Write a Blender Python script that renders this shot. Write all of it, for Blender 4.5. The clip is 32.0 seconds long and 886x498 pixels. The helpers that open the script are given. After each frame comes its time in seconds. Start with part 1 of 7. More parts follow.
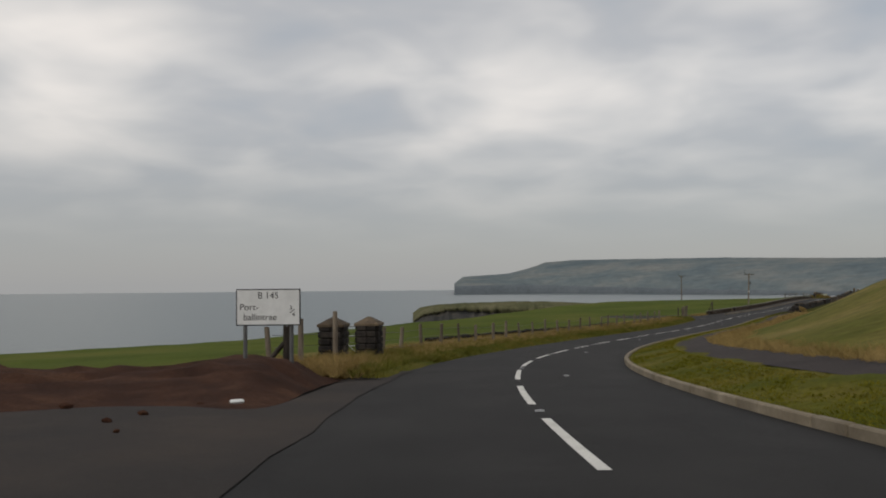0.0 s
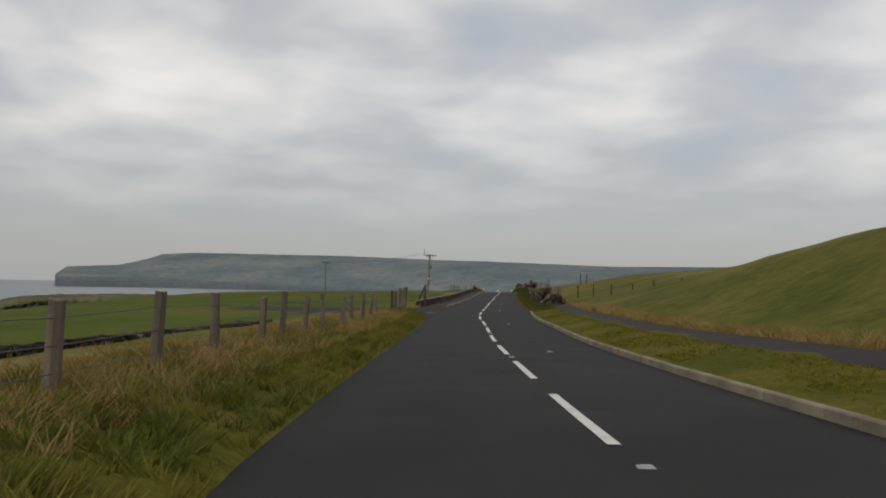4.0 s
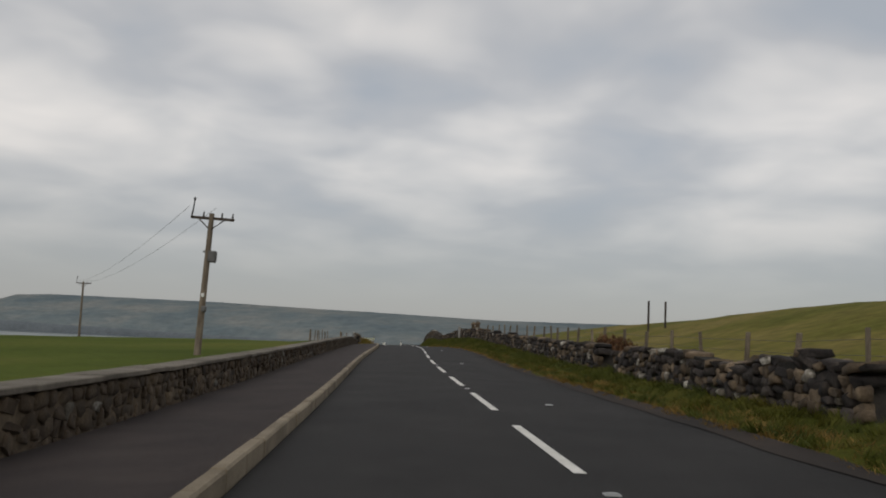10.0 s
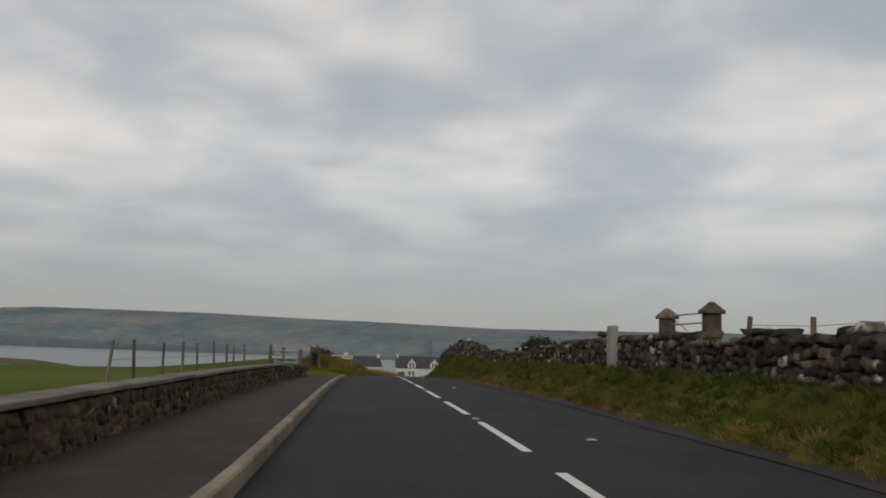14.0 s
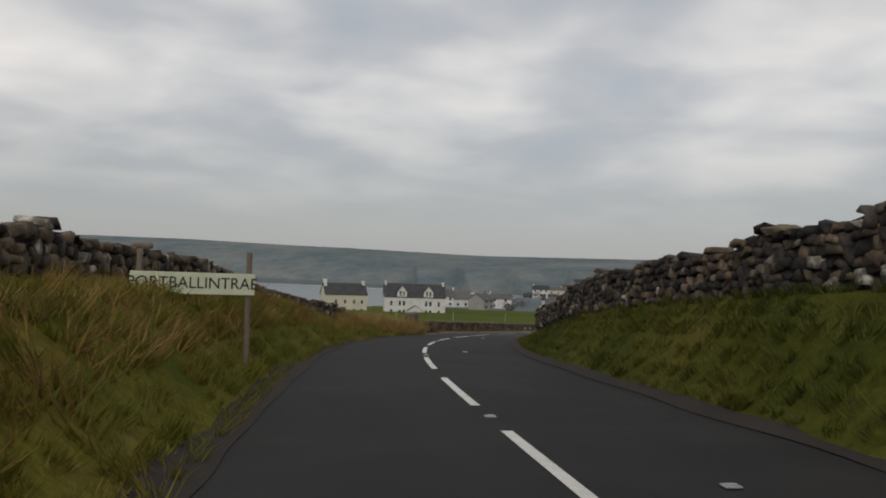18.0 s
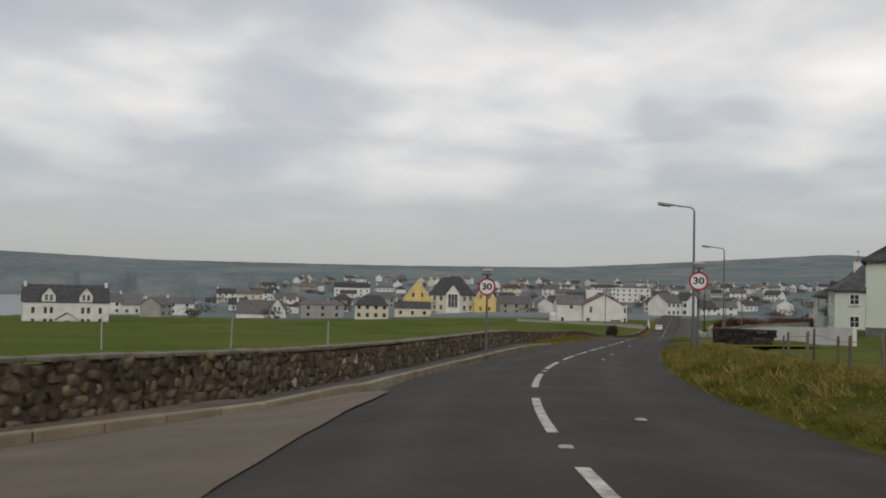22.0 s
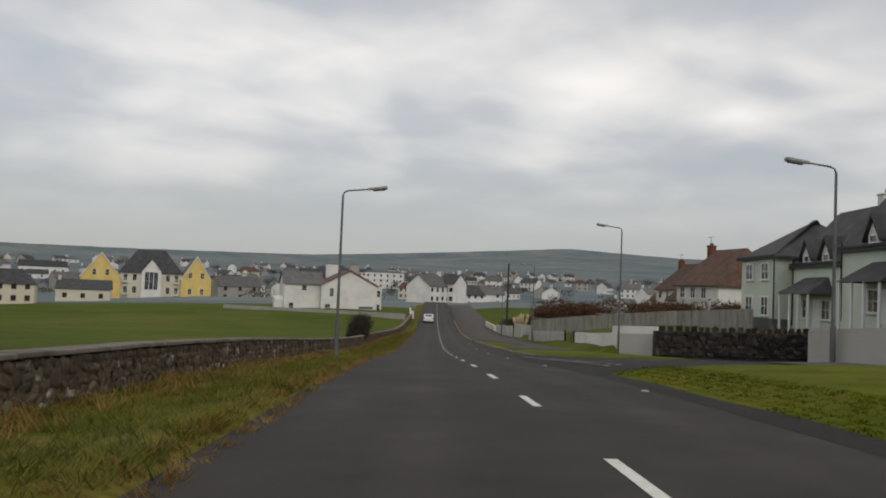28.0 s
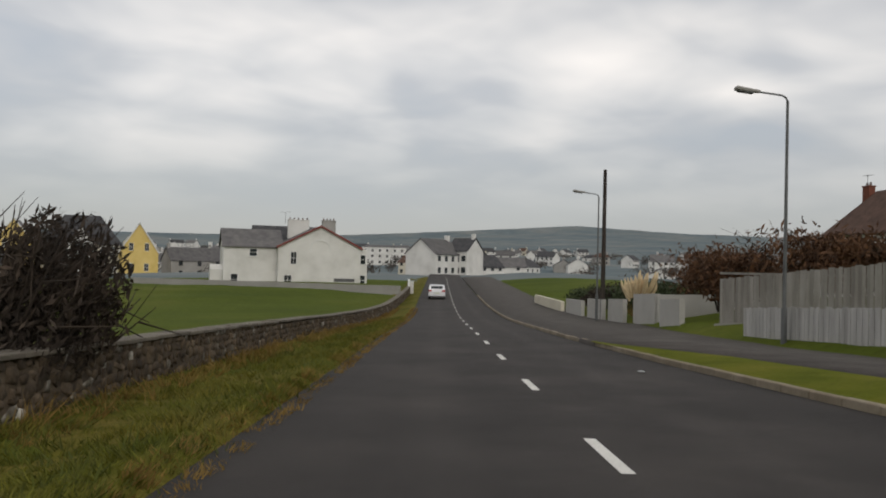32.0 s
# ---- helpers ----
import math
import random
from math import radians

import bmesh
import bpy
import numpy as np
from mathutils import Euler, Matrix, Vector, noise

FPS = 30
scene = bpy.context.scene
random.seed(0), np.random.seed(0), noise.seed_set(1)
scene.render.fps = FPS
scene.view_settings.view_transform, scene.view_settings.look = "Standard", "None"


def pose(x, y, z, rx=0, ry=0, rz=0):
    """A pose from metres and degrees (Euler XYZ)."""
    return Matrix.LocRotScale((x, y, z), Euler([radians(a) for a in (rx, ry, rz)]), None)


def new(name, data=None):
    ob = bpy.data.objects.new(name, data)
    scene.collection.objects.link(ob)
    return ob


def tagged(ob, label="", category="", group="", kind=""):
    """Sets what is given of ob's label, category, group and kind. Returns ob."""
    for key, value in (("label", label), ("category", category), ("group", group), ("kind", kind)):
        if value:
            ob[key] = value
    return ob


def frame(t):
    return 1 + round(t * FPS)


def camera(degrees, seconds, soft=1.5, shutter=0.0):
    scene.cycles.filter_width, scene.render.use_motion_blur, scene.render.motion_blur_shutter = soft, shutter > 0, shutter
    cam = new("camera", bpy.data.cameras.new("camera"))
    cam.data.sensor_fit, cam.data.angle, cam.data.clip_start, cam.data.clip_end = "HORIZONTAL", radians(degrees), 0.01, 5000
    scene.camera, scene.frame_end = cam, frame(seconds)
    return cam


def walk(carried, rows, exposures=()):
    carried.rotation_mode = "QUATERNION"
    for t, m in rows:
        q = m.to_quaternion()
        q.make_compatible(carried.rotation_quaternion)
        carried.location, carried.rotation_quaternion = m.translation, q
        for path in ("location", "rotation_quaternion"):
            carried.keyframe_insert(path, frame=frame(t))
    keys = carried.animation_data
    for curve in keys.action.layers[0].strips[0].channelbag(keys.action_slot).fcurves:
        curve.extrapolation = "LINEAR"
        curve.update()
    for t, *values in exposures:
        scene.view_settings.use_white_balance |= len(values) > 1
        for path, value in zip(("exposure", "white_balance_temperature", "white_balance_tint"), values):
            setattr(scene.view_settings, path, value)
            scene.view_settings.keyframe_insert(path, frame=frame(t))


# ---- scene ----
cam = camera(55.0, 32.0, soft=1.9)
# seconds, x, y, z, tilt, lean, turn
PATH = [
    (0.0, 38.13, -89.43, 24.37, 92.33, 0.54, 29.86),
    (0.5, 34.37, -83.46, 23.97, 91.36, 0.65, 27.04),
    (1.0, 30.90, -77.41, 23.59, 92.14, -0.35, 23.97),
    (1.5, 27.80, -71.32, 23.26, 92.92, -1.08, 20.52),
    (2.0, 25.23, -64.98, 22.95, 91.66, -1.42, 16.06),
    (2.5, 23.12, -58.35, 22.61, 91.46, -0.71, 11.61),
    (3.0, 21.47, -51.75, 22.25, 91.76, -0.73, 8.62),
    (3.5, 20.10, -44.93, 22.02, 91.84, -1.16, 6.03),
    (4.0, 19.13, -37.89, 21.86, 92.18, -1.05, 4.77),
    (4.5, 18.36, -30.71, 21.70, 92.51, -0.93, 3.51),
    (5.0, 17.76, -23.44, 21.52, 92.83, -0.82, 2.25),
    (5.5, 17.23, -16.08, 21.36, 93.16, -0.71, 0.99),
    (6.0, 16.64, -8.80, 21.14, 94.73, -1.88, 0.69),
    (6.5, 16.13, -1.45, 20.99, 95.82, -2.38, 0.01),
    (7.0, 15.72, 5.89, 20.94, 95.40, -3.25, -0.49),
    (7.5, 15.53, 13.15, 20.99, 96.14, -2.41, -1.02),
    (8.0, 15.35, 20.45, 20.98, 96.37, -1.86, -1.52),
    (8.5, 15.35, 27.48, 21.01, 97.68, -1.81, -2.29),
    (9.0, 15.20, 35.01, 20.96, 96.72, -2.52, -2.27),
    (9.5, 15.02, 42.52, 20.94, 96.89, -2.46, -2.16),
    (10.0, 14.96, 49.99, 20.88, 95.91, -2.40, -3.16),
    (10.5, 14.82, 57.37, 20.84, 96.57, -2.37, -3.74),
    (11.0, 14.70, 64.69, 20.88, 96.23, -3.17, -4.14),
    (11.5, 14.78, 72.09, 20.93, 96.24, -2.65, -4.35),
    (12.0, 14.92, 79.47, 20.99, 95.71, -1.99, -4.12),
    (12.5, 14.93, 86.72, 20.97, 96.22, -2.24, -4.04),
    (13.0, 14.99, 94.06, 21.07, 96.31, -2.69, -4.24),
    (13.5, 14.97, 101.40, 21.18, 96.20, -1.65, -3.64),
    (14.0, 14.89, 108.76, 21.24, 96.52, -1.77, -3.44),
    (14.5, 14.72, 116.15, 21.25, 95.19, -2.58, -3.26),
    (15.0, 14.49, 123.57, 21.16, 94.98, -2.56, -3.46),
    (15.5, 14.24, 130.97, 21.07, 94.75, -2.55, -3.65),
    (16.0, 14.00, 138.31, 20.98, 94.53, -2.55, -3.84),
    (16.5, 13.81, 145.53, 20.89, 94.31, -2.53, -4.03),
    (17.0, 13.69, 152.71, 20.76, 93.21, -3.04, -4.20),
    (17.5, 13.63, 159.77, 20.53, 92.98, -1.48, -4.49),
    (18.0, 13.60, 166.62, 20.37, 91.70, -1.92, -4.56),
    (18.5, 13.47, 173.62, 20.02, 92.37, -1.91, -4.83),
    (19.0, 13.42, 180.56, 19.71, 91.59, -1.47, -5.82),
    (19.5, 13.56, 187.06, 19.56, 90.85, -1.25, -7.33),
    (20.0, 13.81, 193.30, 19.25, 90.14, -0.77, -10.06),
    (20.5, 14.47, 199.41, 18.96, 90.66, -0.03, -14.13),
    (21.0, 15.47, 205.49, 18.60, 91.13, 0.67, -18.37),
    (21.5, 16.97, 211.33, 18.23, 91.61, -0.03, -22.30),
    (22.0, 19.11, 217.11, 17.95, 92.70, -1.50, -25.85),
    (22.5, 21.64, 222.95, 17.72, 92.47, -1.76, -30.10),
    (23.0, 24.61, 228.33, 17.47, 92.89, -1.81, -33.96),
    (23.5, 27.89, 233.49, 17.25, 91.71, -2.03, -36.89),
    (24.0, 31.40, 238.48, 17.05, 91.96, -2.53, -38.87),
    (24.5, 35.05, 243.35, 16.88, 92.65, -2.40, -40.20),
    (25.0, 38.94, 248.28, 16.64, 92.91, -2.30, -40.99),
    (25.5, 42.97, 253.26, 16.39, 92.39, -3.07, -41.59),
    (26.0, 47.48, 258.41, 16.09, 92.35, -2.96, -42.01),
    (26.5, 52.17, 263.69, 15.80, 92.30, -2.86, -42.42),
    (27.0, 56.97, 269.06, 15.49, 92.25, -2.77, -42.83),
    (27.5, 61.85, 274.50, 15.20, 92.21, -2.67, -43.24),
    (28.0, 66.70, 280.01, 15.00, 92.54, -2.35, -42.56),
    (28.5, 71.53, 285.53, 14.68, 91.55, -3.10, -42.16),
    (29.0, 76.33, 291.01, 14.46, 91.68, -2.02, -42.12),
    (29.5, 81.00, 296.50, 14.16, 91.16, -2.19, -41.99),
    (30.0, 85.77, 302.00, 13.71, 91.54, -2.16, -42.12),
    (30.5, 90.77, 307.62, 13.20, 91.06, -1.82, -42.04),
    (31.0, 95.83, 313.24, 12.69, 91.25, -2.46, -42.06),
    (31.5, 100.94, 318.98, 12.26, 91.41, -2.59, -42.05),
    (32.0, 106.07, 324.75, 11.92, 91.25, -1.44, -42.26),
]
walk(cam, [(t, pose(*p)) for t, *p in PATH], exposures=[(0, -0.1), (3, 0.0), (6, 0.0), (8, -0.12), (13, -0.15), (17, -0.15), (19, 0.05), (21, 0.1), (32, 0.12)])

# the road's centre line at its surface
ROAD = [
    (59.5, -123.3, 23.99),
    (39.3, -88.7, 23.19),
    (33.3, -78.4, 22.56),
    (28.1, -67.6, 21.96),
    (24.3, -56.2, 21.37),
    (21.7, -44.5, 20.87),
    (20.2, -32.6, 20.52),
    (19.2, -20.6, 20.22),
    (18.4, -8.6, 19.96),
    (17.7, 3.3, 19.86),
    (17.4, 7.3, 19.85),
    (17.0, 27.3, 19.87),
    (16.7, 47.3, 19.74),
    (16.6, 67.3, 19.72),
    (16.5, 87.3, 19.86),
    (16.7, 107.3, 20.05),
    (16.2, 127.3, 19.97),
    (15.6, 147.3, 19.66),
    (15.2, 167.3, 19.08),
    (14.9, 187.3, 18.32),
    (17.5, 207.1, 17.34),
    (21.9, 220.3, 16.69),
    (28.9, 232.5, 16.15),
    (37.5, 243.5, 15.61),
    (46.5, 254.2, 15.04),
    (55.7, 264.8, 14.51),
    (64.8, 275.4, 14.03),
    (74.0, 285.9, 13.51),
    (83.2, 296.5, 12.82),
    (92.4, 307.0, 11.93),
    (101.7, 317.5, 11.07),
    (107.2, 323.7, 10.62),
    (127.2, 346.0, 9.52),
    (147.3, 368.3, 8.52),
    (174.0, 398.1, 8.72),
    (207.5, 435.3, 9.62),
    (240.9, 472.5, 10.62),
    (307.8, 546.8, 14.62),
]

# ---------------------------------------------------------------- sky and light
SUN_ELEVATION, SUN_TURN = 32, 200
world = bpy.data.worlds.new("overcast_sky")
scene.world = world
world.use_nodes = True


def build_sky(nt):
    bg = nt.nodes["Background"]
    co = nt.nodes.new("ShaderNodeTexCoord")
    sep = nt.nodes.new("ShaderNodeSeparateXYZ")
    nt.links.new(co.outputs["Generated"], sep.inputs["Vector"])

    def math_node(op, a, b=None):
        n = nt.nodes.new("ShaderNodeMath")
        n.operation = op
        for i, v in enumerate((a, b)):
            if v is None:
                continue
            if isinstance(v, (int, float)):
                n.inputs[i].default_value = v
            else:
                nt.links.new(v, n.inputs[i])
        return n.outputs["Value"]

    up = math_node("ADD", math_node("MAXIMUM", sep.outputs["Z"], 0.0), 0.2)
    flat = nt.nodes.new("ShaderNodeCombineXYZ")
    nt.links.new(math_node("DIVIDE", sep.outputs["X"], up), flat.inputs["X"])
    nt.links.new(math_node("DIVIDE", sep.outputs["Y"], up), flat.inputs["Y"])
    wide = nt.nodes.new("ShaderNodeTexNoise")
    fine = nt.nodes.new("ShaderNodeTexNoise")
    for n, s, d, r in ((wide, 1.15, 2.5, 0.45), (fine, 2.7, 3.0, 0.44)):
        n.inputs["Scale"].default_value, n.inputs["Detail"].default_value, n.inputs["Roughness"].default_value = s, d, r
        n.inputs["Distortion"].default_value = 0.25
        nt.links.new(flat.outputs["Vector"], n.inputs["Vector"])
    both = math_node("ADD", math_node("MULTIPLY", wide.outputs["Fac"], 0.62), math_node("MULTIPLY", fine.outputs["Fac"], 0.38))
    ramp = nt.nodes.new("ShaderNodeValToRGB")
    el = ramp.color_ramp.elements
    el[0].position, el[0].color = 0.37, (0.405, 0.425, 0.452, 1)
    el[1].position, el[1].color = 0.66, (0.93, 0.865, 0.8, 1)
    e = el.new(0.455)
    e.color = (0.492, 0.489, 0.491, 1)
    e = el.new(0.53)
    e.color = (0.65, 0.628, 0.604, 1)
    nt.links.new(both, ramp.inputs["Fac"])
    # towards the horizon the cloud closes to an even grey
    low = nt.nodes.new("ShaderNodeMapRange")
    low.inputs["From Min"].default_value, low.inputs["From Max"].default_value = 0.02, 0.25
    low.interpolation_type = "SMOOTHSTEP"
    nt.links.new(sep.outputs["Z"], low.inputs["Value"])
    mix = nt.nodes.new("ShaderNodeMix")
    mix.data_type = "RGBA"
    mix.inputs["A"].default_value = (0.345, 0.346, 0.352, 1)
    nt.links.new(ramp.outputs["Color"], mix.inputs["B"])
    nt.links.new(low.outputs["Result"], mix.inputs["Factor"])
    sky = nt.nodes.new("ShaderNodeTexSky")
    sky.sky_type, sky.sun_disc = "NISHITA", False
    sky.sun_elevation, sky.sun_rotation = radians(SUN_ELEVATION), radians(SUN_TURN)
    thin = nt.nodes.new("ShaderNodeMix")
    thin.data_type = "RGBA"
    thin.inputs["Factor"].default_value = 0.985
    nt.links.new(sky.outputs["Color"], thin.inputs["A"])
    nt.links.new(mix.outputs["Result"], thin.inputs["B"])
    nt.links.new(thin.outputs["Result"], bg.inputs["Color"])
    bg.inputs["Strength"].default_value = 1.0


build_sky(world.node_tree)
sun_data = bpy.data.lights.new("sun", "SUN")
sun_data.energy, sun_data.angle, sun_data.color = 0.8, radians(30), (1.0, 0.94, 0.85)
sun = new("sun", sun_data)
sun.rotation_euler = (radians(90 - SUN_ELEVATION), 0, radians(180 - SUN_TURN))

# ---------------------------------------------------------------- materials
def node(nt, kind, **props):
    n = nt.nodes.new(kind)
    for k, v in props.items():
        if k in n.inputs:
            n.inputs[k].default_value = v
    return n


def material(name, cols, rough=0.85, scale=3.0, fine=60.0, bump=0.3, metal=0.0, spread=0.12, isle=0.0, stretch=(1, 1, 1), spec=0.3, per_object=0.0):
    """Two or three colours mixed by coarse noise, with fine grain, bump and optional tone per piece."""
    m = bpy.data.materials.new(name)
    m.use_nodes = True
    nt = m.node_tree
    bsdf = nt.nodes["Principled BSDF"]
    geo = nt.nodes.new("ShaderNodeNewGeometry")
    mp = nt.nodes.new("ShaderNodeMapping")
    mp.inputs["Scale"].default_value = stretch
    nt.links.new(geo.outputs["Position"], mp.inputs["Vector"])
    n1 = node(nt, "ShaderNodeTexNoise", Scale=scale, Detail=6.0, Roughness=0.6)
    n2 = node(nt, "ShaderNodeTexNoise", Scale=fine, Detail=4.0, Roughness=0.7)
    for n in (n1, n2):
        nt.links.new(mp.outputs["Vector"], n.inputs["Vector"])
    ramp = nt.nodes.new("ShaderNodeValToRGB")
    el = ramp.color_ramp.elements
    el[0].position, el[1].position = 0.33, 0.68
    el[0].color, el[1].color = (*cols[0], 1), (*cols[-1], 1)
    if len(cols) > 2:
        e = el.new(0.5)
        e.color = (*cols[1], 1)
    nt.links.new(n1.outputs["Fac"], ramp.inputs["Fac"])
    hsv = nt.nodes.new("ShaderNodeHueSaturation")
    nt.links.new(ramp.outputs["Color"], hsv.inputs["Color"])
    val = nt.nodes.new("ShaderNodeMapRange")
    val.inputs["From Min"].default_value, val.inputs["From Max"].default_value = 0.25, 0.75
    val.inputs["To Min"].default_value, val.inputs["To Max"].default_value = 1 - spread, 1 + spread
    nt.links.new(n2.outputs["Fac"], val.inputs["Value"])
    out = val.outputs["Result"]
    for amount, source in ((isle, (geo, "Random Per Island")), (per_object, (None, "Random"))):
        if amount:
            src = source[0] or nt.nodes.new("ShaderNodeObjectInfo")
            mr = nt.nodes.new("ShaderNodeMapRange")
            mr.inputs["To Min"].default_value, mr.inputs["To Max"].default_value = 1 - amount, 1 + amount
            nt.links.new(src.outputs[source[1]], mr.inputs["Value"])
            mul = nt.nodes.new("ShaderNodeMath")
            mul.operation = "MULTIPLY"
            nt.links.new(out, mul.inputs[0])
            nt.links.new(mr.outputs["Result"], mul.inputs[1])
            out = mul.outputs["Value"]
    nt.links.new(out, hsv.inputs["Value"])
    nt.links.new(hsv.outputs["Color"], bsdf.inputs["Base Color"])
    bsdf.inputs["Roughness"].default_value = rough
    bsdf.inputs["Metallic"].default_value = metal
    bsdf.inputs["Specular IOR Level"].default_value = spec
    if bump:
        b = node(nt, "ShaderNodeBump", Strength=bump, Distance=0.02)
        nt.links.new(n2.outputs["Fac"], b.inputs["Height"])
        nt.links.new(b.outputs["Normal"], bsdf.inputs["Normal"])
    return m


def worn_asphalt(name, cols, track, middle):
    """Asphalt with its grain, long stains, and wheel tracks that follow the lanes by the mesh's own 'across' values."""
    m = material(name, cols, 0.84, 0.4, 90, 0.5, spread=0.32, spec=0.22)
    nt = m.node_tree
    bsdf = nt.nodes["Principled BSDF"]
    src = bsdf.inputs["Base Color"].links[0].from_socket
    across = nt.nodes.new("ShaderNodeAttribute")
    across.attribute_name = "across"
    ab = nt.nodes.new("ShaderNodeMath")
    ab.operation = "ABSOLUTE"
    nt.links.new(across.outputs["Fac"], ab.inputs[0])
    tone = nt.nodes.new("ShaderNodeValToRGB")
    el = tone.color_ramp.elements
    el[0].position, el[0].color = 0.0, (0.5, 0.5, 0.5, 1)
    el[1].position, el[1].color = 1.0, (0.36, 0.36, 0.36, 1)
    for pos, v in ((0.16, track), (0.3, track), (0.44, middle), (0.58, track), (0.74, track * 1.02), (0.88, 0.42)):
        e = el.new(pos)
        e.color = (v, v, v, 1)
    div = nt.nodes.new("ShaderNodeMath")
    div.operation = "DIVIDE"
    nt.links.new(ab.outputs["Value"], div.inputs[0])
    div.inputs[1].default_value = 3.4
    nt.links.new(div.outputs["Value"], tone.inputs["Fac"])
    geo = nt.nodes.new("ShaderNodeNewGeometry")
    stain = node(nt, "ShaderNodeTexNoise", Scale=0.55, Detail=5.0, Roughness=0.65)
    nt.links.new(geo.outputs["Position"], stain.inputs["Vector"])
    mr = nt.nodes.new("ShaderNodeMapRange")
    mr.inputs["From Min"].default_value, mr.inputs["From Max"].default_value = 0.3, 0.7
    mr.inputs["To Min"].default_value, mr.inputs["To Max"].default_value = 1.55, 2.35
    nt.links.new(stain.outputs["Fac"], mr.inputs["Value"])
    mul = nt.nodes.new("ShaderNodeMath")
    mul.operation = "MULTIPLY"
    nt.links.new(tone.outputs["Color"], mul.inputs[0])
    nt.links.new(mr.outputs["Result"], mul.inputs[1])
    hsv = nt.nodes.new("ShaderNodeHueSaturation")
    nt.links.new(src, hsv.inputs["Color"])
    nt.links.new(mul.outputs["Value"], hsv.inputs["Value"])
    nt.links.new(hsv.outputs["Color"], bsdf.inputs["Base Color"])
    return m


def translucent(m, amount):
    """Thin blades and leaves let some light through."""
    nt = m.node_tree
    bsdf = nt.nodes["Principled BSDF"]
    tr = nt.nodes.new("ShaderNodeBsdfTranslucent")
    nt.links.new(bsdf.inputs["Base Color"].links[0].from_socket, tr.inputs["Color"])
    mix = nt.nodes.new("ShaderNodeMixShader")
    mix.inputs["Fac"].default_value = amount
    nt.links.new(bsdf.outputs["BSDF"], mix.inputs[1])
    nt.links.new(tr.outputs["BSDF"], mix.inputs[2])
    nt.links.new(mix.outputs["Shader"], nt.nodes["Material Output"].inputs["Surface"])
    return m


LANE = worn_asphalt("lane_asphalt", [(0.0165, 0.0158, 0.0158), (0.021, 0.02, 0.0198), (0.027, 0.0255, 0.0248)], 0.53, 0.5)
VILLAGE_LANE = worn_asphalt("village_lane_asphalt", [(0.036, 0.032, 0.0295), (0.044, 0.039, 0.036), (0.055, 0.0485, 0.044)], 0.45, 0.56)
ASPHALT = material("asphalt", [(0.018, 0.0172, 0.0168), (0.0235, 0.022, 0.0212), (0.031, 0.029, 0.027)], 0.85, 0.35, 90, 0.5, spread=0.3, spec=0.2)
WORN_ASPHALT = material("worn_asphalt", [(.1, .082, .064), (.13, .105, .08), (.165, .135, .105)], 0.9, 0.5, 60, 0.5, spread=0.25)
FOOTWAY = material("footway_asphalt", [(0.021, 0.0155, 0.0148), (0.03, 0.022, 0.0205), (0.041, 0.031, 0.028)], 0.9, 0.8, 70, 0.5, spread=0.25)
PAVING = material("footway_grey", [(0.05, 0.043, 0.038), (0.065, 0.057, 0.05), (0.085, 0.075, 0.066)], 0.9, 0.8, 70, 0.4, spread=0.2)
PAINT = material("road_paint", [(0.55, 0.54, 0.5), (0.7, 0.69, 0.65)], 0.7, 2.5, 40, 0.3, spread=0.2)
WORN_PAINT = material("worn_road_paint", [(0.1, 0.1, 0.095), (0.4, 0.39, 0.36), (0.55, 0.54, 0.5)], 0.7, 4, 40, 0.3, spread=0.2)
KERB = material("kerb_concrete", [(0.16, 0.13, 0.09), (0.21, 0.175, 0.125), (0.27, 0.23, 0.17)], 0.9, 1.2, 50, 0.4, spread=0.2, per_object=0.15)
CONCRETE = material("concrete", [(0.2, 0.19, 0.17), (0.26, 0.25, 0.23), (0.31, 0.3, 0.28)], 0.9, 0.8, 30, 0.3, spread=0.12)
SOIL = material("soil", [(0.026, 0.012, 0.008), (0.045, 0.02, 0.012), (0.075, 0.036, 0.02)], 0.95, 0.9, 18, 0.8, spread=0.4, spec=0.1)
MUD = material("muddy_tarmac", [(0.02, 0.0165, 0.015), (0.027, 0.021, 0.018), (0.038, 0.028, 0.022)], 0.95, 0.4, 20, 0.5, spread=0.25)
TURF = material("turf", [(.06, .07, .008), (.095, .09, .013), (.14, .112, .028)], 0.95, 0.45, 9, 0.8, spread=0.4, spec=0.05)
MEADOW = material("meadow", [(0.05, 0.07, 0.008), (0.07, 0.092, 0.011), (0.1, 0.105, 0.02)], 0.95, 0.045, 2.5, 0.6, spread=0.25, spec=0.05)
HILLGRASS = material("hill_grass", [(0.062, 0.074, 0.011), (0.112, 0.105, 0.023), (0.19, 0.148, 0.052)], 0.95, 0.09, 1.5, 0.8, spread=0.35, spec=0.05)
# greener turf; its dark tone also has some lens vignetting painted in
TURF_DEEP = material("deep_green_turf", [(.034, .042, .006), (.056, .06, .009), (.09, .08, .016)], 0.95, 0.45, 9, 0.8, spread=0.4, spec=0.05)
GRASS_GREEN = translucent(material("grass_green", [(.085, .098, .011), (.13, .128, .016), (.2, .16, .03)], 0.8, 0.5, 5, 0, spread=0.25, isle=0.3), 0.3)
# greener, less dry grass, darkened further by vignetting put into the colour
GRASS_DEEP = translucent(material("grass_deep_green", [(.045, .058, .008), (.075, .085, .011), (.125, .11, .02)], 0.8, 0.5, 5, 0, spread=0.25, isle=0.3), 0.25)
GRASS_DRY = translucent(material("grass_dry", [(.21, .15, .05), (.29, .205, .072), (.36, .25, .1)], 0.85, 0.6, 5, 0, spread=0.25, isle=0.3), 0.3)
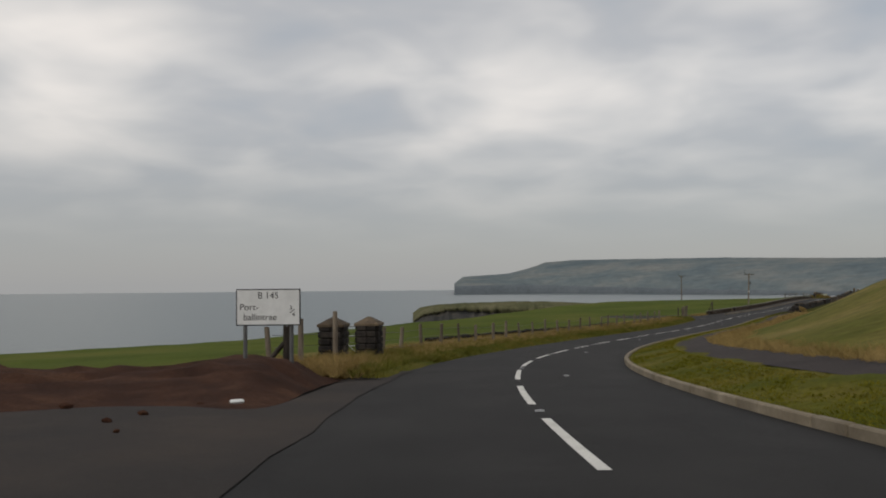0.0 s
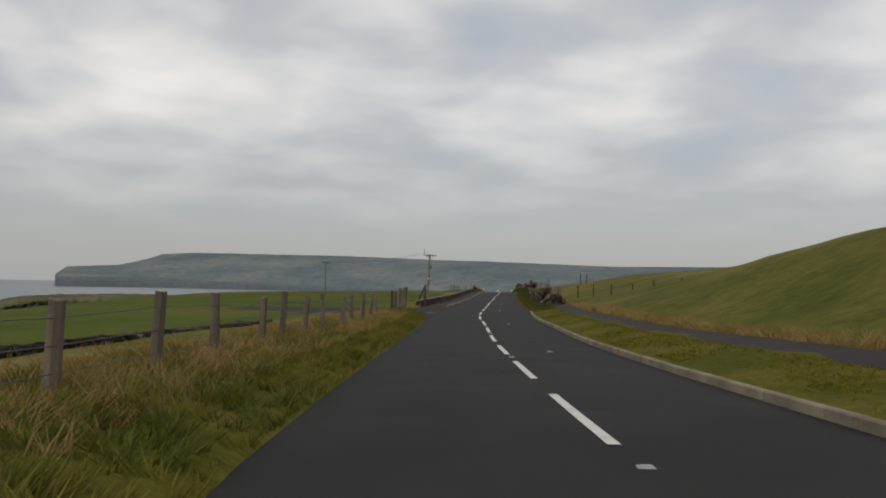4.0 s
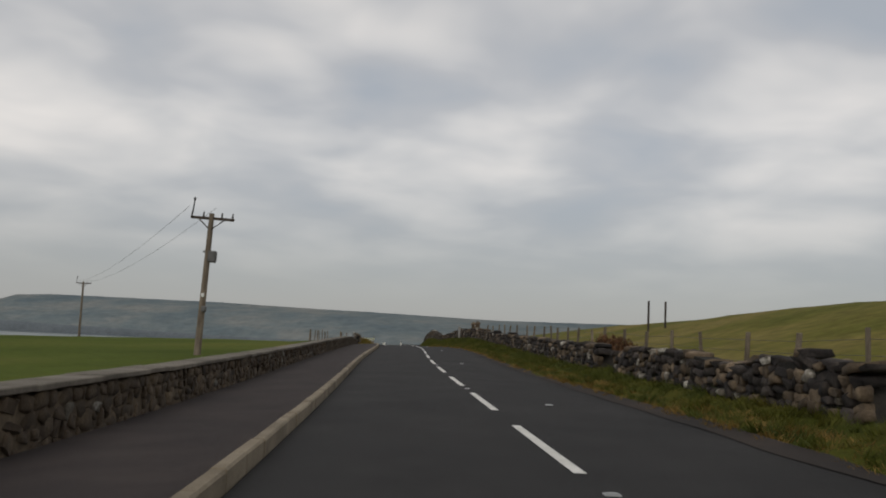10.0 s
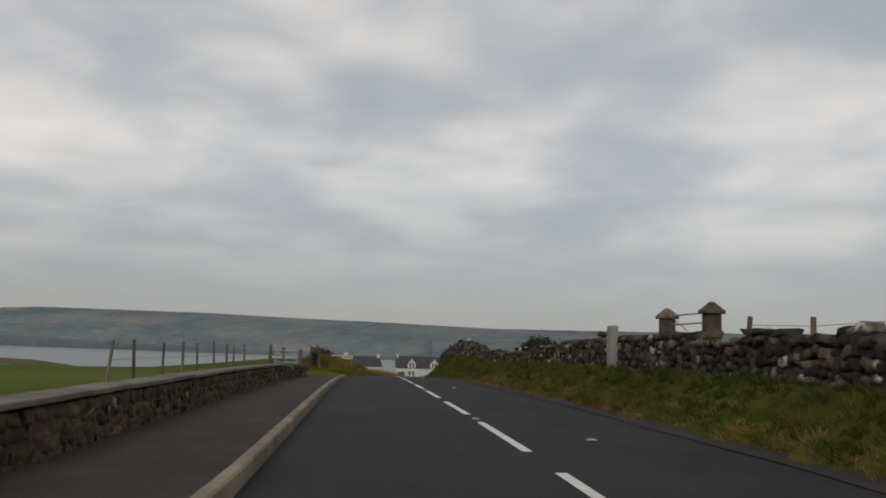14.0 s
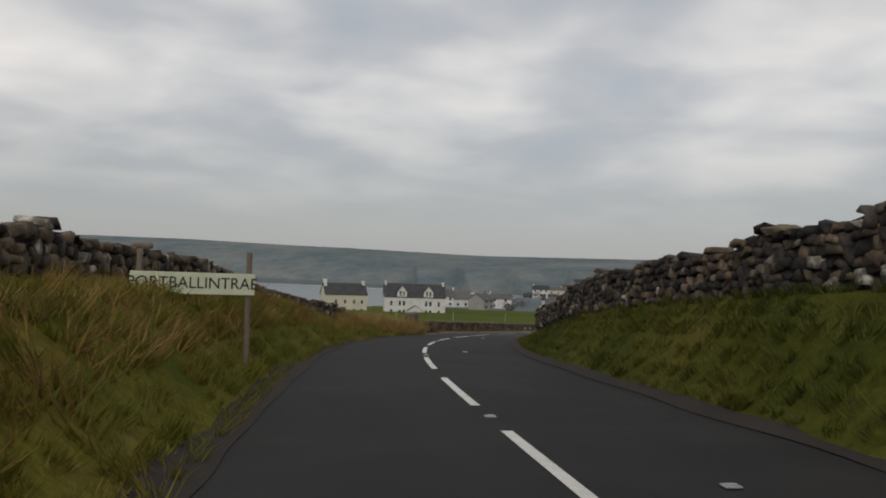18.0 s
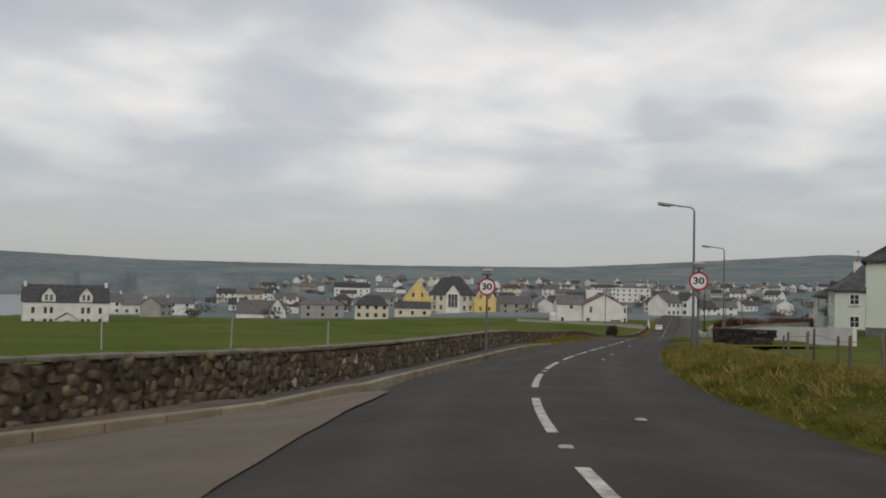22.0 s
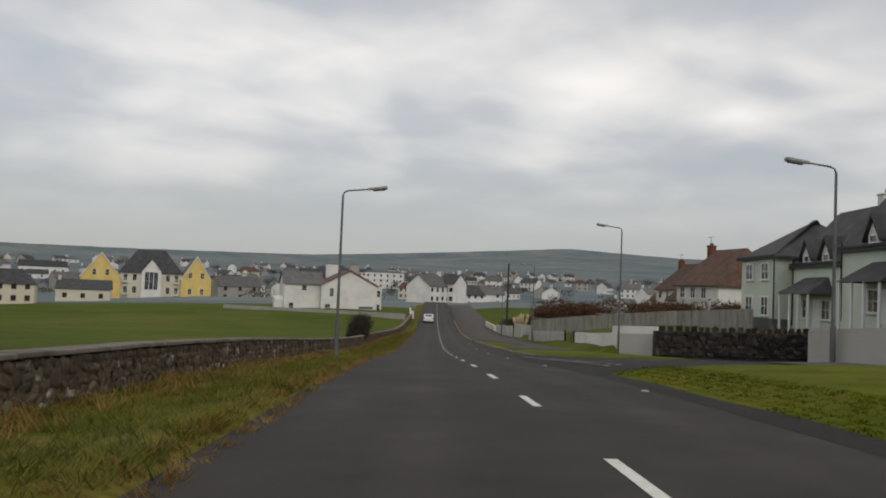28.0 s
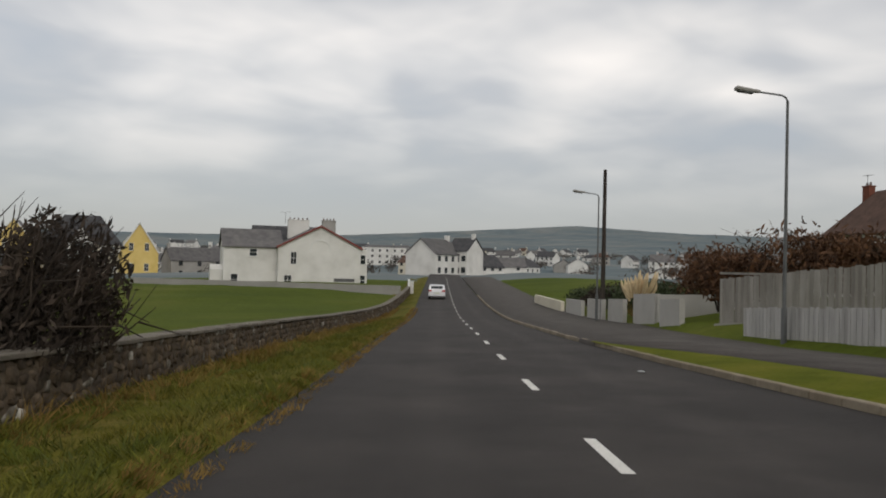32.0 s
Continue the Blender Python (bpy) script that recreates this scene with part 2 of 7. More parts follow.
GRASS_RUST = translucent(material("grass_rust", [(.16, .1, .026), (.22, .14, .038), (.26, .18, .06)], 0.85, 0.6, 5, 0, spread=0.25, isle=0.3), 0.3)
LAWN = material("lawn", [(0.062, 0.076, 0.004), (0.09, 0.101, 0.007), (0.125, 0.12, 0.014)], 0.9, 0.5, 12, 0.6, spread=0.25, spec=0.05)
MOWN = translucent(material("mown_verge_grass", [(.1, .105, .008), (.145, .135, .014), (.2, .165, .03)], 0.85, 0.5, 5, 0, spread=0.25, isle=0.3, spec=0.05), 0.3)
BASALT = material("basalt_stone", [(0.013, 0.0115, 0.0115), (0.026, 0.022, 0.02), (0.055, 0.045, 0.037)], 0.92, 3, 22, 0.7, spread=0.3, isle=0.5, per_object=0.4)
BROWNSTONE = material("brown_stone", [(0.05, 0.037, 0.026), (0.085, 0.063, 0.042), (0.14, 0.106, 0.07)], 0.92, 3, 22, 0.7, spread=0.3, isle=0.45, per_object=0.4)
RUBBLE = material("rubble_stone", [(0.046, 0.033, 0.022), (0.078, 0.057, 0.037), (0.13, 0.098, 0.064)], 0.93, 2.2, 20, 0.7, spread=0.3, isle=0.25, per_object=0.25)
LICHEN = material("lichen_stone", [(0.07, 0.06, 0.045), (0.15, 0.135, 0.11), (0.46, 0.44, 0.39)], 0.95, 5, 30, 0.6, spread=0.3, isle=0.3, per_object=0.3)
MORTAR = material("wall_mortar", [(0.042, 0.031, 0.021), (0.075, 0.056, 0.037), (0.13, 0.1, 0.067)], 0.95, 1.3, 14, 0.8, spread=0.4)
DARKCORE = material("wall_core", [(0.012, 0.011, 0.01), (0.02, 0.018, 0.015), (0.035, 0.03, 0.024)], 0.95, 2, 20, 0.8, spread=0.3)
COPING = material("coping_concrete", [(0.1, 0.088, 0.07), (0.145, 0.128, 0.104), (0.19, 0.17, 0.14)], 0.92, 1.5, 30, 0.5, spread=0.25, per_object=0.15)
WOOD = material("weathered_wood", [(0.09, 0.072, 0.055), (0.14, 0.115, 0.088), (0.2, 0.165, 0.125)], 0.9, 2.0, 40, 0.5, spread=0.3, stretch=(3, 3, 0.5), per_object=0.25)
DARKWOOD = material("dark_wood", [(0.028, 0.023, 0.02), (0.05, 0.041, 0.034), (0.075, 0.06, 0.05)], 0.9, 2.0, 40, 0.5, spread=0.3, stretch=(3, 3, 0.5), per_object=0.3)
GREYWOOD = material("grey_fence_wood", [(0.2, 0.185, 0.165), (0.26, 0.245, 0.22), (0.31, 0.295, 0.27)], 0.9, 1.2, 40, 0.4, spread=0.2, stretch=(2, 2, 0.4), per_object=0.14)
PALEWOOD = material("pale_fence_wood", [(0.33, 0.32, 0.3), (0.4, 0.39, 0.37), (0.46, 0.45, 0.43)], 0.9, 1.2, 40, 0.4, spread=0.15, stretch=(2, 2, 0.4), per_object=0.1)
WIRE = material("fence_wire", [(0.09, 0.085, 0.08), (0.14, 0.13, 0.12)], 0.6, 3, 30, 0, metal=0.7)
GALV = material("galvanised_steel", [(0.33, 0.34, 0.34), (0.42, 0.43, 0.43)], 0.5, 5, 40, 0.1, metal=0.6)
LAMPGREY = material("lamp_column_paint", [(0.1, 0.105, 0.105), (0.14, 0.145, 0.145)], 0.55, 3, 40, 0.1, metal=0.3)
LAMPHEAD = material("lantern_plastic", [(0.24, 0.23, 0.21), (0.31, 0.3, 0.28)], 0.5, 6, 40, 0.05)
SIGNWHITE = material("sign_white", [(0.66, 0.67, 0.66), (0.76, 0.77, 0.76)], 0.45, 4, 50, 0.02, spread=0.05)
SIGNCREAM = material("sign_cream", [(0.5, 0.53, 0.38), (0.6, 0.63, 0.48)], 0.5, 4, 50, 0.02, spread=0.06)
SIGNRED = material("sign_red", [(0.3, 0.012, 0.03), (0.38, 0.02, 0.04)], 0.4, 4, 50, 0.02, spread=0.06)
BOXRED = material("dull_red_paint", [(0.02, 0.008, 0.009), (0.032, 0.012, 0.013)], 0.6, 4, 50, 0.05)
SIGNBLACK = material("sign_black", [(0.01, 0.01, 0.011), (0.02, 0.02, 0.02)], 0.5, 4, 50, 0.02)
SIGNBACK = material("sign_grey_back", [(0.09, 0.09, 0.09), (0.13, 0.13, 0.13)], 0.6, 4, 50, 0.05)
RENDER_WHITE = material("white_render", [(0.56, 0.55, 0.52), (0.64, 0.63, 0.6), (0.7, 0.69, 0.66)], 0.9, 0.35, 30, 0.25, spread=0.06)
RENDER_CREAM = material("cream_render", [(0.52, 0.48, 0.38), (0.6, 0.56, 0.45)], 0.9, 0.35, 30, 0.25, spread=0.06)
RENDER_GREEN = material("pale_green_render", [(0.47, 0.52, 0.45), (0.53, 0.58, 0.5), (0.57, 0.62, 0.54)], 0.9, 0.3, 30, 0.25, spread=0.06)
RENDER_YELLOW = material("yellow_render", [(0.55, 0.4, 0.12), (0.63, 0.47, 0.16), (0.68, 0.52, 0.2)], 0.9, 0.3, 30, 0.25, spread=0.06)
RENDER_GREY = material("grey_render", [(0.27, 0.26, 0.24), (0.34, 0.33, 0.31)], 0.9, 0.35, 30, 0.25, spread=0.08)
PEBBLE = material("pebbledash", [(0.36, 0.35, 0.32), (0.43, 0.42, 0.39)], 0.95, 0.4, 60, 0.5, spread=0.2)
SLATE = material("slate_roof", [(0.035, 0.035, 0.038), (0.05, 0.05, 0.053), (0.07, 0.068, 0.07)], 0.75, 0.9, 9, 0.4, spread=0.25, per_object=0.15)
GREYSLATE = material("grey_slate_roof", [(0.085, 0.082, 0.083), (0.115, 0.11, 0.11), (0.14, 0.135, 0.13)], 0.8, 0.9, 9, 0.4, spread=0.22, per_object=0.12)
TILE = material("brown_roof_tile", [(0.06, 0.035, 0.026), (0.09, 0.052, 0.038), (0.115, 0.068, 0.05)], 0.85, 1.2, 9, 0.4, spread=0.25, per_object=0.15)
BRICK = material("red_brick", [(0.13, 0.045, 0.03), (0.18, 0.065, 0.042)], 0.9, 2, 14, 0.4, spread=0.2)
FRAME_WHITE = material("white_upvc", [(0.68, 0.68, 0.67), (0.74, 0.74, 0.73)], 0.4, 2, 30, 0.02, spread=0.04)
TRIM_WHITE = material("white_trim", [(0.6, 0.6, 0.58), (0.7, 0.7, 0.68)], 0.7, 1, 30, 0.05, spread=0.05)
BARGE_RED = material("red_bargeboard", [(0.17, 0.04, 0.035), (0.22, 0.055, 0.045)], 0.6, 2, 30, 0.1)
GUTTER = material("black_gutter", [(0.012, 0.012, 0.013), (0.022, 0.022, 0.023)], 0.5, 2, 30, 0.02)
GLASSY = material("window_glass_dark", [(0.02, 0.024, 0.027), (0.04, 0.045, 0.05)], 0.08, 0.7, 5, 0, spread=0.2, spec=0.6)
HEDGE = material("hedge_twigs", [(0.05, 0.026, 0.014), (0.085, 0.042, 0.02), (0.13, 0.062, 0.028)], 0.9, 0.8, 9, 0, spread=0.3, isle=0.4)
DARKTWIG = material("dark_twigs", [(0.022, 0.017, 0.014), (0.036, 0.027, 0.02), (0.055, 0.04, 0.03)], 0.9, 0.8, 9, 0, spread=0.3, isle=0.4)
VILLAGE_TWIG = material("far_bare_trees", [(0.06, 0.055, 0.05), (0.085, 0.075, 0.065), (0.11, 0.1, 0.085)], 1.0, 0.05, 1, 0, spread=0.3, isle=0.3)
LEAF = material("shrub_leaves", [(0.022, 0.035, 0.012), (0.035, 0.05, 0.018), (0.055, 0.07, 0.025)], 0.7, 0.8, 9, 0, spread=0.3, isle=0.4)
PLUME = material("pampas_plume", [(0.48, 0.37, 0.22), (0.58, 0.47, 0.3)], 0.9, 3, 30, 0, isle=0.2)
CLIFF = material("cliff_rock", [(0.035, 0.036, 0.036), (0.06, 0.058, 0.052), (0.1, 0.09, 0.07)], 0.95, 0.08, 1.2, 0.8, spread=0.35)
# distance haze is mixed into the base colours of these two
HAZEDLAND = material("hazed_farmland", [(0.115, 0.145, 0.16), (0.15, 0.176, 0.182), (0.2, 0.21, 0.202)], 1.0, 0.006, 0.03, 0, spread=0.2, stretch=(1, 1, 3), spec=0.0)
HAZEDCLIFF = material("hazed_cliff", [(.1, .118, .132), (.13, .148, .162)], 1.0, 0.01, 0.1, 0, spread=0.2)
# grass of the cliff point, its colour paled to paint in haze
HAZEDGRASS = material("hazed_point_grass", [(.085, .09, .05), (.115, .113, .062), (.15, .14, .085)], 1.0, 0.03, 0.3, 0.3, spread=0.25, spec=0.0)
FOAM = material("surf_foam", [(0.6, 0.62, 0.63), (0.75, 0.77, 0.78)], 0.8, 0.05, 0.6, 0.2, spread=0.1)
CARWHITE = material("white_car_paint", [(0.62, 0.62, 0.63), (0.68, 0.68, 0.69)], 0.25, 2, 30, 0, spread=0.02, spec=0.6)
RUBBER = material("tyre_rubber", [(0.012, 0.012, 0.012), (0.02, 0.02, 0.02)], 0.9, 5, 50, 0.1)
REDLENS = material("red_lamp_lens", [(0.3, 0.01, 0.012), (0.4, 0.015, 0.02)], 0.25, 5, 50, 0)


def water_material():
    m = bpy.data.materials.new("sea_water")
    m.use_nodes = True
    nt = m.node_tree
    b = nt.nodes["Principled BSDF"]
    b.inputs["Base Color"].default_value = (0.1, 0.13, 0.14, 1)
    b.inputs["Roughness"].default_value = 0.35
    geo = nt.nodes.new("ShaderNodeNewGeometry")
    mp = nt.nodes.new("ShaderNodeMapping")
    mp.inputs["Scale"].default_value = (1.0, 0.35, 1)
    nt.links.new(geo.outputs["Position"], mp.inputs["Vector"])
    n = node(nt, "ShaderNodeTexNoise", Scale=0.06, Detail=8.0, Roughness=0.65)
    nt.links.new(mp.outputs["Vector"], n.inputs["Vector"])
    bp = node(nt, "ShaderNodeBump", Strength=0.5, Distance=3.0)
    nt.links.new(n.outputs["Fac"], bp.inputs["Height"])
    nt.links.new(bp.outputs["Normal"], b.inputs["Normal"])
    return m


SEA = water_material()


# ---------------------------------------------------------------- mesh helpers
def link_mesh(name, me, mat, parent=None, label=""):
    for m in mat if isinstance(mat, (list, tuple)) else [mat]:
        me.materials.append(m)
    ob = new(name, me)
    if parent is not None:
        ob.parent = parent
    if label:
        tagged(ob, label)
    return ob


def part(name, bm, mat, parent=None, label="", smooth=False):
    me = bpy.data.meshes.new(name)
    bm.to_mesh(me)
    bm.free()
    if smooth:
        for p in me.polygons:
            p.use_smooth = True
    return link_mesh(name, me, mat, parent, label)


def raw(name, verts, faces, mat, parent=None, label="", smooth=False):
    me = bpy.data.meshes.new(name)
    me.from_pydata([tuple(v) for v in verts], [], faces)
    me.update()
    if smooth:
        me.polygons.foreach_set("use_smooth", [True] * len(me.polygons))
    return link_mesh(name, me, mat, parent, label)


def arrays(name, verts, quads, mat, parent=None, index=None):
    """Mesh from numpy arrays: verts n x 3, faces m x k."""
    me = bpy.data.meshes.new(name)
    n, m, k = len(verts), len(quads), quads.shape[1]
    me.vertices.add(n)
    me.vertices.foreach_set("co", np.asarray(verts, np.float32).ravel())
    me.loops.add(m * k)
    me.loops.foreach_set("vertex_index", np.asarray(quads, np.int32).ravel())
    me.polygons.add(m)
    me.polygons.foreach_set("loop_start", np.arange(0, m * k, k, dtype=np.int32))
    me.polygons.foreach_set("loop_total", np.full(m, k, np.int32))
    if index is not None:
        me.polygons.foreach_set("material_index", np.asarray(index, np.int32))
    me.update(calc_edges=True)
    return link_mesh(name, me, mat, parent)


def thing(name, m, label, category, group="", kind=""):
    e = new(name)
    e.matrix_world = m
    e.empty_display_size = 0.2
    return tagged(e, label, category, group, kind)


def add_box(bm, cx, cy, cz, sx, sy, sz, bevel=0.0, rot=None):
    m = Matrix.Translation((cx, cy, cz))
    if rot is not None:
        m = m @ rot
    g = bmesh.ops.create_cube(bm, size=1, matrix=m @ Matrix.Diagonal((sx, sy, sz, 1)))
    if bevel:
        es = list({e for v in g["verts"] for e in v.link_edges})
        bmesh.ops.bevel(bm, geom=es, offset=bevel, segments=1, affect="EDGES")
    return bm


def box(cx, cy, cz, sx, sy, sz, bevel=0.0, rot=None):
    return add_box(bmesh.new(), cx, cy, cz, sx, sy, sz, bevel, rot)


def add_tube(bm, a, b, r0, r1=None, n=8, caps=True):
    a, b = Vector(a), Vector(b)
    q = (b - a).to_track_quat("Z", "Y").to_matrix().to_4x4()
    bmesh.ops.create_cone(bm, cap_ends=caps, segments=n, radius1=r0, radius2=r0 if r1 is None else r1, depth=(b - a).length,
                          matrix=Matrix.Translation((a + b) / 2) @ q)
    return bm


def tube(a, b, r0, r1=None, n=8):
    return add_tube(bmesh.new(), a, b, r0, r1, n)


def add_poly(bm, pts):
    vs = [bm.verts.new(p) for p in pts]
    return bm.faces.new(vs)


def prism(profile, x0, x1):
    """Profile of (y, z) points pulled along x."""
    bm = bmesh.new()
    a = [bm.verts.new((x0, y, z)) for y, z in profile]
    b = [bm.verts.new((x1, y, z)) for y, z in profile]
    bm.faces.new(list(reversed(a)))
    bm.faces.new(b)
    for i in range(len(a)):
        j = (i + 1) % len(a)
        bm.faces.new((a[i], a[j], b[j], b[i]))
    bmesh.ops.recalc_face_normals(bm, faces=bm.faces)
    return bm


def text_mesh(body, size, mat, parent, m, name="lettering", bold=0.0):
    cu = bpy.data.curves.new(name, "FONT")
    cu.body, cu.size, cu.align_x, cu.align_y, cu.extrude, cu.offset = body, size, "CENTER", "CENTER", 0.002, bold
    tmp = bpy.data.objects.new("tmp", cu)
    me = bpy.data.meshes.new_from_object(tmp)
    bpy.data.objects.remove(tmp)
    ob = link_mesh(name, me, mat, parent)
    ob.matrix_local = m
    return ob

# ---------------------------------------------------------------- the road's line
ctrl = np.array(ROAD)
knots = np.r_[0, np.cumsum(np.linalg.norm(np.diff(ctrl[:, :2], axis=0), axis=1))]


def spline(k, v, q):
    """Natural cubic spline through (k, v) at q."""
    n, hh = len(k), np.diff(k)
    a = np.zeros((n, n))
    b = np.zeros(n)
    a[0, 0] = a[-1, -1] = 1
    for i in range(1, n - 1):
        a[i, i - 1], a[i, i], a[i, i + 1] = hh[i - 1], 2 * (hh[i - 1] + hh[i]), hh[i]
        b[i] = 6 * ((v[i + 1] - v[i]) / hh[i] - (v[i] - v[i - 1]) / hh[i - 1])
    m = np.linalg.solve(a, b)
    i = np.clip(np.searchsorted(k, q) - 1, 0, n - 2)
    t0, t1 = q - k[i], k[i + 1] - q
    return (m[i] * t1**3 + m[i + 1] * t0**3) / (6 * hh[i]) + (v[i] / hh[i] - m[i] * hh[i] / 6) * t1 + (v[i + 1] / hh[i] - m[i + 1] * hh[i] / 6) * t0


S0 = -knots[1]  # station 0 is where the drive begins
qs = np.arange(0, knots[-1], 0.5)
LINE = np.c_[[spline(knots, ctrl[:, c], qs) for c in range(3)]].T
STEP = np.linalg.norm(np.diff(LINE[:, :2], axis=0), axis=1)
STAT = np.r_[0, np.cumsum(STEP)]
STAT = STAT + S0 * STAT[-1] / knots[-1]
DIRX, DIRY = np.gradient(LINE[:, 0], STAT), np.gradient(LINE[:, 1], STAT)
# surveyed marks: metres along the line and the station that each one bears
MARKS = [(-60, -60), (0, 0), (43.0, 43), (106.0, 104.5), (138.0, 138), (180.0, 181), (209.0, 211), (238.0, 243), (273.0, 282), (294.5, 304.5), (345.5, 361), (378.0, 394), (414.5, 429.5), (443.0, 458), (474.5, 490.5), (551.5, 572.5), (791.5, 812.5)]
STAT = np.interp(STAT, [m[0] for m in MARKS], [m[1] for m in MARKS])
DIRX, DIRY = np.gradient(LINE[:, 0], STAT), np.gradient(LINE[:, 1], STAT)
SMAX = STAT[-1]
SEA_LEVEL = -14.0


def rd(s, off=0.0, dz=0.0):
    """World place at a station, an offset to the right of the centre line and a height over the road."""
    x, y, z = (np.interp(s, STAT, LINE[:, c]) for c in range(3))
    dx, dy = np.interp(s, STAT, DIRX), np.interp(s, STAT, DIRY)
    ln = np.hypot(dx, dy)
    return np.array([x + off * dy / ln, y - off * dx / ln, z + dz])


def turn(s):
    """The way the road runs at a station, as a turn about z from +y."""
    return math.degrees(math.atan2(-np.interp(s, STAT, DIRX), np.interp(s, STAT, DIRY)))


def at(s, off, dz=0.0, rz=0.0):
    """Pose at the roadside: y along the road, x to its right."""
    p = rd(s, off, dz)
    return pose(p[0], p[1], p[2], 0, 0, turn(s) + rz)


def lerp(s, table):
    return float(np.interp(s, [a for a, _ in table], [b for _, b in table]))


# left and right edge of the carriageway
LEFT_EDGE = [(-40, -3.2), (60, -3.0), (90, -2.95), (112, -3.0), (120, -2.86), (250, -2.86), (262, -2.8), (285, -2.6), (300, -2.65), (310, -2.75), (318, -2.85), (345, -2.9), (372, -3.05), (400, -3.4), (560, -3.5)]
RIGHT_EDGE = [(-40, 3.1), (40, 3.05), (52, 2.9), (70, 2.85), (85, 3.0), (113, 3.2), (125, 3.0), (300, 3.0), (390, 3.1), (440, 3.2), (447, 5.3), (459, 5.15), (473, 4.5), (484, 3.7), (495, 3.2), (560, 3.1)]
LEFT_DIP = [(325, -0.03), (338, -0.22), (352, -0.25), (362, -0.1), (370, -0.03)]
LANE_DIP = [(325, 0.01), (338, -0.07), (352, -0.08), (362, -0.02), (370, 0.01)]
# ground beside the road: heights over the road at set offsets
LEFT_TOP = [(-40, 0.0), (18, 0.0), (24, 0.2), (60, 0.25), (85, 0.35), (95, 0.28), (100, 0.28), (104, 0.28), (107, 0.2), (109, -0.05), (118, -0.05), (250, -0.05), (262, -0.03), (265, 0.4), (268, 0.9), (277, 1.25), (286, 1.4), (295, 1.2), (300, 0.8), (308, 0.42), (314, 0.32), (317, 0.12), (319, -0.45), (330, -0.75), (345, -0.7), (360, -0.55), (371, -0.2), (385, -0.1), (430, -0.2), (575, -0.2)]
RIGHT_TOP = [(-40, 0.35), (100, 0.4), (118, 0.25), (150, 0.3), (200, 0.45), (216, 0.8), (254, 0.9), (262, 1.25), (272, 1.65), (280, 1.65), (293, 1.35), (304, 0.85), (314, 0.7), (319, 0.4), (400, 0.4), (450, 0.36), (480, 0.24), (500, 0.16), (575, 0.25)]
FIELD_LEFT = [(-40, -0.6), (40, -1.0), (90, -1.1), (130, -0.9), (200, -0.45), (250, 0.0), (280, 0.2), (310, -0.3), (330, -0.8), (420, -0.7), (500, -0.6), (575, 0.0)]
FIELD_RIGHT = [(-40, 3.0), (40, 4.3), (60, 4.8), (80, 5.2), (95, 4.9), (115, 3.4), (125, 3.1), (150, 3.4), (180, 3.3), (200, 2.6), (260, 2.0), (300, 1.1), (330, 0.7), (385, 1.0), (440, 1.8), (477, 2.4), (520, 1.8), (575, 1.0)]

E_POINT, E_DIR = rd(463)[:2], np.array([0.677, 0.736])


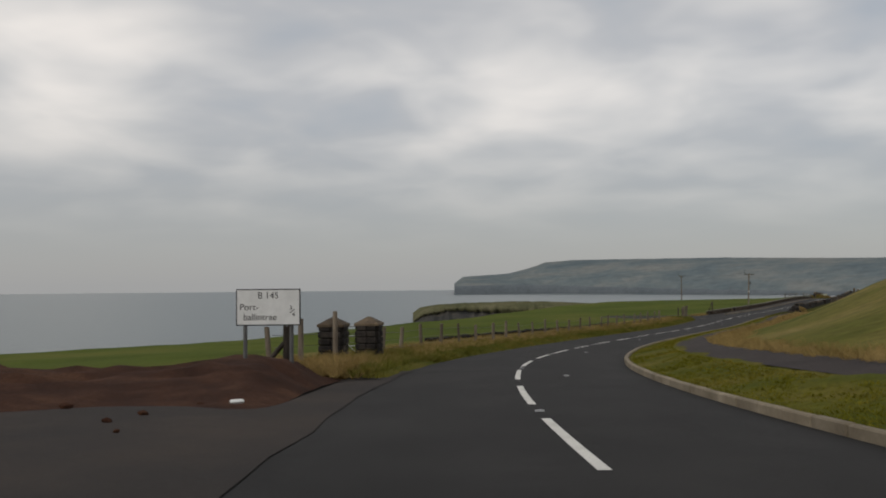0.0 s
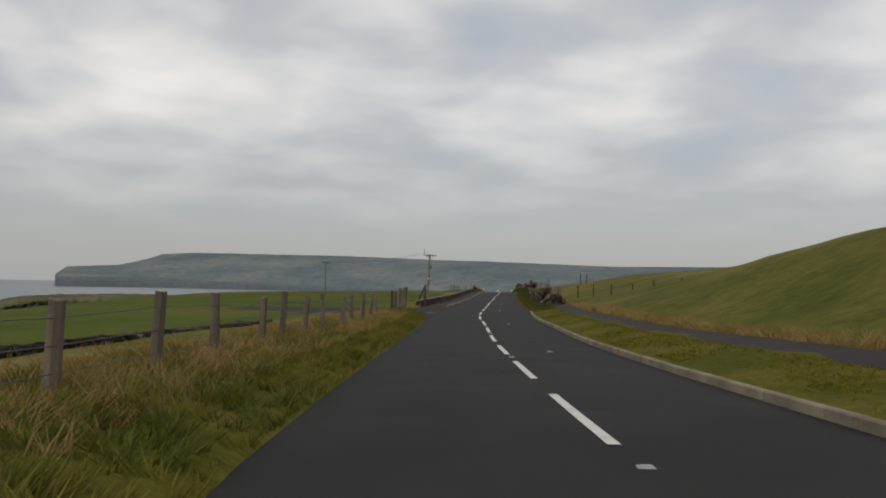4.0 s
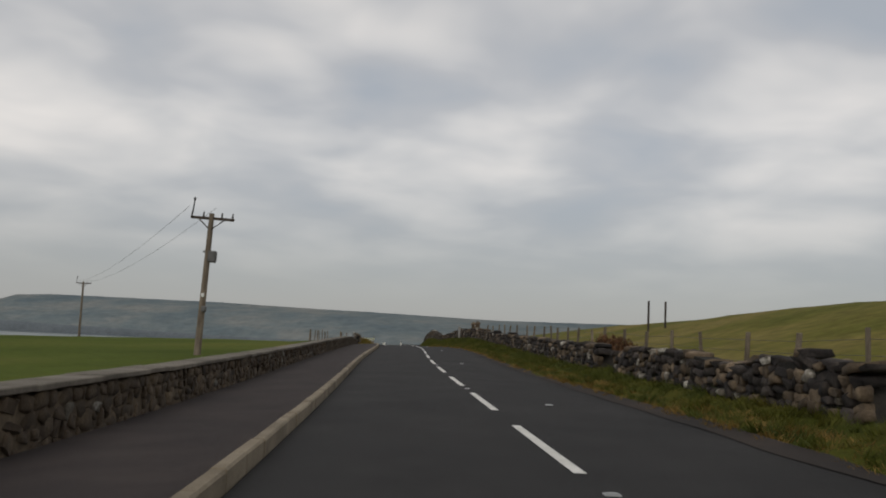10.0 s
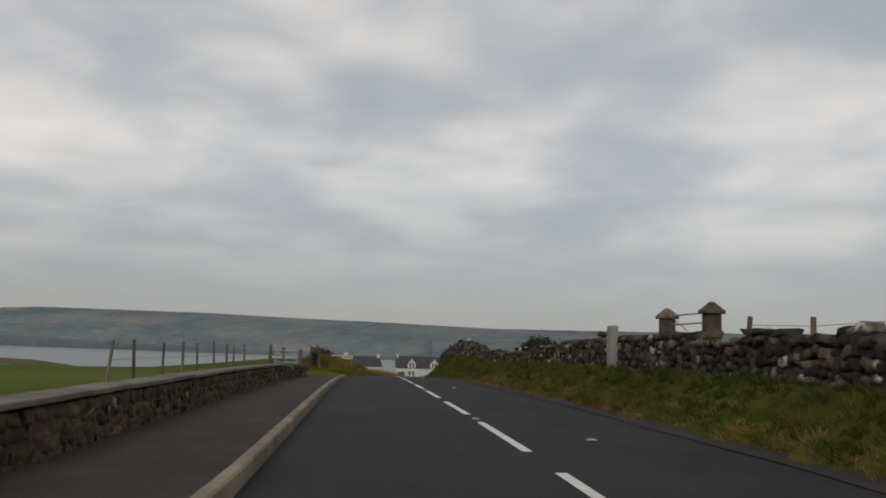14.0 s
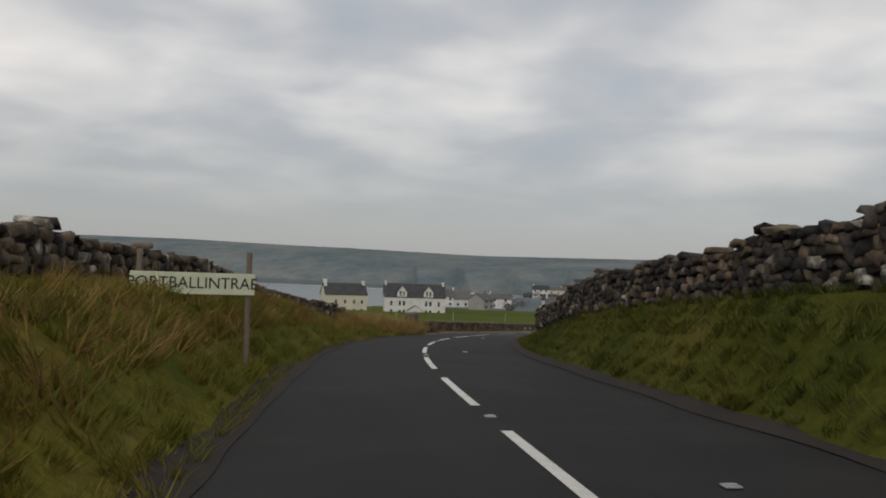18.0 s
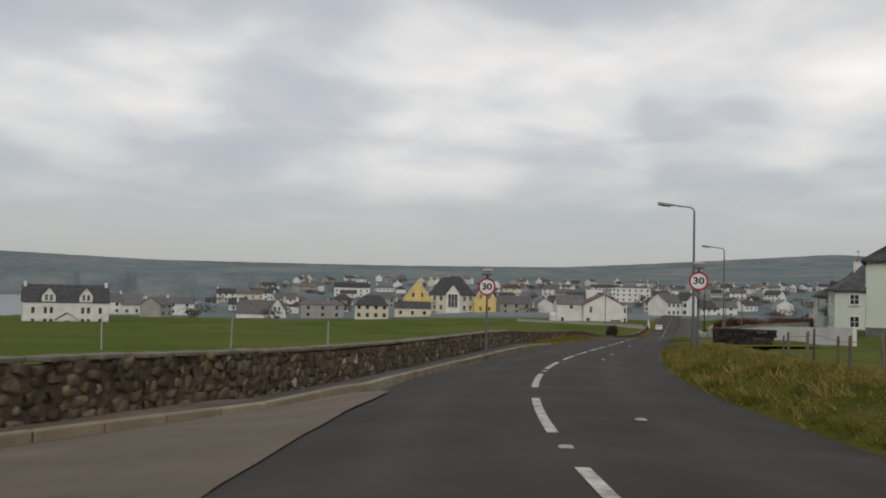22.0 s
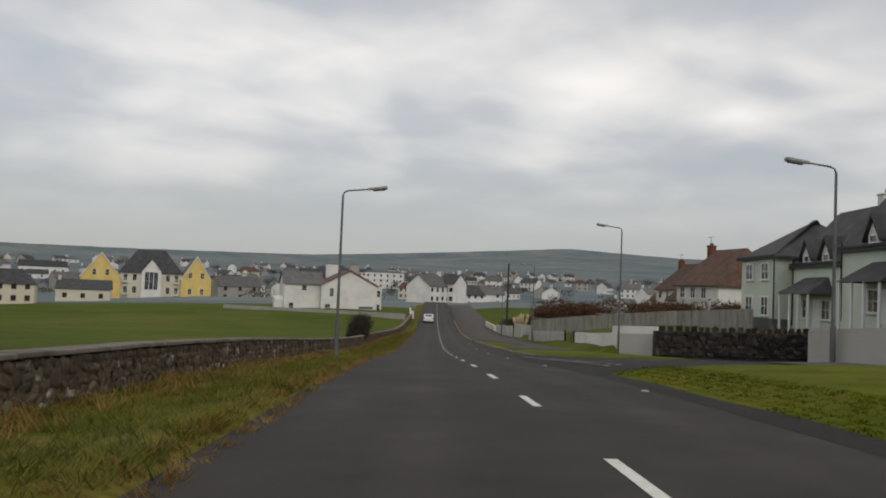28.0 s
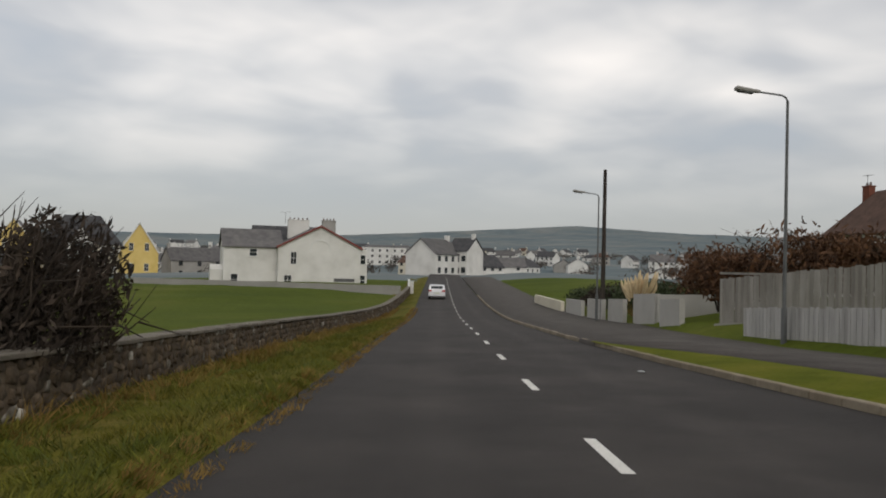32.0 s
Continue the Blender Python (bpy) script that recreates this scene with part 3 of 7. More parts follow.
def land(x, y):
    """Height of the natural ground."""
    x, y = np.atleast_1d(np.asarray(x, float)), np.atleast_1d(np.asarray(y, float))
    sub = LINE[::4]
    out = np.zeros(len(x))
    for a in range(0, len(x), 4000):
        px, py = x[a:a + 4000], y[a:a + 4000]
        d2 = (px[:, None] - sub[:, 0]) ** 2 + (py[:, None] - sub[:, 1]) ** 2
        k = d2.argmin(1)
        dist = np.sqrt(d2[np.arange(len(k)), k])
        dx, dy = DIRX[::4][k], DIRY[::4][k]
        off = (px - sub[k, 0]) * dy - (py - sub[k, 1]) * dx
        off = np.sign(off) * dist
        s = STAT[::4][k]
        zr = sub[k, 2]
        lt, rt = (np.interp(s, *zip(*t)) for t in (LEFT_TOP, RIGHT_TOP))
        lf, rf = (np.interp(s, *zip(*t)) for t in (FIELD_LEFT, FIELD_RIGHT))
        # left: falls slowly to the cliff edge; right: rises to the hill
        ln = np.clip((-off - 6) / 14, 0, 1)
        ln = ln * ln * (3 - 2 * ln)
        left = lt + (lf - lt) * ln - np.clip(-off - 20, 0, 300) * np.interp(s, [0, 120, 260, 330, 470], [0.05, 0.04, 0.022, 0.012, 0.004])
        hill = np.interp(s, [-40, 60, 120, 200, 260, 330, 420], [6.5, 7.5, 10.0, 9.0, 3.0, 0.5, 0.0])
        rn = np.clip((off - 6) / 14, 0, 1)
        rise = np.clip((off - 12) / 85, 0, 1)
        right = rt + (rf - rt) * rn * rn * (3 - 2 * rn) + hill * rise * rise * (3 - 2 * rise)
        near = zr + np.where(off < 0, left, right)
        # beyond the road's end the land dips and climbs to the town and the hills
        ux = px - E_POINT[0]
        uy = py - E_POINT[1]
        u = ux * E_DIR[0] + uy * E_DIR[1]
        w = -ux * E_DIR[1] + uy * E_DIR[0]
        far = np.interp(u, [-300, -60, 0, 60, 120, 200, 320, 500, 800, 1300, 2000, 2700, 3600], [17, 13, 10.5, 8.6, 7.6, 7.2, 8.5, 14, 24, 36, 52, 78, 80])
        far = far - 0.016 * np.clip(w, 0, 220) * np.clip(1.6 - u / 400, 0, 1) + np.clip(u - 1300, 0, 1400) / 1400 * np.clip((500 - w) / 900, 0, 1) * 62
        far = far + np.clip(u - 900, 0, 900) / 900 * np.array([9 * noise.noise((q * 0.0016, p * 0.0016, 8)) + 4 * noise.noise((q * 0.006, p * 0.006, 8)) for q, p in zip(u, w)])
        b = np.clip((dist - 25) / 110, 0, 1) * np.clip((u + 130) / 120, 0, 1)
        b = np.maximum(b, np.clip((u - 190) / 60, 0, 1))
        z = near * (1 - b) + far * b
        # the bay: land ends on the left
        shore = np.interp(u, [-500, -345, -275, -195, -120, -40, 60, 200, 400, 700, 1200, 1600], [-172, -112, -50, 25, 105, 165, 225, 262, 300, 420, 700, 2500])
        c = np.clip((w - shore) / 28, 0, 1)
        z = z * (1 - c) + (SEA_LEVEL - 6) * c
        # lowered under the carriageway and its borders
        inner = np.interp(s, [-40, 5, 22, 24, 102, 104, 112, 114, 252, 254, 261, 264, 316, 318, 330, 334, 575], [22, 22, 9, 6.3, 6.3, 18, 18, 6.3, 6.3, 11, 11, 6.3, 6.3, 12, 12, 6.3, 6.3])
        innr = np.interp(s, [-40, 369, 372, 427, 430, 457, 460, 462, 575], [7.4, 7.4, 15, 15, 36, 36, 12, 9.4, 9.4])
        drop = np.where(off < 0, np.clip((inner - dist) / 1.0, 0, 1), np.clip((innr - dist) / 1.0, 0, 1))
        low = np.minimum(z, zr - 0.25 - np.where(off < 0, np.interp(s, [312, 322, 350, 372], [0, 0.6, 0.6, 0]), 0))
        z = np.where(dist < 38, z * (1 - drop) + low * drop, z)
        out[a:a + 4000] = z
    return out


def ground_at(x, y):
    return float(land([x], [y])[0])


def graded(lo, hi, c0, c1, fine, growth):
    """Grid lines: fine between c0 and c1, widening outwards."""
    mid = list(np.arange(c0, c1, fine))
    a, st, left = c0, fine, []
    while a > lo:
        st *= growth
        a -= st
        left.append(a)
    b, st, right = mid[-1], fine, []
    while b < hi:
        st *= growth
        b += st
        right.append(b)
    return np.array(left[::-1] + mid + right)


def build_ground():
    xs = graded(-1500, 4200, -40, 215, 2.0, 1.09)
    ys = graded(-900, 4300, -110, 480, 2.0, 1.09)
    gx, gy = np.meshgrid(xs, ys)
    z = land(gx.ravel(), gy.ravel())
    rough = np.array([noise.noise((x * 0.11, y * 0.11, 0)) + 0.5 * noise.noise((x * 0.37, y * 0.37, 3)) for x, y in zip(gx.ravel(), gy.ravel())])
    z = z + 0.13 * rough
    v = np.c_[gx.ravel(), gy.ravel(), z]
    n, m = len(xs), len(ys)
    idx = np.arange(n * m).reshape(m, n)
    q = np.c_[idx[:-1, :-1].ravel(), idx[:-1, 1:].ravel(), idx[1:, 1:].ravel(), idx[1:, :-1].ravel()]
    cx, cy, cz = v[q].mean(1).T
    steep = np.ptp(v[q][:, :, 2], axis=1) / np.maximum(np.ptp(v[q][:, :, 0], axis=1), np.ptp(v[q][:, :, 1], axis=1)) > 0.5
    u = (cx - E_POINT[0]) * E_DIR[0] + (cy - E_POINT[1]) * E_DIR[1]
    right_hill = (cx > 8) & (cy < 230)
    # faces past 150 m along get the farmland colour with haze painted in
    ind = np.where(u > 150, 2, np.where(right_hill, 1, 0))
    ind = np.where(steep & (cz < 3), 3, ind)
    ob = arrays("ground", v, q, [MEADOW, HILLGRASS, HAZEDLAND, CLIFF], index=ind)
    ob.data.polygons.foreach_set("use_smooth", [True] * len(ob.data.polygons))
    return tagged(ob, "green coastal fields and grassy hillside", "ground", kind="structure")


ground = build_ground()


def ribbon(name, s0, s1, offs, heights, mat, label="", category="", parent=None, step=1.0, wobble=0.0, kind="structure"):
    """A strip along the road; offs and heights are numbers or tables by station."""
    ss = np.arange(s0, s1 + step * 0.5, step)
    val = lambda q, s: lerp(s, q) if isinstance(q, (list, tuple)) else q
    v = []
    for s in ss:
        for o, h in zip(offs, heights):
            wv = wobble * noise.noise((s * 0.35, val(o, s) * 0.7, 5.0)) if wobble else 0
            v.append(rd(s, val(o, s) + wv, val(h, s)))
    k = len(offs)
    idx = np.arange(len(v)).reshape(len(ss), k)
    q = np.c_[idx[:-1, :-1].ravel(), idx[:-1, 1:].ravel(), idx[1:, 1:].ravel(), idx[1:, :-1].ravel()]
    ob = arrays(name, np.array(v), q, mat, parent)
    ob.data.polygons.foreach_set("use_smooth", [True] * len(ob.data.polygons))
    ob.data.attributes.new("across", "FLOAT", "POINT").data.foreach_set("value", [float(val(o, s)) for s in ss for o in offs])
    if label:
        tagged(ob, label, category, kind=kind)
    return ob


road = ribbon("road", -38, 321, [LEFT_EDGE, -1.7, 0.0, 1.6, RIGHT_EDGE], [LEFT_DIP, LANE_DIP, 0.03, 0.01, -0.03], LANE, "dark asphalt two-lane coast road", "road")
road_old = ribbon("road_village", 320.99, 660, [LEFT_EDGE, -1.7, 0.0, 1.6, RIGHT_EDGE], [LEFT_DIP, LANE_DIP, 0.03, 0.01, -0.03], VILLAGE_LANE, "worn brownish-grey asphalt village road", "road")

# ---------------------------------------------------------------- road surface: markings, studs, patches
def flat_strip(name, s0, s1, off, width, mat, parent, lift=0.006, step=1.0, table=None):
    n = max(2, int((s1 - s0) / step) + 1)
    v, f = [], []
    for i, s in enumerate(np.linspace(s0, s1, n)):
        o = lerp(s, table) if table else off
        for side in (-0.5, 0.5):
            oo = o + side * width
            crown = float(np.interp(abs(oo), [0, 1.7, 3.2], [0.03, 0.01, -0.03]))
            v.append(rd(s, oo, crown + lift))
    for i in range(n - 1):
        f.append((2 * i, 2 * i + 1, 2 * i + 3, 2 * i + 2))
    return raw(name, v, f, mat, parent)


def road_stud(s, off):
    bm = bmesh.new()
    add_box(bm, 0, 0, 0.004, 0.13, 0.11, 0.016, 0.004)
    add_box(bm, 0, 0, 0.014, 0.09, 0.05, 0.016, 0.004)
    ob = part("road_stud", bm, GALV, road)
    ob.matrix_world = at(s, off, 0.028)


def station(metres):
    return float(np.interp(metres, [m[0] for m in MARKS], [m[1] for m in MARKS]))


# warning line: four-metre dashes, laid evenly between known ones
KNOWN = [0.8, 36.8, 93.6, 137.6, 194.2, 245.4, 342.8, 378.8]
for a, c in zip(KNOWN, KNOWN[1:]):
    n = round((c - a) / 6)
    for i in range(n):
        d = a + (c - a) * i / n
        mat = WORN_PAINT if 312 < d < 372 else PAINT
        flat_strip("dash", station(d), station(d + 4.0), 0.0, 0.12, mat, road)
        if i % 2 == 0:
            road_stud(station(d - 1.0), 0.02)
        if i % 3 == 0:
            road_stud(station(d + 1.5), 1.15)
for d in np.arange(-35.2, 0.5, 6.0):
    flat_strip("dash", station(d), station(d + 4.0), 0.0, 0.12, PAINT, road)
# short town dashes
for d in np.arange(381.9, 620, 6.08):
    flat_strip("dash", station(d), station(d + 1.7), 0.0, 0.12, PAINT, road)
    if d < 520:
        road_stud(station(d + 3.9), 2.5) if int(d) % 4 == 0 else None
for a in np.arange(428.5, 450.0, 1.25):
    flat_strip("dash", a, a + 0.6, 3.95, 0.14, WORN_PAINT, road, float(np.interp(a, [430, 440, 446, 449], [0.2, 0.14, 0.1, 0.09])))
    if a < 442:
        flat_strip("dash", a, a + 0.6, 4.32, 0.14, WORN_PAINT, road, float(np.interp(a, [430, 440], [0.24, 0.16])))
side_line = [rd(436.6 + 0.62 * (o - 4.4) + w, o, float(np.interp(o, [2.9, 4.4, 6.0, 9.0, 15.0], [-0.02, 0.09, 0.18, 0.28, 0.36])) + 0.012) for o in np.arange(4.4, 12.5, 0.8) for w in (-0.06, 0.06)]
raw("side_centre_line", side_line, [(2 * i, 2 * i + 1, 2 * i + 3, 2 * i + 2) for i in range(len(side_line) // 2 - 1)], WORN_PAINT, road)

# worn apron at the side turning, and the muddy lay-by at the start
ribbon("layby", -38, 23, [[(-38, -26), (12, -24), (23, -9)], -12, -7, -5, -2.9], [-0.05, -0.02, 0.0, 0.0, -0.012], MUD, "muddy tarmac lay-by beside the road", "layby", wobble=0.25)
ribbon("side_turning", 309, 338, [[(309, -7), (312, -12), (316, -19), (325, -19), (330, -12), (338, -6)], [(309, -5.5), (318, -8), (328, -7), (338, -4.5)], [(309, -4), (320, -4.6), (338, -3.6)], -2.55], [[(309, -0.1), (316, -0.45), (330, -0.62), (338, -0.45)], [(309, -0.06), (318, -0.3), (328, -0.42), (338, -0.36)], [(309, -0.03), (320, -0.12), (330, -0.18), (338, -0.24)], [(309, -0.012), (325, -0.016), (338, -0.14)]], WORN_ASPHALT, "worn tan concrete apron of a side turning", "side road", wobble=0.1)
ribbon("field_drive", 102, 124, [[(102, -3.4), (104, -5.5), (107, -12), (109, -17), (114, -17), (118, -9), (124, -5.2)], [(102, -3.3), (105, -5), (118, -6), (124, -5)], -2.8], [-0.1, -0.03, -0.018], ASPHALT, "asphalt field entrance", "driveway")
ribbon("field_drive_2", 251, 264, [[(251, -5), (253, -11.5), (261, -11.5), (264, -8)], -6, -2.7], [-0.06, -0.02, -0.012], ASPHALT, "asphalt entrance between two stone walls", "driveway")
CORNER = [(447.5, 9.2), (448.3, 7.2), (449.5, 5.95), (452, 5.55), (459, 5.3), (461, 5.2)]
shift = lambda d: [(a, b + d) for a, b in CORNER]
DRIVE = [-0.02, [(430, 0.16), (440, 0.05)], [(430, 0.3), (440, 0.12)], [(430, 0.42), (440, 0.2)], [(430, 0.5), (440, 0.3)]]
for name, s0, s1 in (("lawn_strip", 371, 382), ("lawn_island", 388.5, 402.5), ("lawn_island_far", 410, 427.5)):
    tilt = lambda low, high: [(s0, high if s0 == 371 else low), (s0 + 1.6, high), (s1 - 1.6, high), (s1, low)]
    ribbon(name, s0, s1, [3.15, 3.45, 4.4, 6.0, 9.0, 13.4], [tilt(-0.25, -0.03), tilt(-0.2, 0.06), tilt(-0.05, 0.21), tilt(0.15, 0.365), tilt(0.3, 0.49), tilt(0.4, 0.57)], LAWN, "bright green mown grass between driveways", "lawn", wobble=0.05, step=0.4)
ribbon("lawn_corner", 447.5, 461, [shift(0.0), shift(0.3), shift(1.2), shift(2.4), [(447.5, 13), (454, 11.6), (461, 10.4)]], [[(447.5, -0.1), (461, 0.03)], [(447.5, 0.1), (450, 0.13), (461, 0.1)], [(447.5, 0.2), (450, 0.25), (461, 0.24)], [(447.5, 0.25), (450, 0.31), (461, 0.3)], [(447.5, 0.25), (450, 0.31), (461, 0.3)]], LAWN, "mown green grass at the junction corner", "lawn", wobble=0.04, step=0.5)
ribbon("side_road", 372, 455, [2.9, 4.4, 6.0, 9.0, [(372, 15), (429, 15), (431, 40), (443, 40), (446, 36), (455, 33)]], DRIVE, ASPHALT, "asphalt side road mouth and driveways", "side road")
ribbon("footway_right_near", 372, 429, [[(372, 4.9), (390, 5.3), (410, 7.6), (429, 8.8)], [(372, 6.1), (390, 6.5), (410, 9.6), (429, 11.0)]], [[(372, 0.25), (390, 0.29), (410, 0.42), (429, 0.46)], [(372, 0.36), (390, 0.385), (410, 0.5), (429, 0.53)]], PAVING, "grey tarmac footway across driveways", "footway")


def disc_on_road(name, s, off, r, mat, lift=0.012):
    bm = bmesh.new()
    bmesh.ops.create_cone(bm, cap_ends=True, segments=20, radius1=r, radius2=r, depth=0.012)
    ob = part(name, bm, mat, road)
    ob.matrix_world = at(s, off, lift)
    return ob


disc_on_road("manhole_cover", 107.2, -3.15, 0.34, COPING, 0.0)
drain = part("drain_grating", add_box(bmesh.new(), 0, 0, 0, 0.45, 0.32, 0.02), SIGNBLACK, road)
drain.matrix_world = at(105.2, -3.12, -0.015)


# ---------------------------------------------------------------- verges, footways, kerbs
def smooth01(t):
    t = min(1.0, max(0.0, t))
    return t * t * (3 - 2 * t)


def left_h(s, o):
    """Height over the road of the left verge, o metres left of the centre."""
    e = -lerp(s, LEFT_EDGE)
    return -0.04 + 0.1 * smooth01((o - e) / 0.3) + (lerp(s, LEFT_TOP) - 0.06) * smooth01((o - e - 0.1) / 1.7)


def right_h(s, o):
    e = lerp(s, RIGHT_EDGE)
    return -0.04 + 0.1 * smooth01((o - e) / 0.3) + (lerp(s, RIGHT_TOP) - 0.06) * smooth01((o - e - 0.1) / 1.9)


def verge(name, s0, s1, side, outer, label, mat=TURF, start=None):
    e = LEFT_EDGE if side < 0 else RIGHT_EDGE
    cols = [0.0, 0.12, 0.3, 0.6, 1.0, 1.5, 2.0, 2.6, 3.4, 4.4]
    ss = np.arange(s0, s1 + 0.4, 0.8)
    v = []
    for s in ss:
        for c in cols:
            inset = lerp(s, start) if isinstance(start, list) else (start or 0)
            o = abs(lerp(s, e)) - 0.02 + c * outer / 4.4 + inset
            p = rd(s, side * o, (left_h if side < 0 else right_h)(s, o))
            if c == cols[-1]:
                p[2] = min(p[2], ground_at(p[0], p[1])) - 0.25
            elif c > 0.1:
                p[2] += 0.05 * noise.noise((p[0] * 0.9, p[1] * 0.9, 0)) + 0.07 * noise.noise((p[0] * 0.3, p[1] * 0.3, 4))
            if c < 0.2:
                q = 0.12 * noise.noise((s * 0.5, side, 9)) + 0.05 * noise.noise((s * 2.1, side, 9))
                p = p + (rd(s, side * (o + q)) - rd(s, side * o))
            if c == 0 and inset > 0.3:
                p[2] -= 0.3
            if s in (ss[0], ss[-1]):
                p[2] -= 0.4
            v.append(p)
    k = len(cols)
    idx = np.arange(len(v)).reshape(len(ss), k)
    q = np.c_[idx[:-1, :-1].ravel(), idx[:-1, 1:].ravel(), idx[1:, 1:].ravel(), idx[1:, :-1].ravel()]
    ob = arrays(name, np.array(v), q, mat)
    ob.data.polygons.foreach_set("use_smooth", [True] * len(ob.data.polygons))
    return tagged(ob, label, "grass verge", kind="structure")


verge("verge_left_1", 19.5, 103, -1, 4.4, "rough grass bank under a post fence")
verge("verge_left_5", 102.2, 108.6, -1, 3.4, "grass mound round old gateposts", start=[(102.2, 0.0), (104, 0.4), (106, 1.15), (108.6, 2.5)])
verge("verge_left_2", 116, 120.5, -1, 1.6, "tuft of dry grass at the wall's end", start=2.3)
verge("verge_left_3", 262.6, 317.5, -1, 4.0, "steep grassy roadside bank")
verge("verge_left_4", 366, 640, -1, 4.2, "dry grass verge along a stone wall")
verge("verge_right_1", 110, 373, 1, 5.0, "grassy verge below a stone wall", TURF_DEEP)
verge("verge_right_2", -38, 112, 1, 6.0, "mown grass strip and rough bank", start=0.1)

side = lambda table, d: [(a, b + d) for a, b in table]
ribbon("soil_edge_right", 114, 321, [side(RIGHT_EDGE, -0.12), side(RIGHT_EDGE, 0.12), side(RIGHT_EDGE, 0.24)], [-0.015, 0.025, 0.06], MUD, "strip of dark bare soil along the road's edge", "soil edge", wobble=0.16, step=0.5)
ribbon("soil_edge_left", 264, 317, [side(LEFT_EDGE, 0.12), side(LEFT_EDGE, -0.1), side(LEFT_EDGE, -0.3)], [-0.015, 0.03, 0.09], MUD, "strip of dark bare soil below the bank", "soil edge", wobble=0.16, step=0.5)
ribbon("footway_left", 121, 254, [-5.2, -4.0, -2.95], [[(121, -0.1), (123, -0.06)], [(121, -0.1), (123, 0.03)], [(121, -0.1), (123, 0.08)]], FOOTWAY, "reddish-brown tarmac footway", "footway")
ribbon("footway_left_2", 330, 375, [[(330, -9.0), (338, -5.6), (344, -4.95), (375, -5.1)], [(330, -7.9), (335, -5.0), (338, -4.1), (370, -4.0)], [(330, -7.0), (331, -6.25), (335, -4.1), (339, -3.2), (345, -3.05), (375, -3.17)]], [[(330, -0.7), (331, -0.52), (352, -0.42), (362, -0.22), (372, 0.0)], [(330, -0.6), (331, -0.42), (338, -0.28), (352, -0.26), (362, -0.1), (370, 0.03)], [(330, -0.5), (331, -0.3), (338, -0.14), (352, -0.15), (362, -0.01), (370, 0.07)]], PAVING, "worn grey footway beside a wall", "footway")
ribbon("footpath_right", 1, 117, [[(1, 6.3), (10, 5.2), (40, 5.0), (97, 4.9)], [(1, 7.0), (10, 5.9), (97, 5.5)], [(1, 8.0), (10, 6.7), (97, 6.1)]], [[(1, 0.38), (97, 0.34)], [(1, 0.46), (97, 0.42)], [(1, 0.54), (97, 0.5)]], FOOTWAY, "narrow tarmac footpath through grass", "footpath")
FRONT = [(456, 10.9), (459.6, 10.2), (462.6, 9.4), (464.8, 7.6), (465.6, 4.95), (470.2, 4.72), (471.2, 5.3), (473.5, 6.5), (477, 6.1), (484, 5.4), (491, 3.28), (640, 3.22)]
ribbon("footway_right", 456, 640, [FRONT, [(a, b + 0.02) for a, b in FRONT], [(456, 11.2), (459.6, 10.6), (464, 9.6), (475, 8.2), (505, 6.5), (640, 6.5)], [(456, 11.8), (490, 10.4), (500, 9.6), (640, 9.0)]], [-0.1, [(456, 0.3), (463, 0.31), (465, 0.26), (465.8, 0.14), (470, 0.13), (471.2, 0.22), (473.5, 0.28), (482, 0.18), (491, 0.1), (640, 0.1)], [(456, 0.31), (458, 0.34), (472, 0.32), (490, 0.12), (505, 0.15), (640, 0.3)], [(456, 0.3), (472, 0.34), (490, 0.1), (510, 0.2), (640, 0.35)]], PAVING, "grey tarmac footway and drive crossing", "footway", step=0.4)
FRONT_Z = [(456, 0.3), (463, 0.31), (465, 0.26), (465.8, 0.14), (470, 0.13), (471.2, 0.22), (473.5, 0.28), (482, 0.18), (491, 0.1)]
for name, a, b, line in (("lawn_front", 458.5, 466, [(458.5, 5.3), (466, 4.98)]), ("lawn_verge", 470.0, 491, [(470, 4.73), (473, 4.62), (484, 3.85), (491, 3.3)])):
    mid = [(q, (lerp(q, line) + lerp(q, FRONT)) / 2) for q in np.arange(a, b + 0.1, 0.5)]
    ribbon(name, a, b, [line, mid, FRONT], [0.09, [(q, 0.12 + 0.55 * (lerp(q, FRONT_Z) - 0.1)) for q, _ in mid], [(q, z - 0.004) for q, z in FRONT_Z]], LAWN, "trimmed bright green grass by the footway", "lawn", step=0.4)
ribbon("lawn_bank", 457.2, 468.5, [[(457.2, 9.9), (462, 9.9), (468.5, 10.5)], [(457.2, 10.4), (468.5, 10.6)], [(457.2, 10.9), (468.5, 10.7)]], [0.29, [(457.2, 0.3), (458.6, 0.56), (463, 0.48), (468.5, 0.34)], [(457.2, 0.31), (458.9, 0.85), (463, 0.68), (468.5, 0.36)]], LAWN, "small green grass bank below the white wall", "lawn", step=0.5)


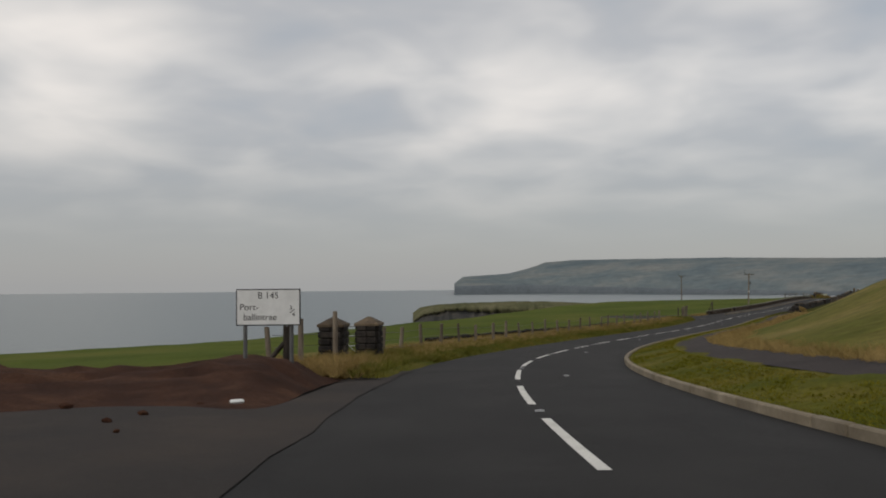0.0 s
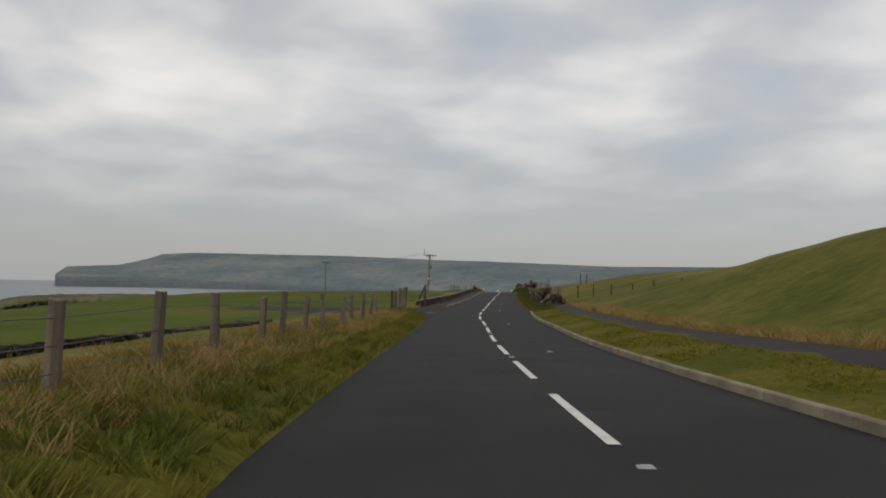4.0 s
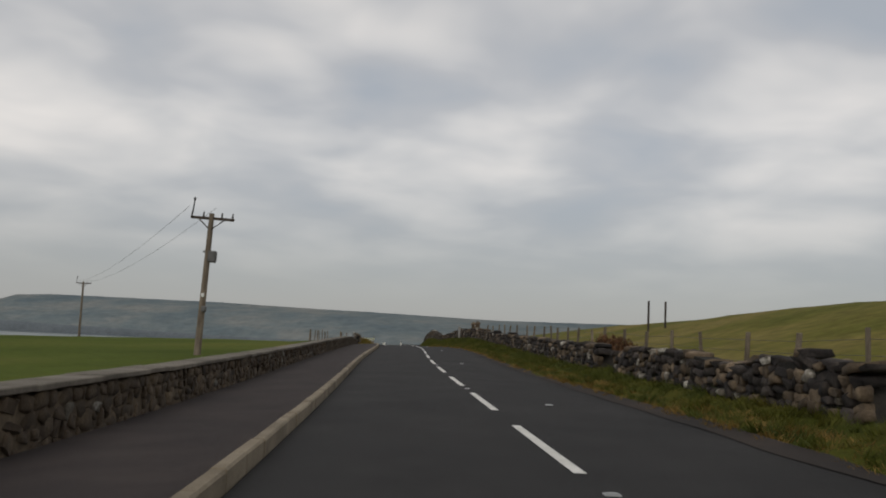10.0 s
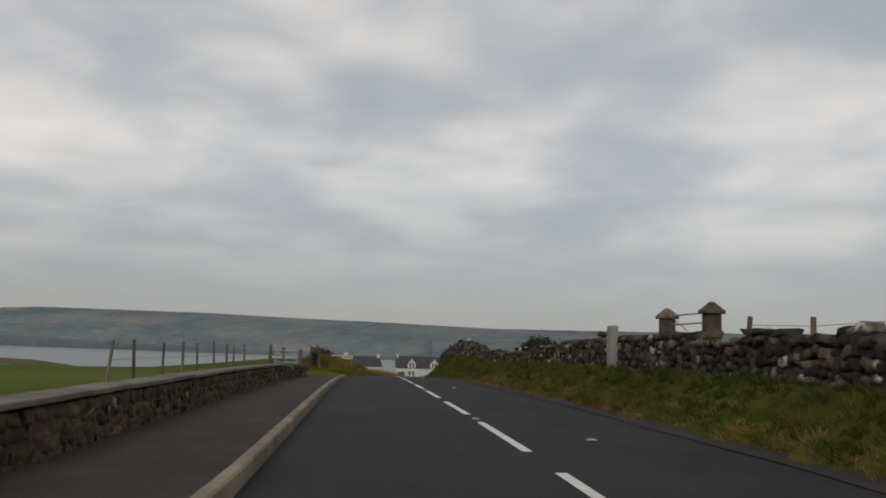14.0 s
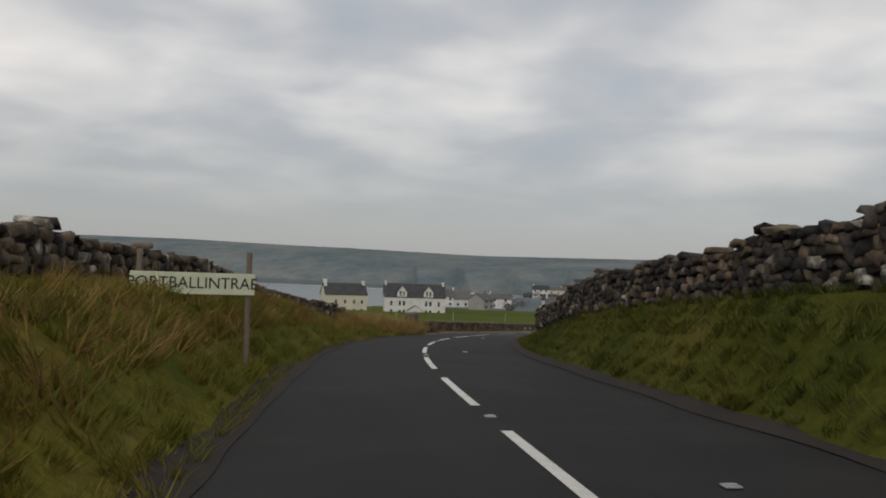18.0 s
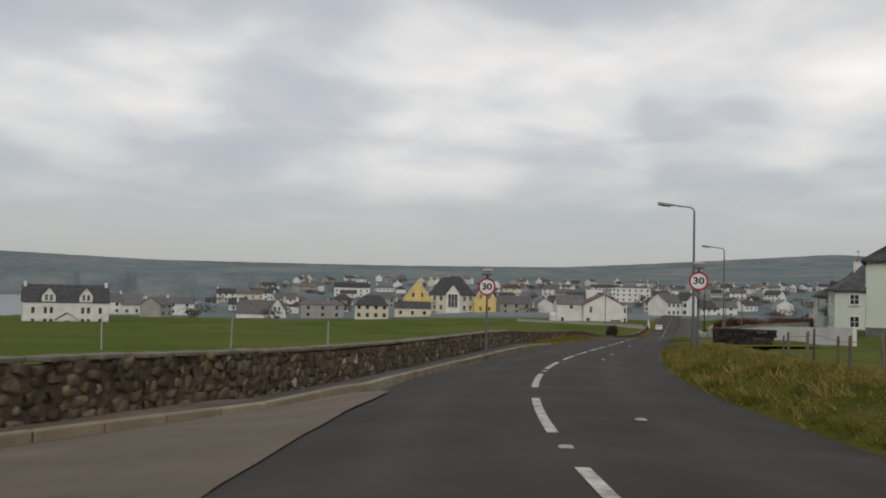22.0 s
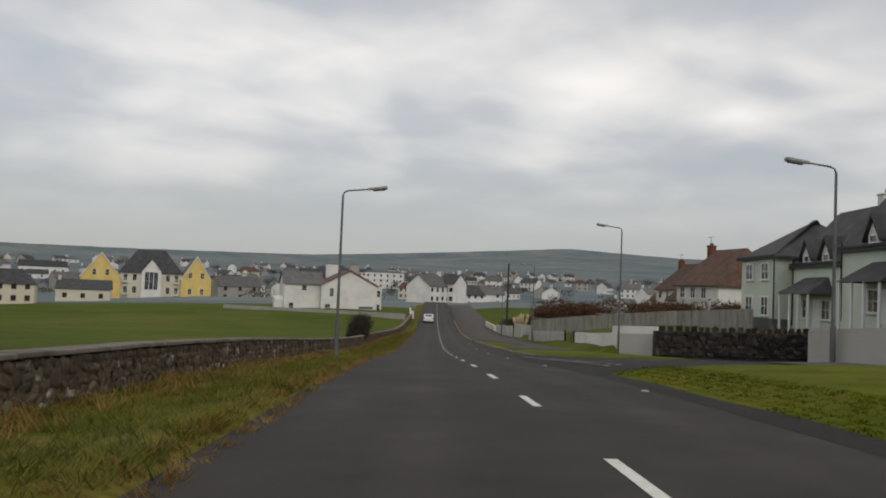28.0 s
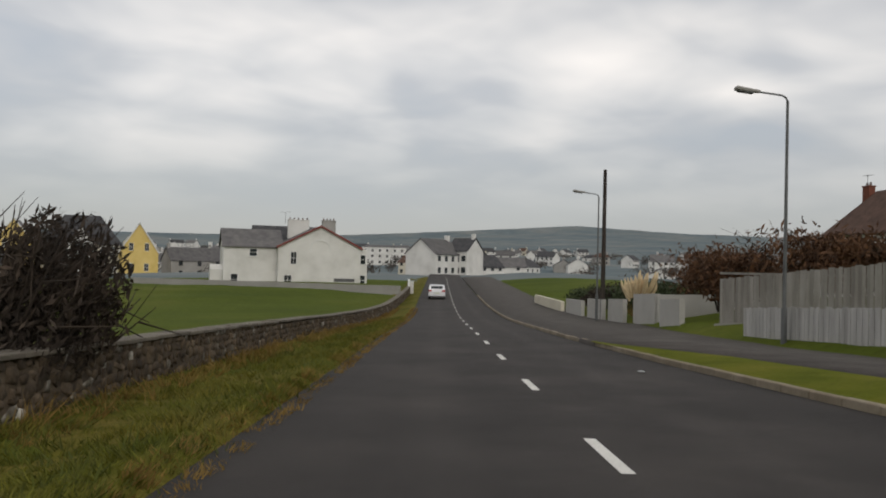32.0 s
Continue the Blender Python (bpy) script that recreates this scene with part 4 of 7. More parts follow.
def kerb(name, s0, s1, off, label, top=0.11, length=0.915):
    """A low backing strip with a row of kerbstones on it, laid end to end along its curve."""
    tab = off if isinstance(off, list) else [(s0, off), (s1, off)]
    high = lambda q: lerp(q, top) if isinstance(top, list) else top
    under = [(q, high(q) - 0.17) for q in np.arange(s0, s1 + 2, 2.0)]
    base = ribbon(name, s0, s1, [[(a, b - 0.05) for a, b in tab], [(a, b + 0.05) for a, b in tab]], [under, under], KERB, label, "kerb")
    bm = box(0, 0, -0.06, 0.14, length - 0.012, 0.3, 0.02)
    me = bpy.data.meshes.new("kerb_stone")
    bm.to_mesh(me)
    bm.free()
    me.materials.append(KERB)
    rnd = random.Random(name)
    pts = np.array([rd(q, lerp(q, tab), high(q) - 0.09) for q in np.arange(s0, s1, 0.15)])
    run = np.r_[0, np.cumsum(np.linalg.norm(np.diff(pts, axis=0), axis=1))]
    for d in np.arange(0, run[-1] - length, length):
        a, b = (np.array([np.interp(q, run, pts[:, c]) for c in range(3)]) for q in (d, d + length))
        m = (a + b) / 2
        ob = new("kerb_stone", me)
        ob.parent = base
        slope = math.degrees(math.atan2(b[2] - a[2], length))
        ob.matrix_world = pose(m[0] + rnd.uniform(-0.008, 0.008), m[1], m[2] + rnd.uniform(-0.006, 0.006), slope, 0, math.degrees(math.atan2(a[0] - b[0], b[1] - a[1])) + rnd.uniform(-0.4, 0.4))


kerb("kerb_right", -10, 113, [(a, b + 0.08) for a, b in RIGHT_EDGE], "pale concrete kerb beside mown grass")
kerb("kerb_left", 121, 253, [(121, -3.05), (130, -3.0), (140, -2.95), (253, -2.95)], "tan weathered concrete kerb", 0.13)
kerb("kerb_left_2", 331, 375, [(331, -6.2), (335, -4.0), (339, -3.15), (345, -3.05), (352, -3.2), (366, -3.25), (375, -3.15)], "tan weathered concrete kerb by the wall", [(331, -0.24), (338, -0.08), (352, -0.1), (362, 0.04), (370, 0.12)])
kerb("kerb_right_2", 447.7, 570, [(447.5, 9.1), (448.3, 7.1), (449.5, 5.85), (452, 5.45), (459, 5.2), (473, 4.57), (484, 3.78), (495, 3.28), (570, 3.18)], "grey concrete kerb", 0.1)

# ---------------------------------------------------------------- stone walls
ROCKS = []


def rock_shapes():
    rnd = random.Random(7)
    for i in range(7):
        bm = bmesh.new()
        bmesh.ops.create_cube(bm, size=1)
        bmesh.ops.bevel(bm, geom=bm.edges[:], offset=0.13, segments=1, affect="EDGES")
        for v in bm.verts:
            v.co += Vector([rnd.uniform(-0.13, 0.13) for _ in range(3)])
        bmesh.ops.triangulate(bm, faces=bm.faces[:])
        co = np.array([v.co[:] for v in bm.verts])
        fa = np.array([[v.index for v in f.verts] for f in bm.faces])
        bm.free()
        ROCKS.append((co, fa))


rock_shapes()


def stone_wall(name, s0, s1, off, base, top, thick, mats, core_mat, label, stone=(0.4, 0.22), single=(0, 0), lichen=0.06, rough=0.06, road_side=1, cope=False, gaps=(), proud=0.1):
    """A wall along the road: core, stones in rough courses on the road's side and along its top; the stones of one stretch are pieces of their own."""
    tab = lambda q, s: lerp(s, q) if isinstance(q, list) else q
    rnd = random.Random(name)
    inside = lambda s: not any(a < s < b for a, b in gaps)
    # core
    ss = np.arange(s0 + 0.35, s1 - 0.1, 0.75)
    v, f = [], []
    for s in ss:
        o, b, t = tab(off, s), tab(base, s), tab(top, s)
        jag = rough * (noise.noise((s * 1.3, 1, 2)) + noise.noise((s * 0.4, 1, 2)))
        if not inside(s):
            t = b + 0.05
        for oo, z in ((o - thick / 2, b - 0.5), (o - thick / 2 * 0.85, t + jag - 0.05), (o + thick / 2 * 0.85, t + jag - 0.05), (o + thick / 2, b - 0.5)):
            v.append(rd(s, oo, z))
    for i in range(len(ss) - 1):
        for j in range(3):
            f.append((4 * i + j, 4 * i + j + 1, 4 * i + j + 5, 4 * i + j + 4))
    f += [(0, 1, 2, 3), tuple(4 * (len(ss) - 1) + j for j in (3, 2, 1, 0))]
    wall = tagged(raw(name, v, f, core_mat), label, "stone wall", kind="structure")
    meshes = []
    for co, fa in ROCKS:
        for mt in mats[:2] + [LICHEN]:
            me = bpy.data.meshes.new("stone")
            me.from_pydata([tuple(c) for c in co], [], [tuple(x) for x in fa])
            me.materials.append(mt)
            meshes.append(me)
    vs, fs, mi, count, singles = [], [], [], 0, 0
    s = s0
    rows = 0
    z = 0.0
    while z < 6:
        any_row = False
        hh = stone[1] * rnd.uniform(0.85, 1.15)
        s = s0 + rnd.uniform(0, stone[0])
        while s < s1:
            ln = stone[0] * rnd.uniform(0.55, 1.5)
            mid = s + ln / 2
            b, t = tab(base, mid), tab(top, mid) + rough * (noise.noise((mid * 1.3, 1, 2)) + noise.noise((mid * 0.4, 1, 2)))
            if b + z < t - 0.08 and inside(mid):
                any_row = True
                h1 = min(hh, t - b - z + 0.06) * rnd.uniform(0.88, 1.08)
                o = tab(off, mid) - road_side * thick / 2 * (1 - 0.12 * z) * 0.93
                last = b + z + hh > t - 0.12
                dp = thick * (0.9 if last and not cope else 0.34)
                oo = o + (road_side * (dp / 2 - proud * rnd.uniform(0.6, 1.15)))
                m = at(mid, oo, b + z + h1 * (0.5 + (0 if last else rnd.uniform(-0.3, 0.3))), rnd.uniform(-9, 9)) @ pose(0, 0, 0, rnd.uniform(-22, 22), rnd.uniform(-10, 10), 0) @ Matrix.Diagonal((dp, ln * rnd.uniform(0.7, 1.08), h1 * (rnd.uniform(0.7, 1.0) if last else rnd.uniform(0.6, 1.4)), 1))
                kind = 2 if rnd.random() < lichen else (1 if rnd.random() < 0.35 else 0)
                r = rnd.randrange(len(ROCKS))
                if single[0] < mid < single[1] and singles < 295:
                    ob = new("stone", meshes[r * 3 + kind])
                    ob.parent = wall
                    ob.matrix_world = m
                    singles += 1
                else:
                    co, fa = ROCKS[r]
                    mm = np.array(m)
                    vs.append(co @ mm[:3, :3].T + mm[:3, 3])
                    fs.append(fa + count)
                    mi.append(np.full(len(fa), kind))
                    count += len(co)
            s += ln
        z += hh
        rows += 1
        if not any_row:
            break
    if vs:
        ob = arrays("stonework", np.concatenate(vs), np.concatenate(fs), mats[:2] + [LICHEN], wall, np.concatenate(mi))
        tagged(ob, kind="stuff")
    if cope:
        me_bm = box(0, 0, 0, thick + 0.05, 0.972, 0.07, 0.012)
        me = bpy.data.meshes.new("coping_stone")
        me_bm.to_mesh(me)
        me_bm.free()
        me.materials.append(COPING)
        s = s0
        while s < s1 - 0.5:
            if not inside(s + 0.49):
                s += 0.98
                continue
            ob = new("coping_stone", me)
            ob.parent = wall
            slope = math.degrees(math.atan2(rd(s + 1)[2] - rd(s)[2] + tab(top, s + 1) - tab(top, s), 1.0))
            ob.matrix_world = at(s + 0.49, tab(off, s + 0.49), tab(top, s + 0.49) + 0.03 + rnd.uniform(-0.008, 0.008), rnd.uniform(-1, 1)) @ pose(0, 0, 0, slope, 0, 0)
            s += 0.98
    return wall


stone_wall("wall_left_1", 120, 253.5, [(120, -5.3), (253, -5.25)], -0.15, [(120, 0.42), (136, 0.48), (139.3, 0.5), (180, 0.48), (254, 0.55)], 0.42, [RUBBLE, BROWNSTONE], MORTAR, "mortared brown stone wall with flat coping", (0.3, 0.17), (139.5, 151), 0.04, 0.01, -1, cope=True, proud=0.02, gaps=((137.4, 139.3),))
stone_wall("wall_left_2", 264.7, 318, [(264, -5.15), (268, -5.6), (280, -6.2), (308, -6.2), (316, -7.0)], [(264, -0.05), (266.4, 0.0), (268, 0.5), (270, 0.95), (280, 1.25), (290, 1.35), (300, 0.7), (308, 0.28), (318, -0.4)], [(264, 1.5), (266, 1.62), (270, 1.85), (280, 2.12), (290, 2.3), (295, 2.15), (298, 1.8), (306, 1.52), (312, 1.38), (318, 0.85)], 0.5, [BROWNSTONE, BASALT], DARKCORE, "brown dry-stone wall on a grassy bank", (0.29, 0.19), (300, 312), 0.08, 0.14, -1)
stone_wall("wall_left_3", 331, 372, [(331, -8.3), (334, -7.0), (338, -5.9), (345, -5.25), (372, -5.25)], [(328, -0.7), (342, -0.6), (350, -0.55), (360, -0.4), (372, -0.2)], [(328, 0.42), (336, 0.4), (342, 0.34), (350, 0.36), (360, 0.5), (366, 0.62), (372, 0.7)], 0.4, [RUBBLE, BROWNSTONE], MORTAR, "old brown stone field wall", (0.3, 0.17), (345, 354), 0.06, 0.02, -1, cope=True, proud=0.032)
stone_wall("wall_left_4", 372, 573, [(372, -5.25), (380, -5.9), (400, -6.4), (430, -6.6), (480, -6.6), (530, -5.6), (573, -5.0)], [(372, -0.2), (400, -0.4), (573, -0.2)], [(372, 0.7), (400, 0.48), (430, 0.5), (460, 0.56), (480, 0.52), (500, 0.45), (573, 0.7)], 0.42, [RUBBLE, BROWNSTONE], MORTAR, "lichen-spotted mortared stone field wall with flat coping", (0.24, 0.15), (400, 408), 0.13, 0.02, -1, cope=True, proud=0.022)
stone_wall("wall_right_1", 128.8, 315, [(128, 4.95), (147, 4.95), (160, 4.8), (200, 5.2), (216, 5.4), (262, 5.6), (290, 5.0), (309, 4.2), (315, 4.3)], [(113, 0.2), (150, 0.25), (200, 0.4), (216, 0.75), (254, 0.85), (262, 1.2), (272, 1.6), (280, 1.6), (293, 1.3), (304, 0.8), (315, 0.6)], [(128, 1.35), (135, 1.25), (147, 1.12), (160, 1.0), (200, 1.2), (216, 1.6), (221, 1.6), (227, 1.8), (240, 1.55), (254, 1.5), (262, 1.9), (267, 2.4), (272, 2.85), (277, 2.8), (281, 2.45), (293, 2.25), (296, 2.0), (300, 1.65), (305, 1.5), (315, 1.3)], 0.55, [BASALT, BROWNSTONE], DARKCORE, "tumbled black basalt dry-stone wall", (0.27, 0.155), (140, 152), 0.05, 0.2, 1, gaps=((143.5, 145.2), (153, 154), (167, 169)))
stone_wall("wall_field", 50, 90, [(44, -11), (70, -10.2), (90, -9.5)], -0.45, 0.16, 0.45, [BASALT, BASALT], DARKCORE, "low dark field wall beyond the fence", (0.4, 0.22), (0, 0), 0.02, 0.06, -1)

# ---------------------------------------------------------------- fences, gates, posts
def post_mesh(h, r, n=7, lean=0.0, square=False, seed=0):
    rnd = random.Random(seed)
    bm = bmesh.new()
    if square:
        add_box(bm, 0, 0, h / 2 - 0.15, 2 * r, 2 * r, h + 0.3, 0.008)
    else:
        bmesh.ops.create_cone(bm, cap_ends=True, segments=n, radius1=r * 1.05, radius2=r * 0.92, depth=h + 0.3, matrix=Matrix.Translation((0, 0, h / 2 - 0.15)))
    for v in bm.verts:
        if v.co.z > h * 0.6:
            v.co.z += rnd.uniform(-0.02, 0.02)
        v.co.x += rnd.uniform(-0.006, 0.006) + lean * v.co.z
    return bm


def wire(parent, pts, r=0.006, mat=WIRE, name="wire"):
    cu = bpy.data.curves.new(name, "CURVE")
    cu.dimensions, cu.bevel_depth, cu.bevel_resolution = "3D", r, 0
    sp = cu.splines.new("POLY")
    sp.points.add(len(pts) - 1)
    for p, q in zip(sp.points, pts):
        p.co = (*q, 1)
    tmp = bpy.data.objects.new("tmp", cu)
    me = bpy.data.meshes.new_from_object(tmp)
    bpy.data.objects.remove(tmp)
    return link_mesh(name, me, mat, parent)


def post_fence(name, stations, off, base, tops, mat, label, r=0.055, wires=(0.25, 0.55, 0.85), square=False, seed=1):
    """A run of posts with wires; off, base and tops are tables or numbers."""
    tab = lambda q, s: lerp(s, q) if isinstance(q, list) else q
    rnd = random.Random(seed)
    f = thing(name, Matrix.Identity(4), label, "fence")
    heads = []
    for i, s in enumerate(stations):
        o, b, t = tab(off, s) + rnd.uniform(-0.12, 0.12), tab(base, s), tab(tops, s) + rnd.uniform(-0.1, 0.1)
        ob = part("post", post_mesh(t - b, r * rnd.uniform(0.85, 1.2), lean=rnd.uniform(-0.06, 0.06), square=square, seed=seed * 100 + i), mat, f)
        ob.matrix_world = at(s, o, b, rnd.uniform(0, 90)) @ pose(0, 0, 0, rnd.uniform(-4, 4), rnd.uniform(-3, 3), 0)
        heads.append((s, o, b, t))
    for w in wires:
        pts = [rd(s, o + 0.05, b + (t - b) * w / 1.0 * 0.95) for s, o, b, t in heads]
        wire(f, pts)
    return f


left_stations = [21.0] + [29.5 + 2.75 * i + random.Random(i).uniform(-0.3, 0.3) for i in range(24)]
post_fence("post_and_wire_fence", left_stations, [(21, -6.2), (30, -5.5), (45, -5.2), (97, -5.0)], [(21, 0.1), (40, 0.2), (85, 0.3), (97, 0.2)], [(21, 1.2), (43, 1.2), (60, 1.25), (83, 1.45), (97, 1.45)], WOOD, "weathered round-post wire fence on a grass bank", 0.075, seed=3)
post_fence("field_fence", [150 + 3.1 * i for i in range(25)], [(150, 7.6), (200, 7.8), (226, 7.2)], [(150, 0.5), (200, 0.8), (226, 1.2)], [(150, 1.6), (190, 1.75), (226, 2.2)], WOOD, "pale stakes of a wire fence behind the stone wall", 0.06, seed=5)
post_fence("hill_fence", [96 + 4.2 * i for i in range(12)], [(96, 22), (118, 16), (142, 9)], [(96, 2.0), (142, 0.7)], [(96, 3.2), (142, 1.9)], DARKWOOD, "dark stakes of a hillside wire fence", 0.06, seed=6)
post_fence("roadside_fence", [311 + 2.3 * i for i in range(19)], [(311, 5.0), (330, 5.6), (352, 6.6)], [(311, 0.5), (352, 0.45)], [(311, 1.5), (330, 1.2), (352, 1.1)], WOOD, "thin grey post fence beside the verge", 0.035, seed=8)
post_fence("golf_fence", [232 + 3.4 * i for i in range(9)], [(232, -9.5), (260, -9.0)], [(232, 0.0), (260, 0.25)], [(232, 1.25), (260, 1.7)], WOOD, "pale stakes beyond the wall", 0.055, seed=9)
post_fence("meadow_fence", [332 + 7.5 * i for i in range(6)], [(332, -24), (372, -14)], -0.2, 0.8, GALV, "thin pale stakes in the field", 0.03, wires=(0.9,), seed=11)


def gate_pillar(s, off, base, top, w, mat, cap_mat, label, group=""):
    p = thing("gate_pillar", at(s, off, base), label, "gate pillar", group)
    h = top - base
    bm = box(0, 0, h / 2 - 0.35, w, w, h + 0.5, 0.03)
    part("shaft", bm, DARKCORE if mat is BASALT else mat, p)
    if mat is BASALT:
        rnd = random.Random(s)
        z = 0.02
        while z < h - 0.22:
            for k in range(4):
                for j in (-1, 1):
                    ang = k * 90
                    ob = part("stone", box(j * w * 0.24, -w / 2, z + 0.1, w * 0.46, 0.1, 0.185, 0.025), BASALT, p)
                    ob.matrix_local = pose(0, 0, 0, 0, 0, ang) @ pose(rnd.uniform(-0.02, 0.02), rnd.uniform(-0.02, 0.01), 0)
            z += 0.2
    bm = box(0, 0, h - 0.06, w + 0.14, w + 0.14, 0.1, 0.02)
    bmesh.ops.create_cone(bm, cap_ends=True, segments=4, radius1=(w + 0.1) * 0.707, radius2=0.06, depth=0.2, matrix=Matrix.Translation((0, 0, h + 0.08)) @ pose(0, 0, 0, 0, 0, 45))
    part("cap", bm, cap_mat, p)
    return p


def bar_gate(s, off, base, length, height, rz, bars, mat, label, name="metal_gate"):
    g = thing(name, at(s, off, base, rz), label, "gate")
    for i in range(bars):
        z = 0.12 + (height - 0.12) * i / (bars - 1)
        part("rail", tube((0, 0, z), (length, 0, z), 0.022), mat, g)
    for x in (0.0, length):
        part("stile", tube((x, 0, 0.04), (x, 0, height + 0.05), 0.028), mat, g)
    part("brace", tube((0, 0, 0.12), (length, 0, height), 0.016), mat, g)
    return g


gate_pillar(24.3, -5.5, -0.35, 1.3, 0.66, BASALT, BROWNSTONE, "black stone gate pillar with a weathered cap", "field gateway")
gate_pillar(26.5, -5.0, -0.35, 1.33, 0.66, BASALT, BROWNSTONE, "black stone gate pillar with a weathered cap", "field gateway")
bar_gate(26.4, -5.3, 0.15, 0.95, 1.05, 195, 4, GALV, "small galvanised gate standing ajar")
for s, o, b, t, r in ((22.6, -4.98, 0.1, 1.62, 0.075), (21.3, -5.55, 0.1, 1.4, 0.075)):
    ob = part("fence_post", post_mesh(t - b, r, seed=s), WOOD)
    ob.matrix_world = at(s, o, b)
    tagged(ob, "weathered wooden strainer post in dry grass", "post")

# field entrance: thick strainer posts and a braced gatepost
for k, (s, o, t, r, ln) in enumerate(((105.1, -4.98, 1.45, 0.12, 0.03), (105.7, -5.25, 1.25, 0.09, -0.02), (104.85, -4.65, 1.5, 0.145, 0.07), (103.4, -5.2, 1.3, 0.08, 0.0))):
    ob = part("gatepost", post_mesh(t, r, 9, lean=ln, seed=40 + k), WOOD if k < 3 else DARKWOOD)
    ob.matrix_world = at(s, o, 0.1, 20 * k)
    tagged(ob, "thick weathered timber gatepost", "post", "field entrance posts")
    if k == 2:
        stub = part("split_top", tube((0.12, 0.02, t - 0.35), (0.27, 0.05, t + 0.02), 0.06, 0.045, 7), WOOD, ob)
        part("strap", tube((0.085, 0, t - 0.4), (0.09, 0, t - 0.34), 0.165, n=9), WIRE, ob)
bs = thing("braced_post", at(19.2, -5.3, 0.0), "braced dark timber fence post in dry grass", "post")
part("post", post_mesh(1.25, 0.085, 9, seed=52), DARKWOOD, bs)
part("brace", tube((-0.05, -0.02, 0.85), (-0.72, -0.1, 0.05), 0.055), DARKWOOD, bs)
bp = thing("braced_gatepost", at(121.5, -4.9, 0.0), "braced timber gatepost at the wall's end", "post")
part("post", post_mesh(1.72, 0.1, 9, seed=50), DARKWOOD, bp)
part("brace", tube((-0.06, 0.1, 1.5), (-0.75, 0.2, -0.1), 0.06), DARKWOOD, bp)
part("collar", tube((0, 0, 1.5), (0, 0, 1.58), 0.115, n=9), WIRE, bp)
pb = thing("letter_box", at(139.0, -5.0, -0.1), "small dark letter box on a post in a wall gap", "letter box")
part("post", box(0, 0, 0.12, 0.12, 0.1, 0.5, 0.01), DARKWOOD, pb)
part("body", box(0, 0, 0.46, 0.34, 0.3, 0.3, 0.02), BOXRED, pb, "dull dark-red box")
part("hood", box(0, -0.02, 0.645, 0.44, 0.42, 0.07, 0.02), SIGNBACK, pb)
part("slot", box(0, -0.153, 0.54, 0.2, 0.006, 0.03), SIGNBLACK, pb)
part("door", box(0, -0.152, 0.4, 0.24, 0.008, 0.16), SIGNBLACK, pb)

heap = thing("rubble_heap", at(122.8, 5.3, 0.15), "heap of black basalt boulders in rough grass", "rubble heap")
rnd = random.Random(77)
for k in range(26):
    co, fa = ROCKS[k % 7]
    ob = raw("boulder", co, [tuple(q) for q in fa], BASALT, heap)
    layer = 0 if k < 13 else 1 if k < 22 else 2
    ob.matrix_local = pose(rnd.uniform(-0.7, 0.7) * (1 - 0.25 * layer), rnd.uniform(-1.1, 1.1) * (1 - 0.25 * layer), 0.12 + 0.32 * layer, rnd.uniform(-20, 20), rnd.uniform(-20, 20), rnd.uniform(0, 180)) @ Matrix.Diagonal((rnd.uniform(0.4, 0.65), rnd.uniform(0.4, 0.7), rnd.uniform(0.35, 0.5), 1))

# gateway in the right-hand wall
for k, s in enumerate((224.3, 227.6)):
    gate_pillar(s, 6.3, 0.9, 2.35, 0.36, BROWNSTONE, BROWNSTONE, "weathered brown gatepost behind the stone wall", "field gate")
sl = part("slab_post", box(0, 0, 0.55, 0.2, 0.5, 1.5, 0.03), CONCRETE)
sl.matrix_world = at(228.6, 5.05, 0.75)
tagged(sl, "worn concrete slab post against the stone wall", "post")
bar_gate(224.6, 6.4, 1.2, 2.7, 1.1, 90, 5, GALV, "five-bar galvanised field gate")
# gate and posts in the left wall before the bank
bar_gate(254.3, -5.6, 0.15, 1.2, 1.15, 172, 6, GALV, "open galvanised gate by a wall", "metal_gate")
for k, (s, o, t) in enumerate(((254.2, -5.45, 1.35), (256.8, -6.6, 1.5), (257.6, -7.4, 1.7), (255.6, -7.2, 1.5))):
    ob = part("gatepost", post_mesh(t, 0.1, 8, seed=60 + k), WOOD)
    ob.matrix_world = at(s, o, 0.02)
    tagged(ob, "grey timber gatepost by the wall gap", "post", "wall gap posts")
# gate on the right after the bend, and railing by the turning
for k, s in enumerate((320.5, 323.5)):
    ob = part("gatepost", post_mesh(1.55, 0.11, 8, seed=70 + k), WOOD)
    ob.matrix_world = at(s, 6.4, 0.2)
    tagged(ob, "weathered timber gatepost by a field gate", "post", "bend field gate")
bar_gate(320.8, 6.4, 0.25, 2.6, 1.1, 88, 6, GALV, "galvanised field gate with bars")
gp = thing("turning_pillar", at(331.0, -8.55, -0.6), "stone pier with a slab cap at the wall's end", "pier")
part("shaft", box(0, 0, 0.6, 0.82, 0.7, 1.8, 0.06), BROWNSTONE, gp)
part("cap", box(0, 0, 1.55, 0.9, 0.78, 0.12, 0.03), COPING, gp)
rail = thing("railing", at(330.6, -9.1, -0.3, 12), "low pale metal railing", "railing")
for i in range(10):
    part("baluster", box(-0.25 - i * 0.3, 0, 0.45, 0.03, 0.03, 0.9), WOOD, rail)
for z in (0.12, 0.88):
    part("rail", box(-1.6, 0, z, 3.1, 0.05, 0.05), WOOD, rail)


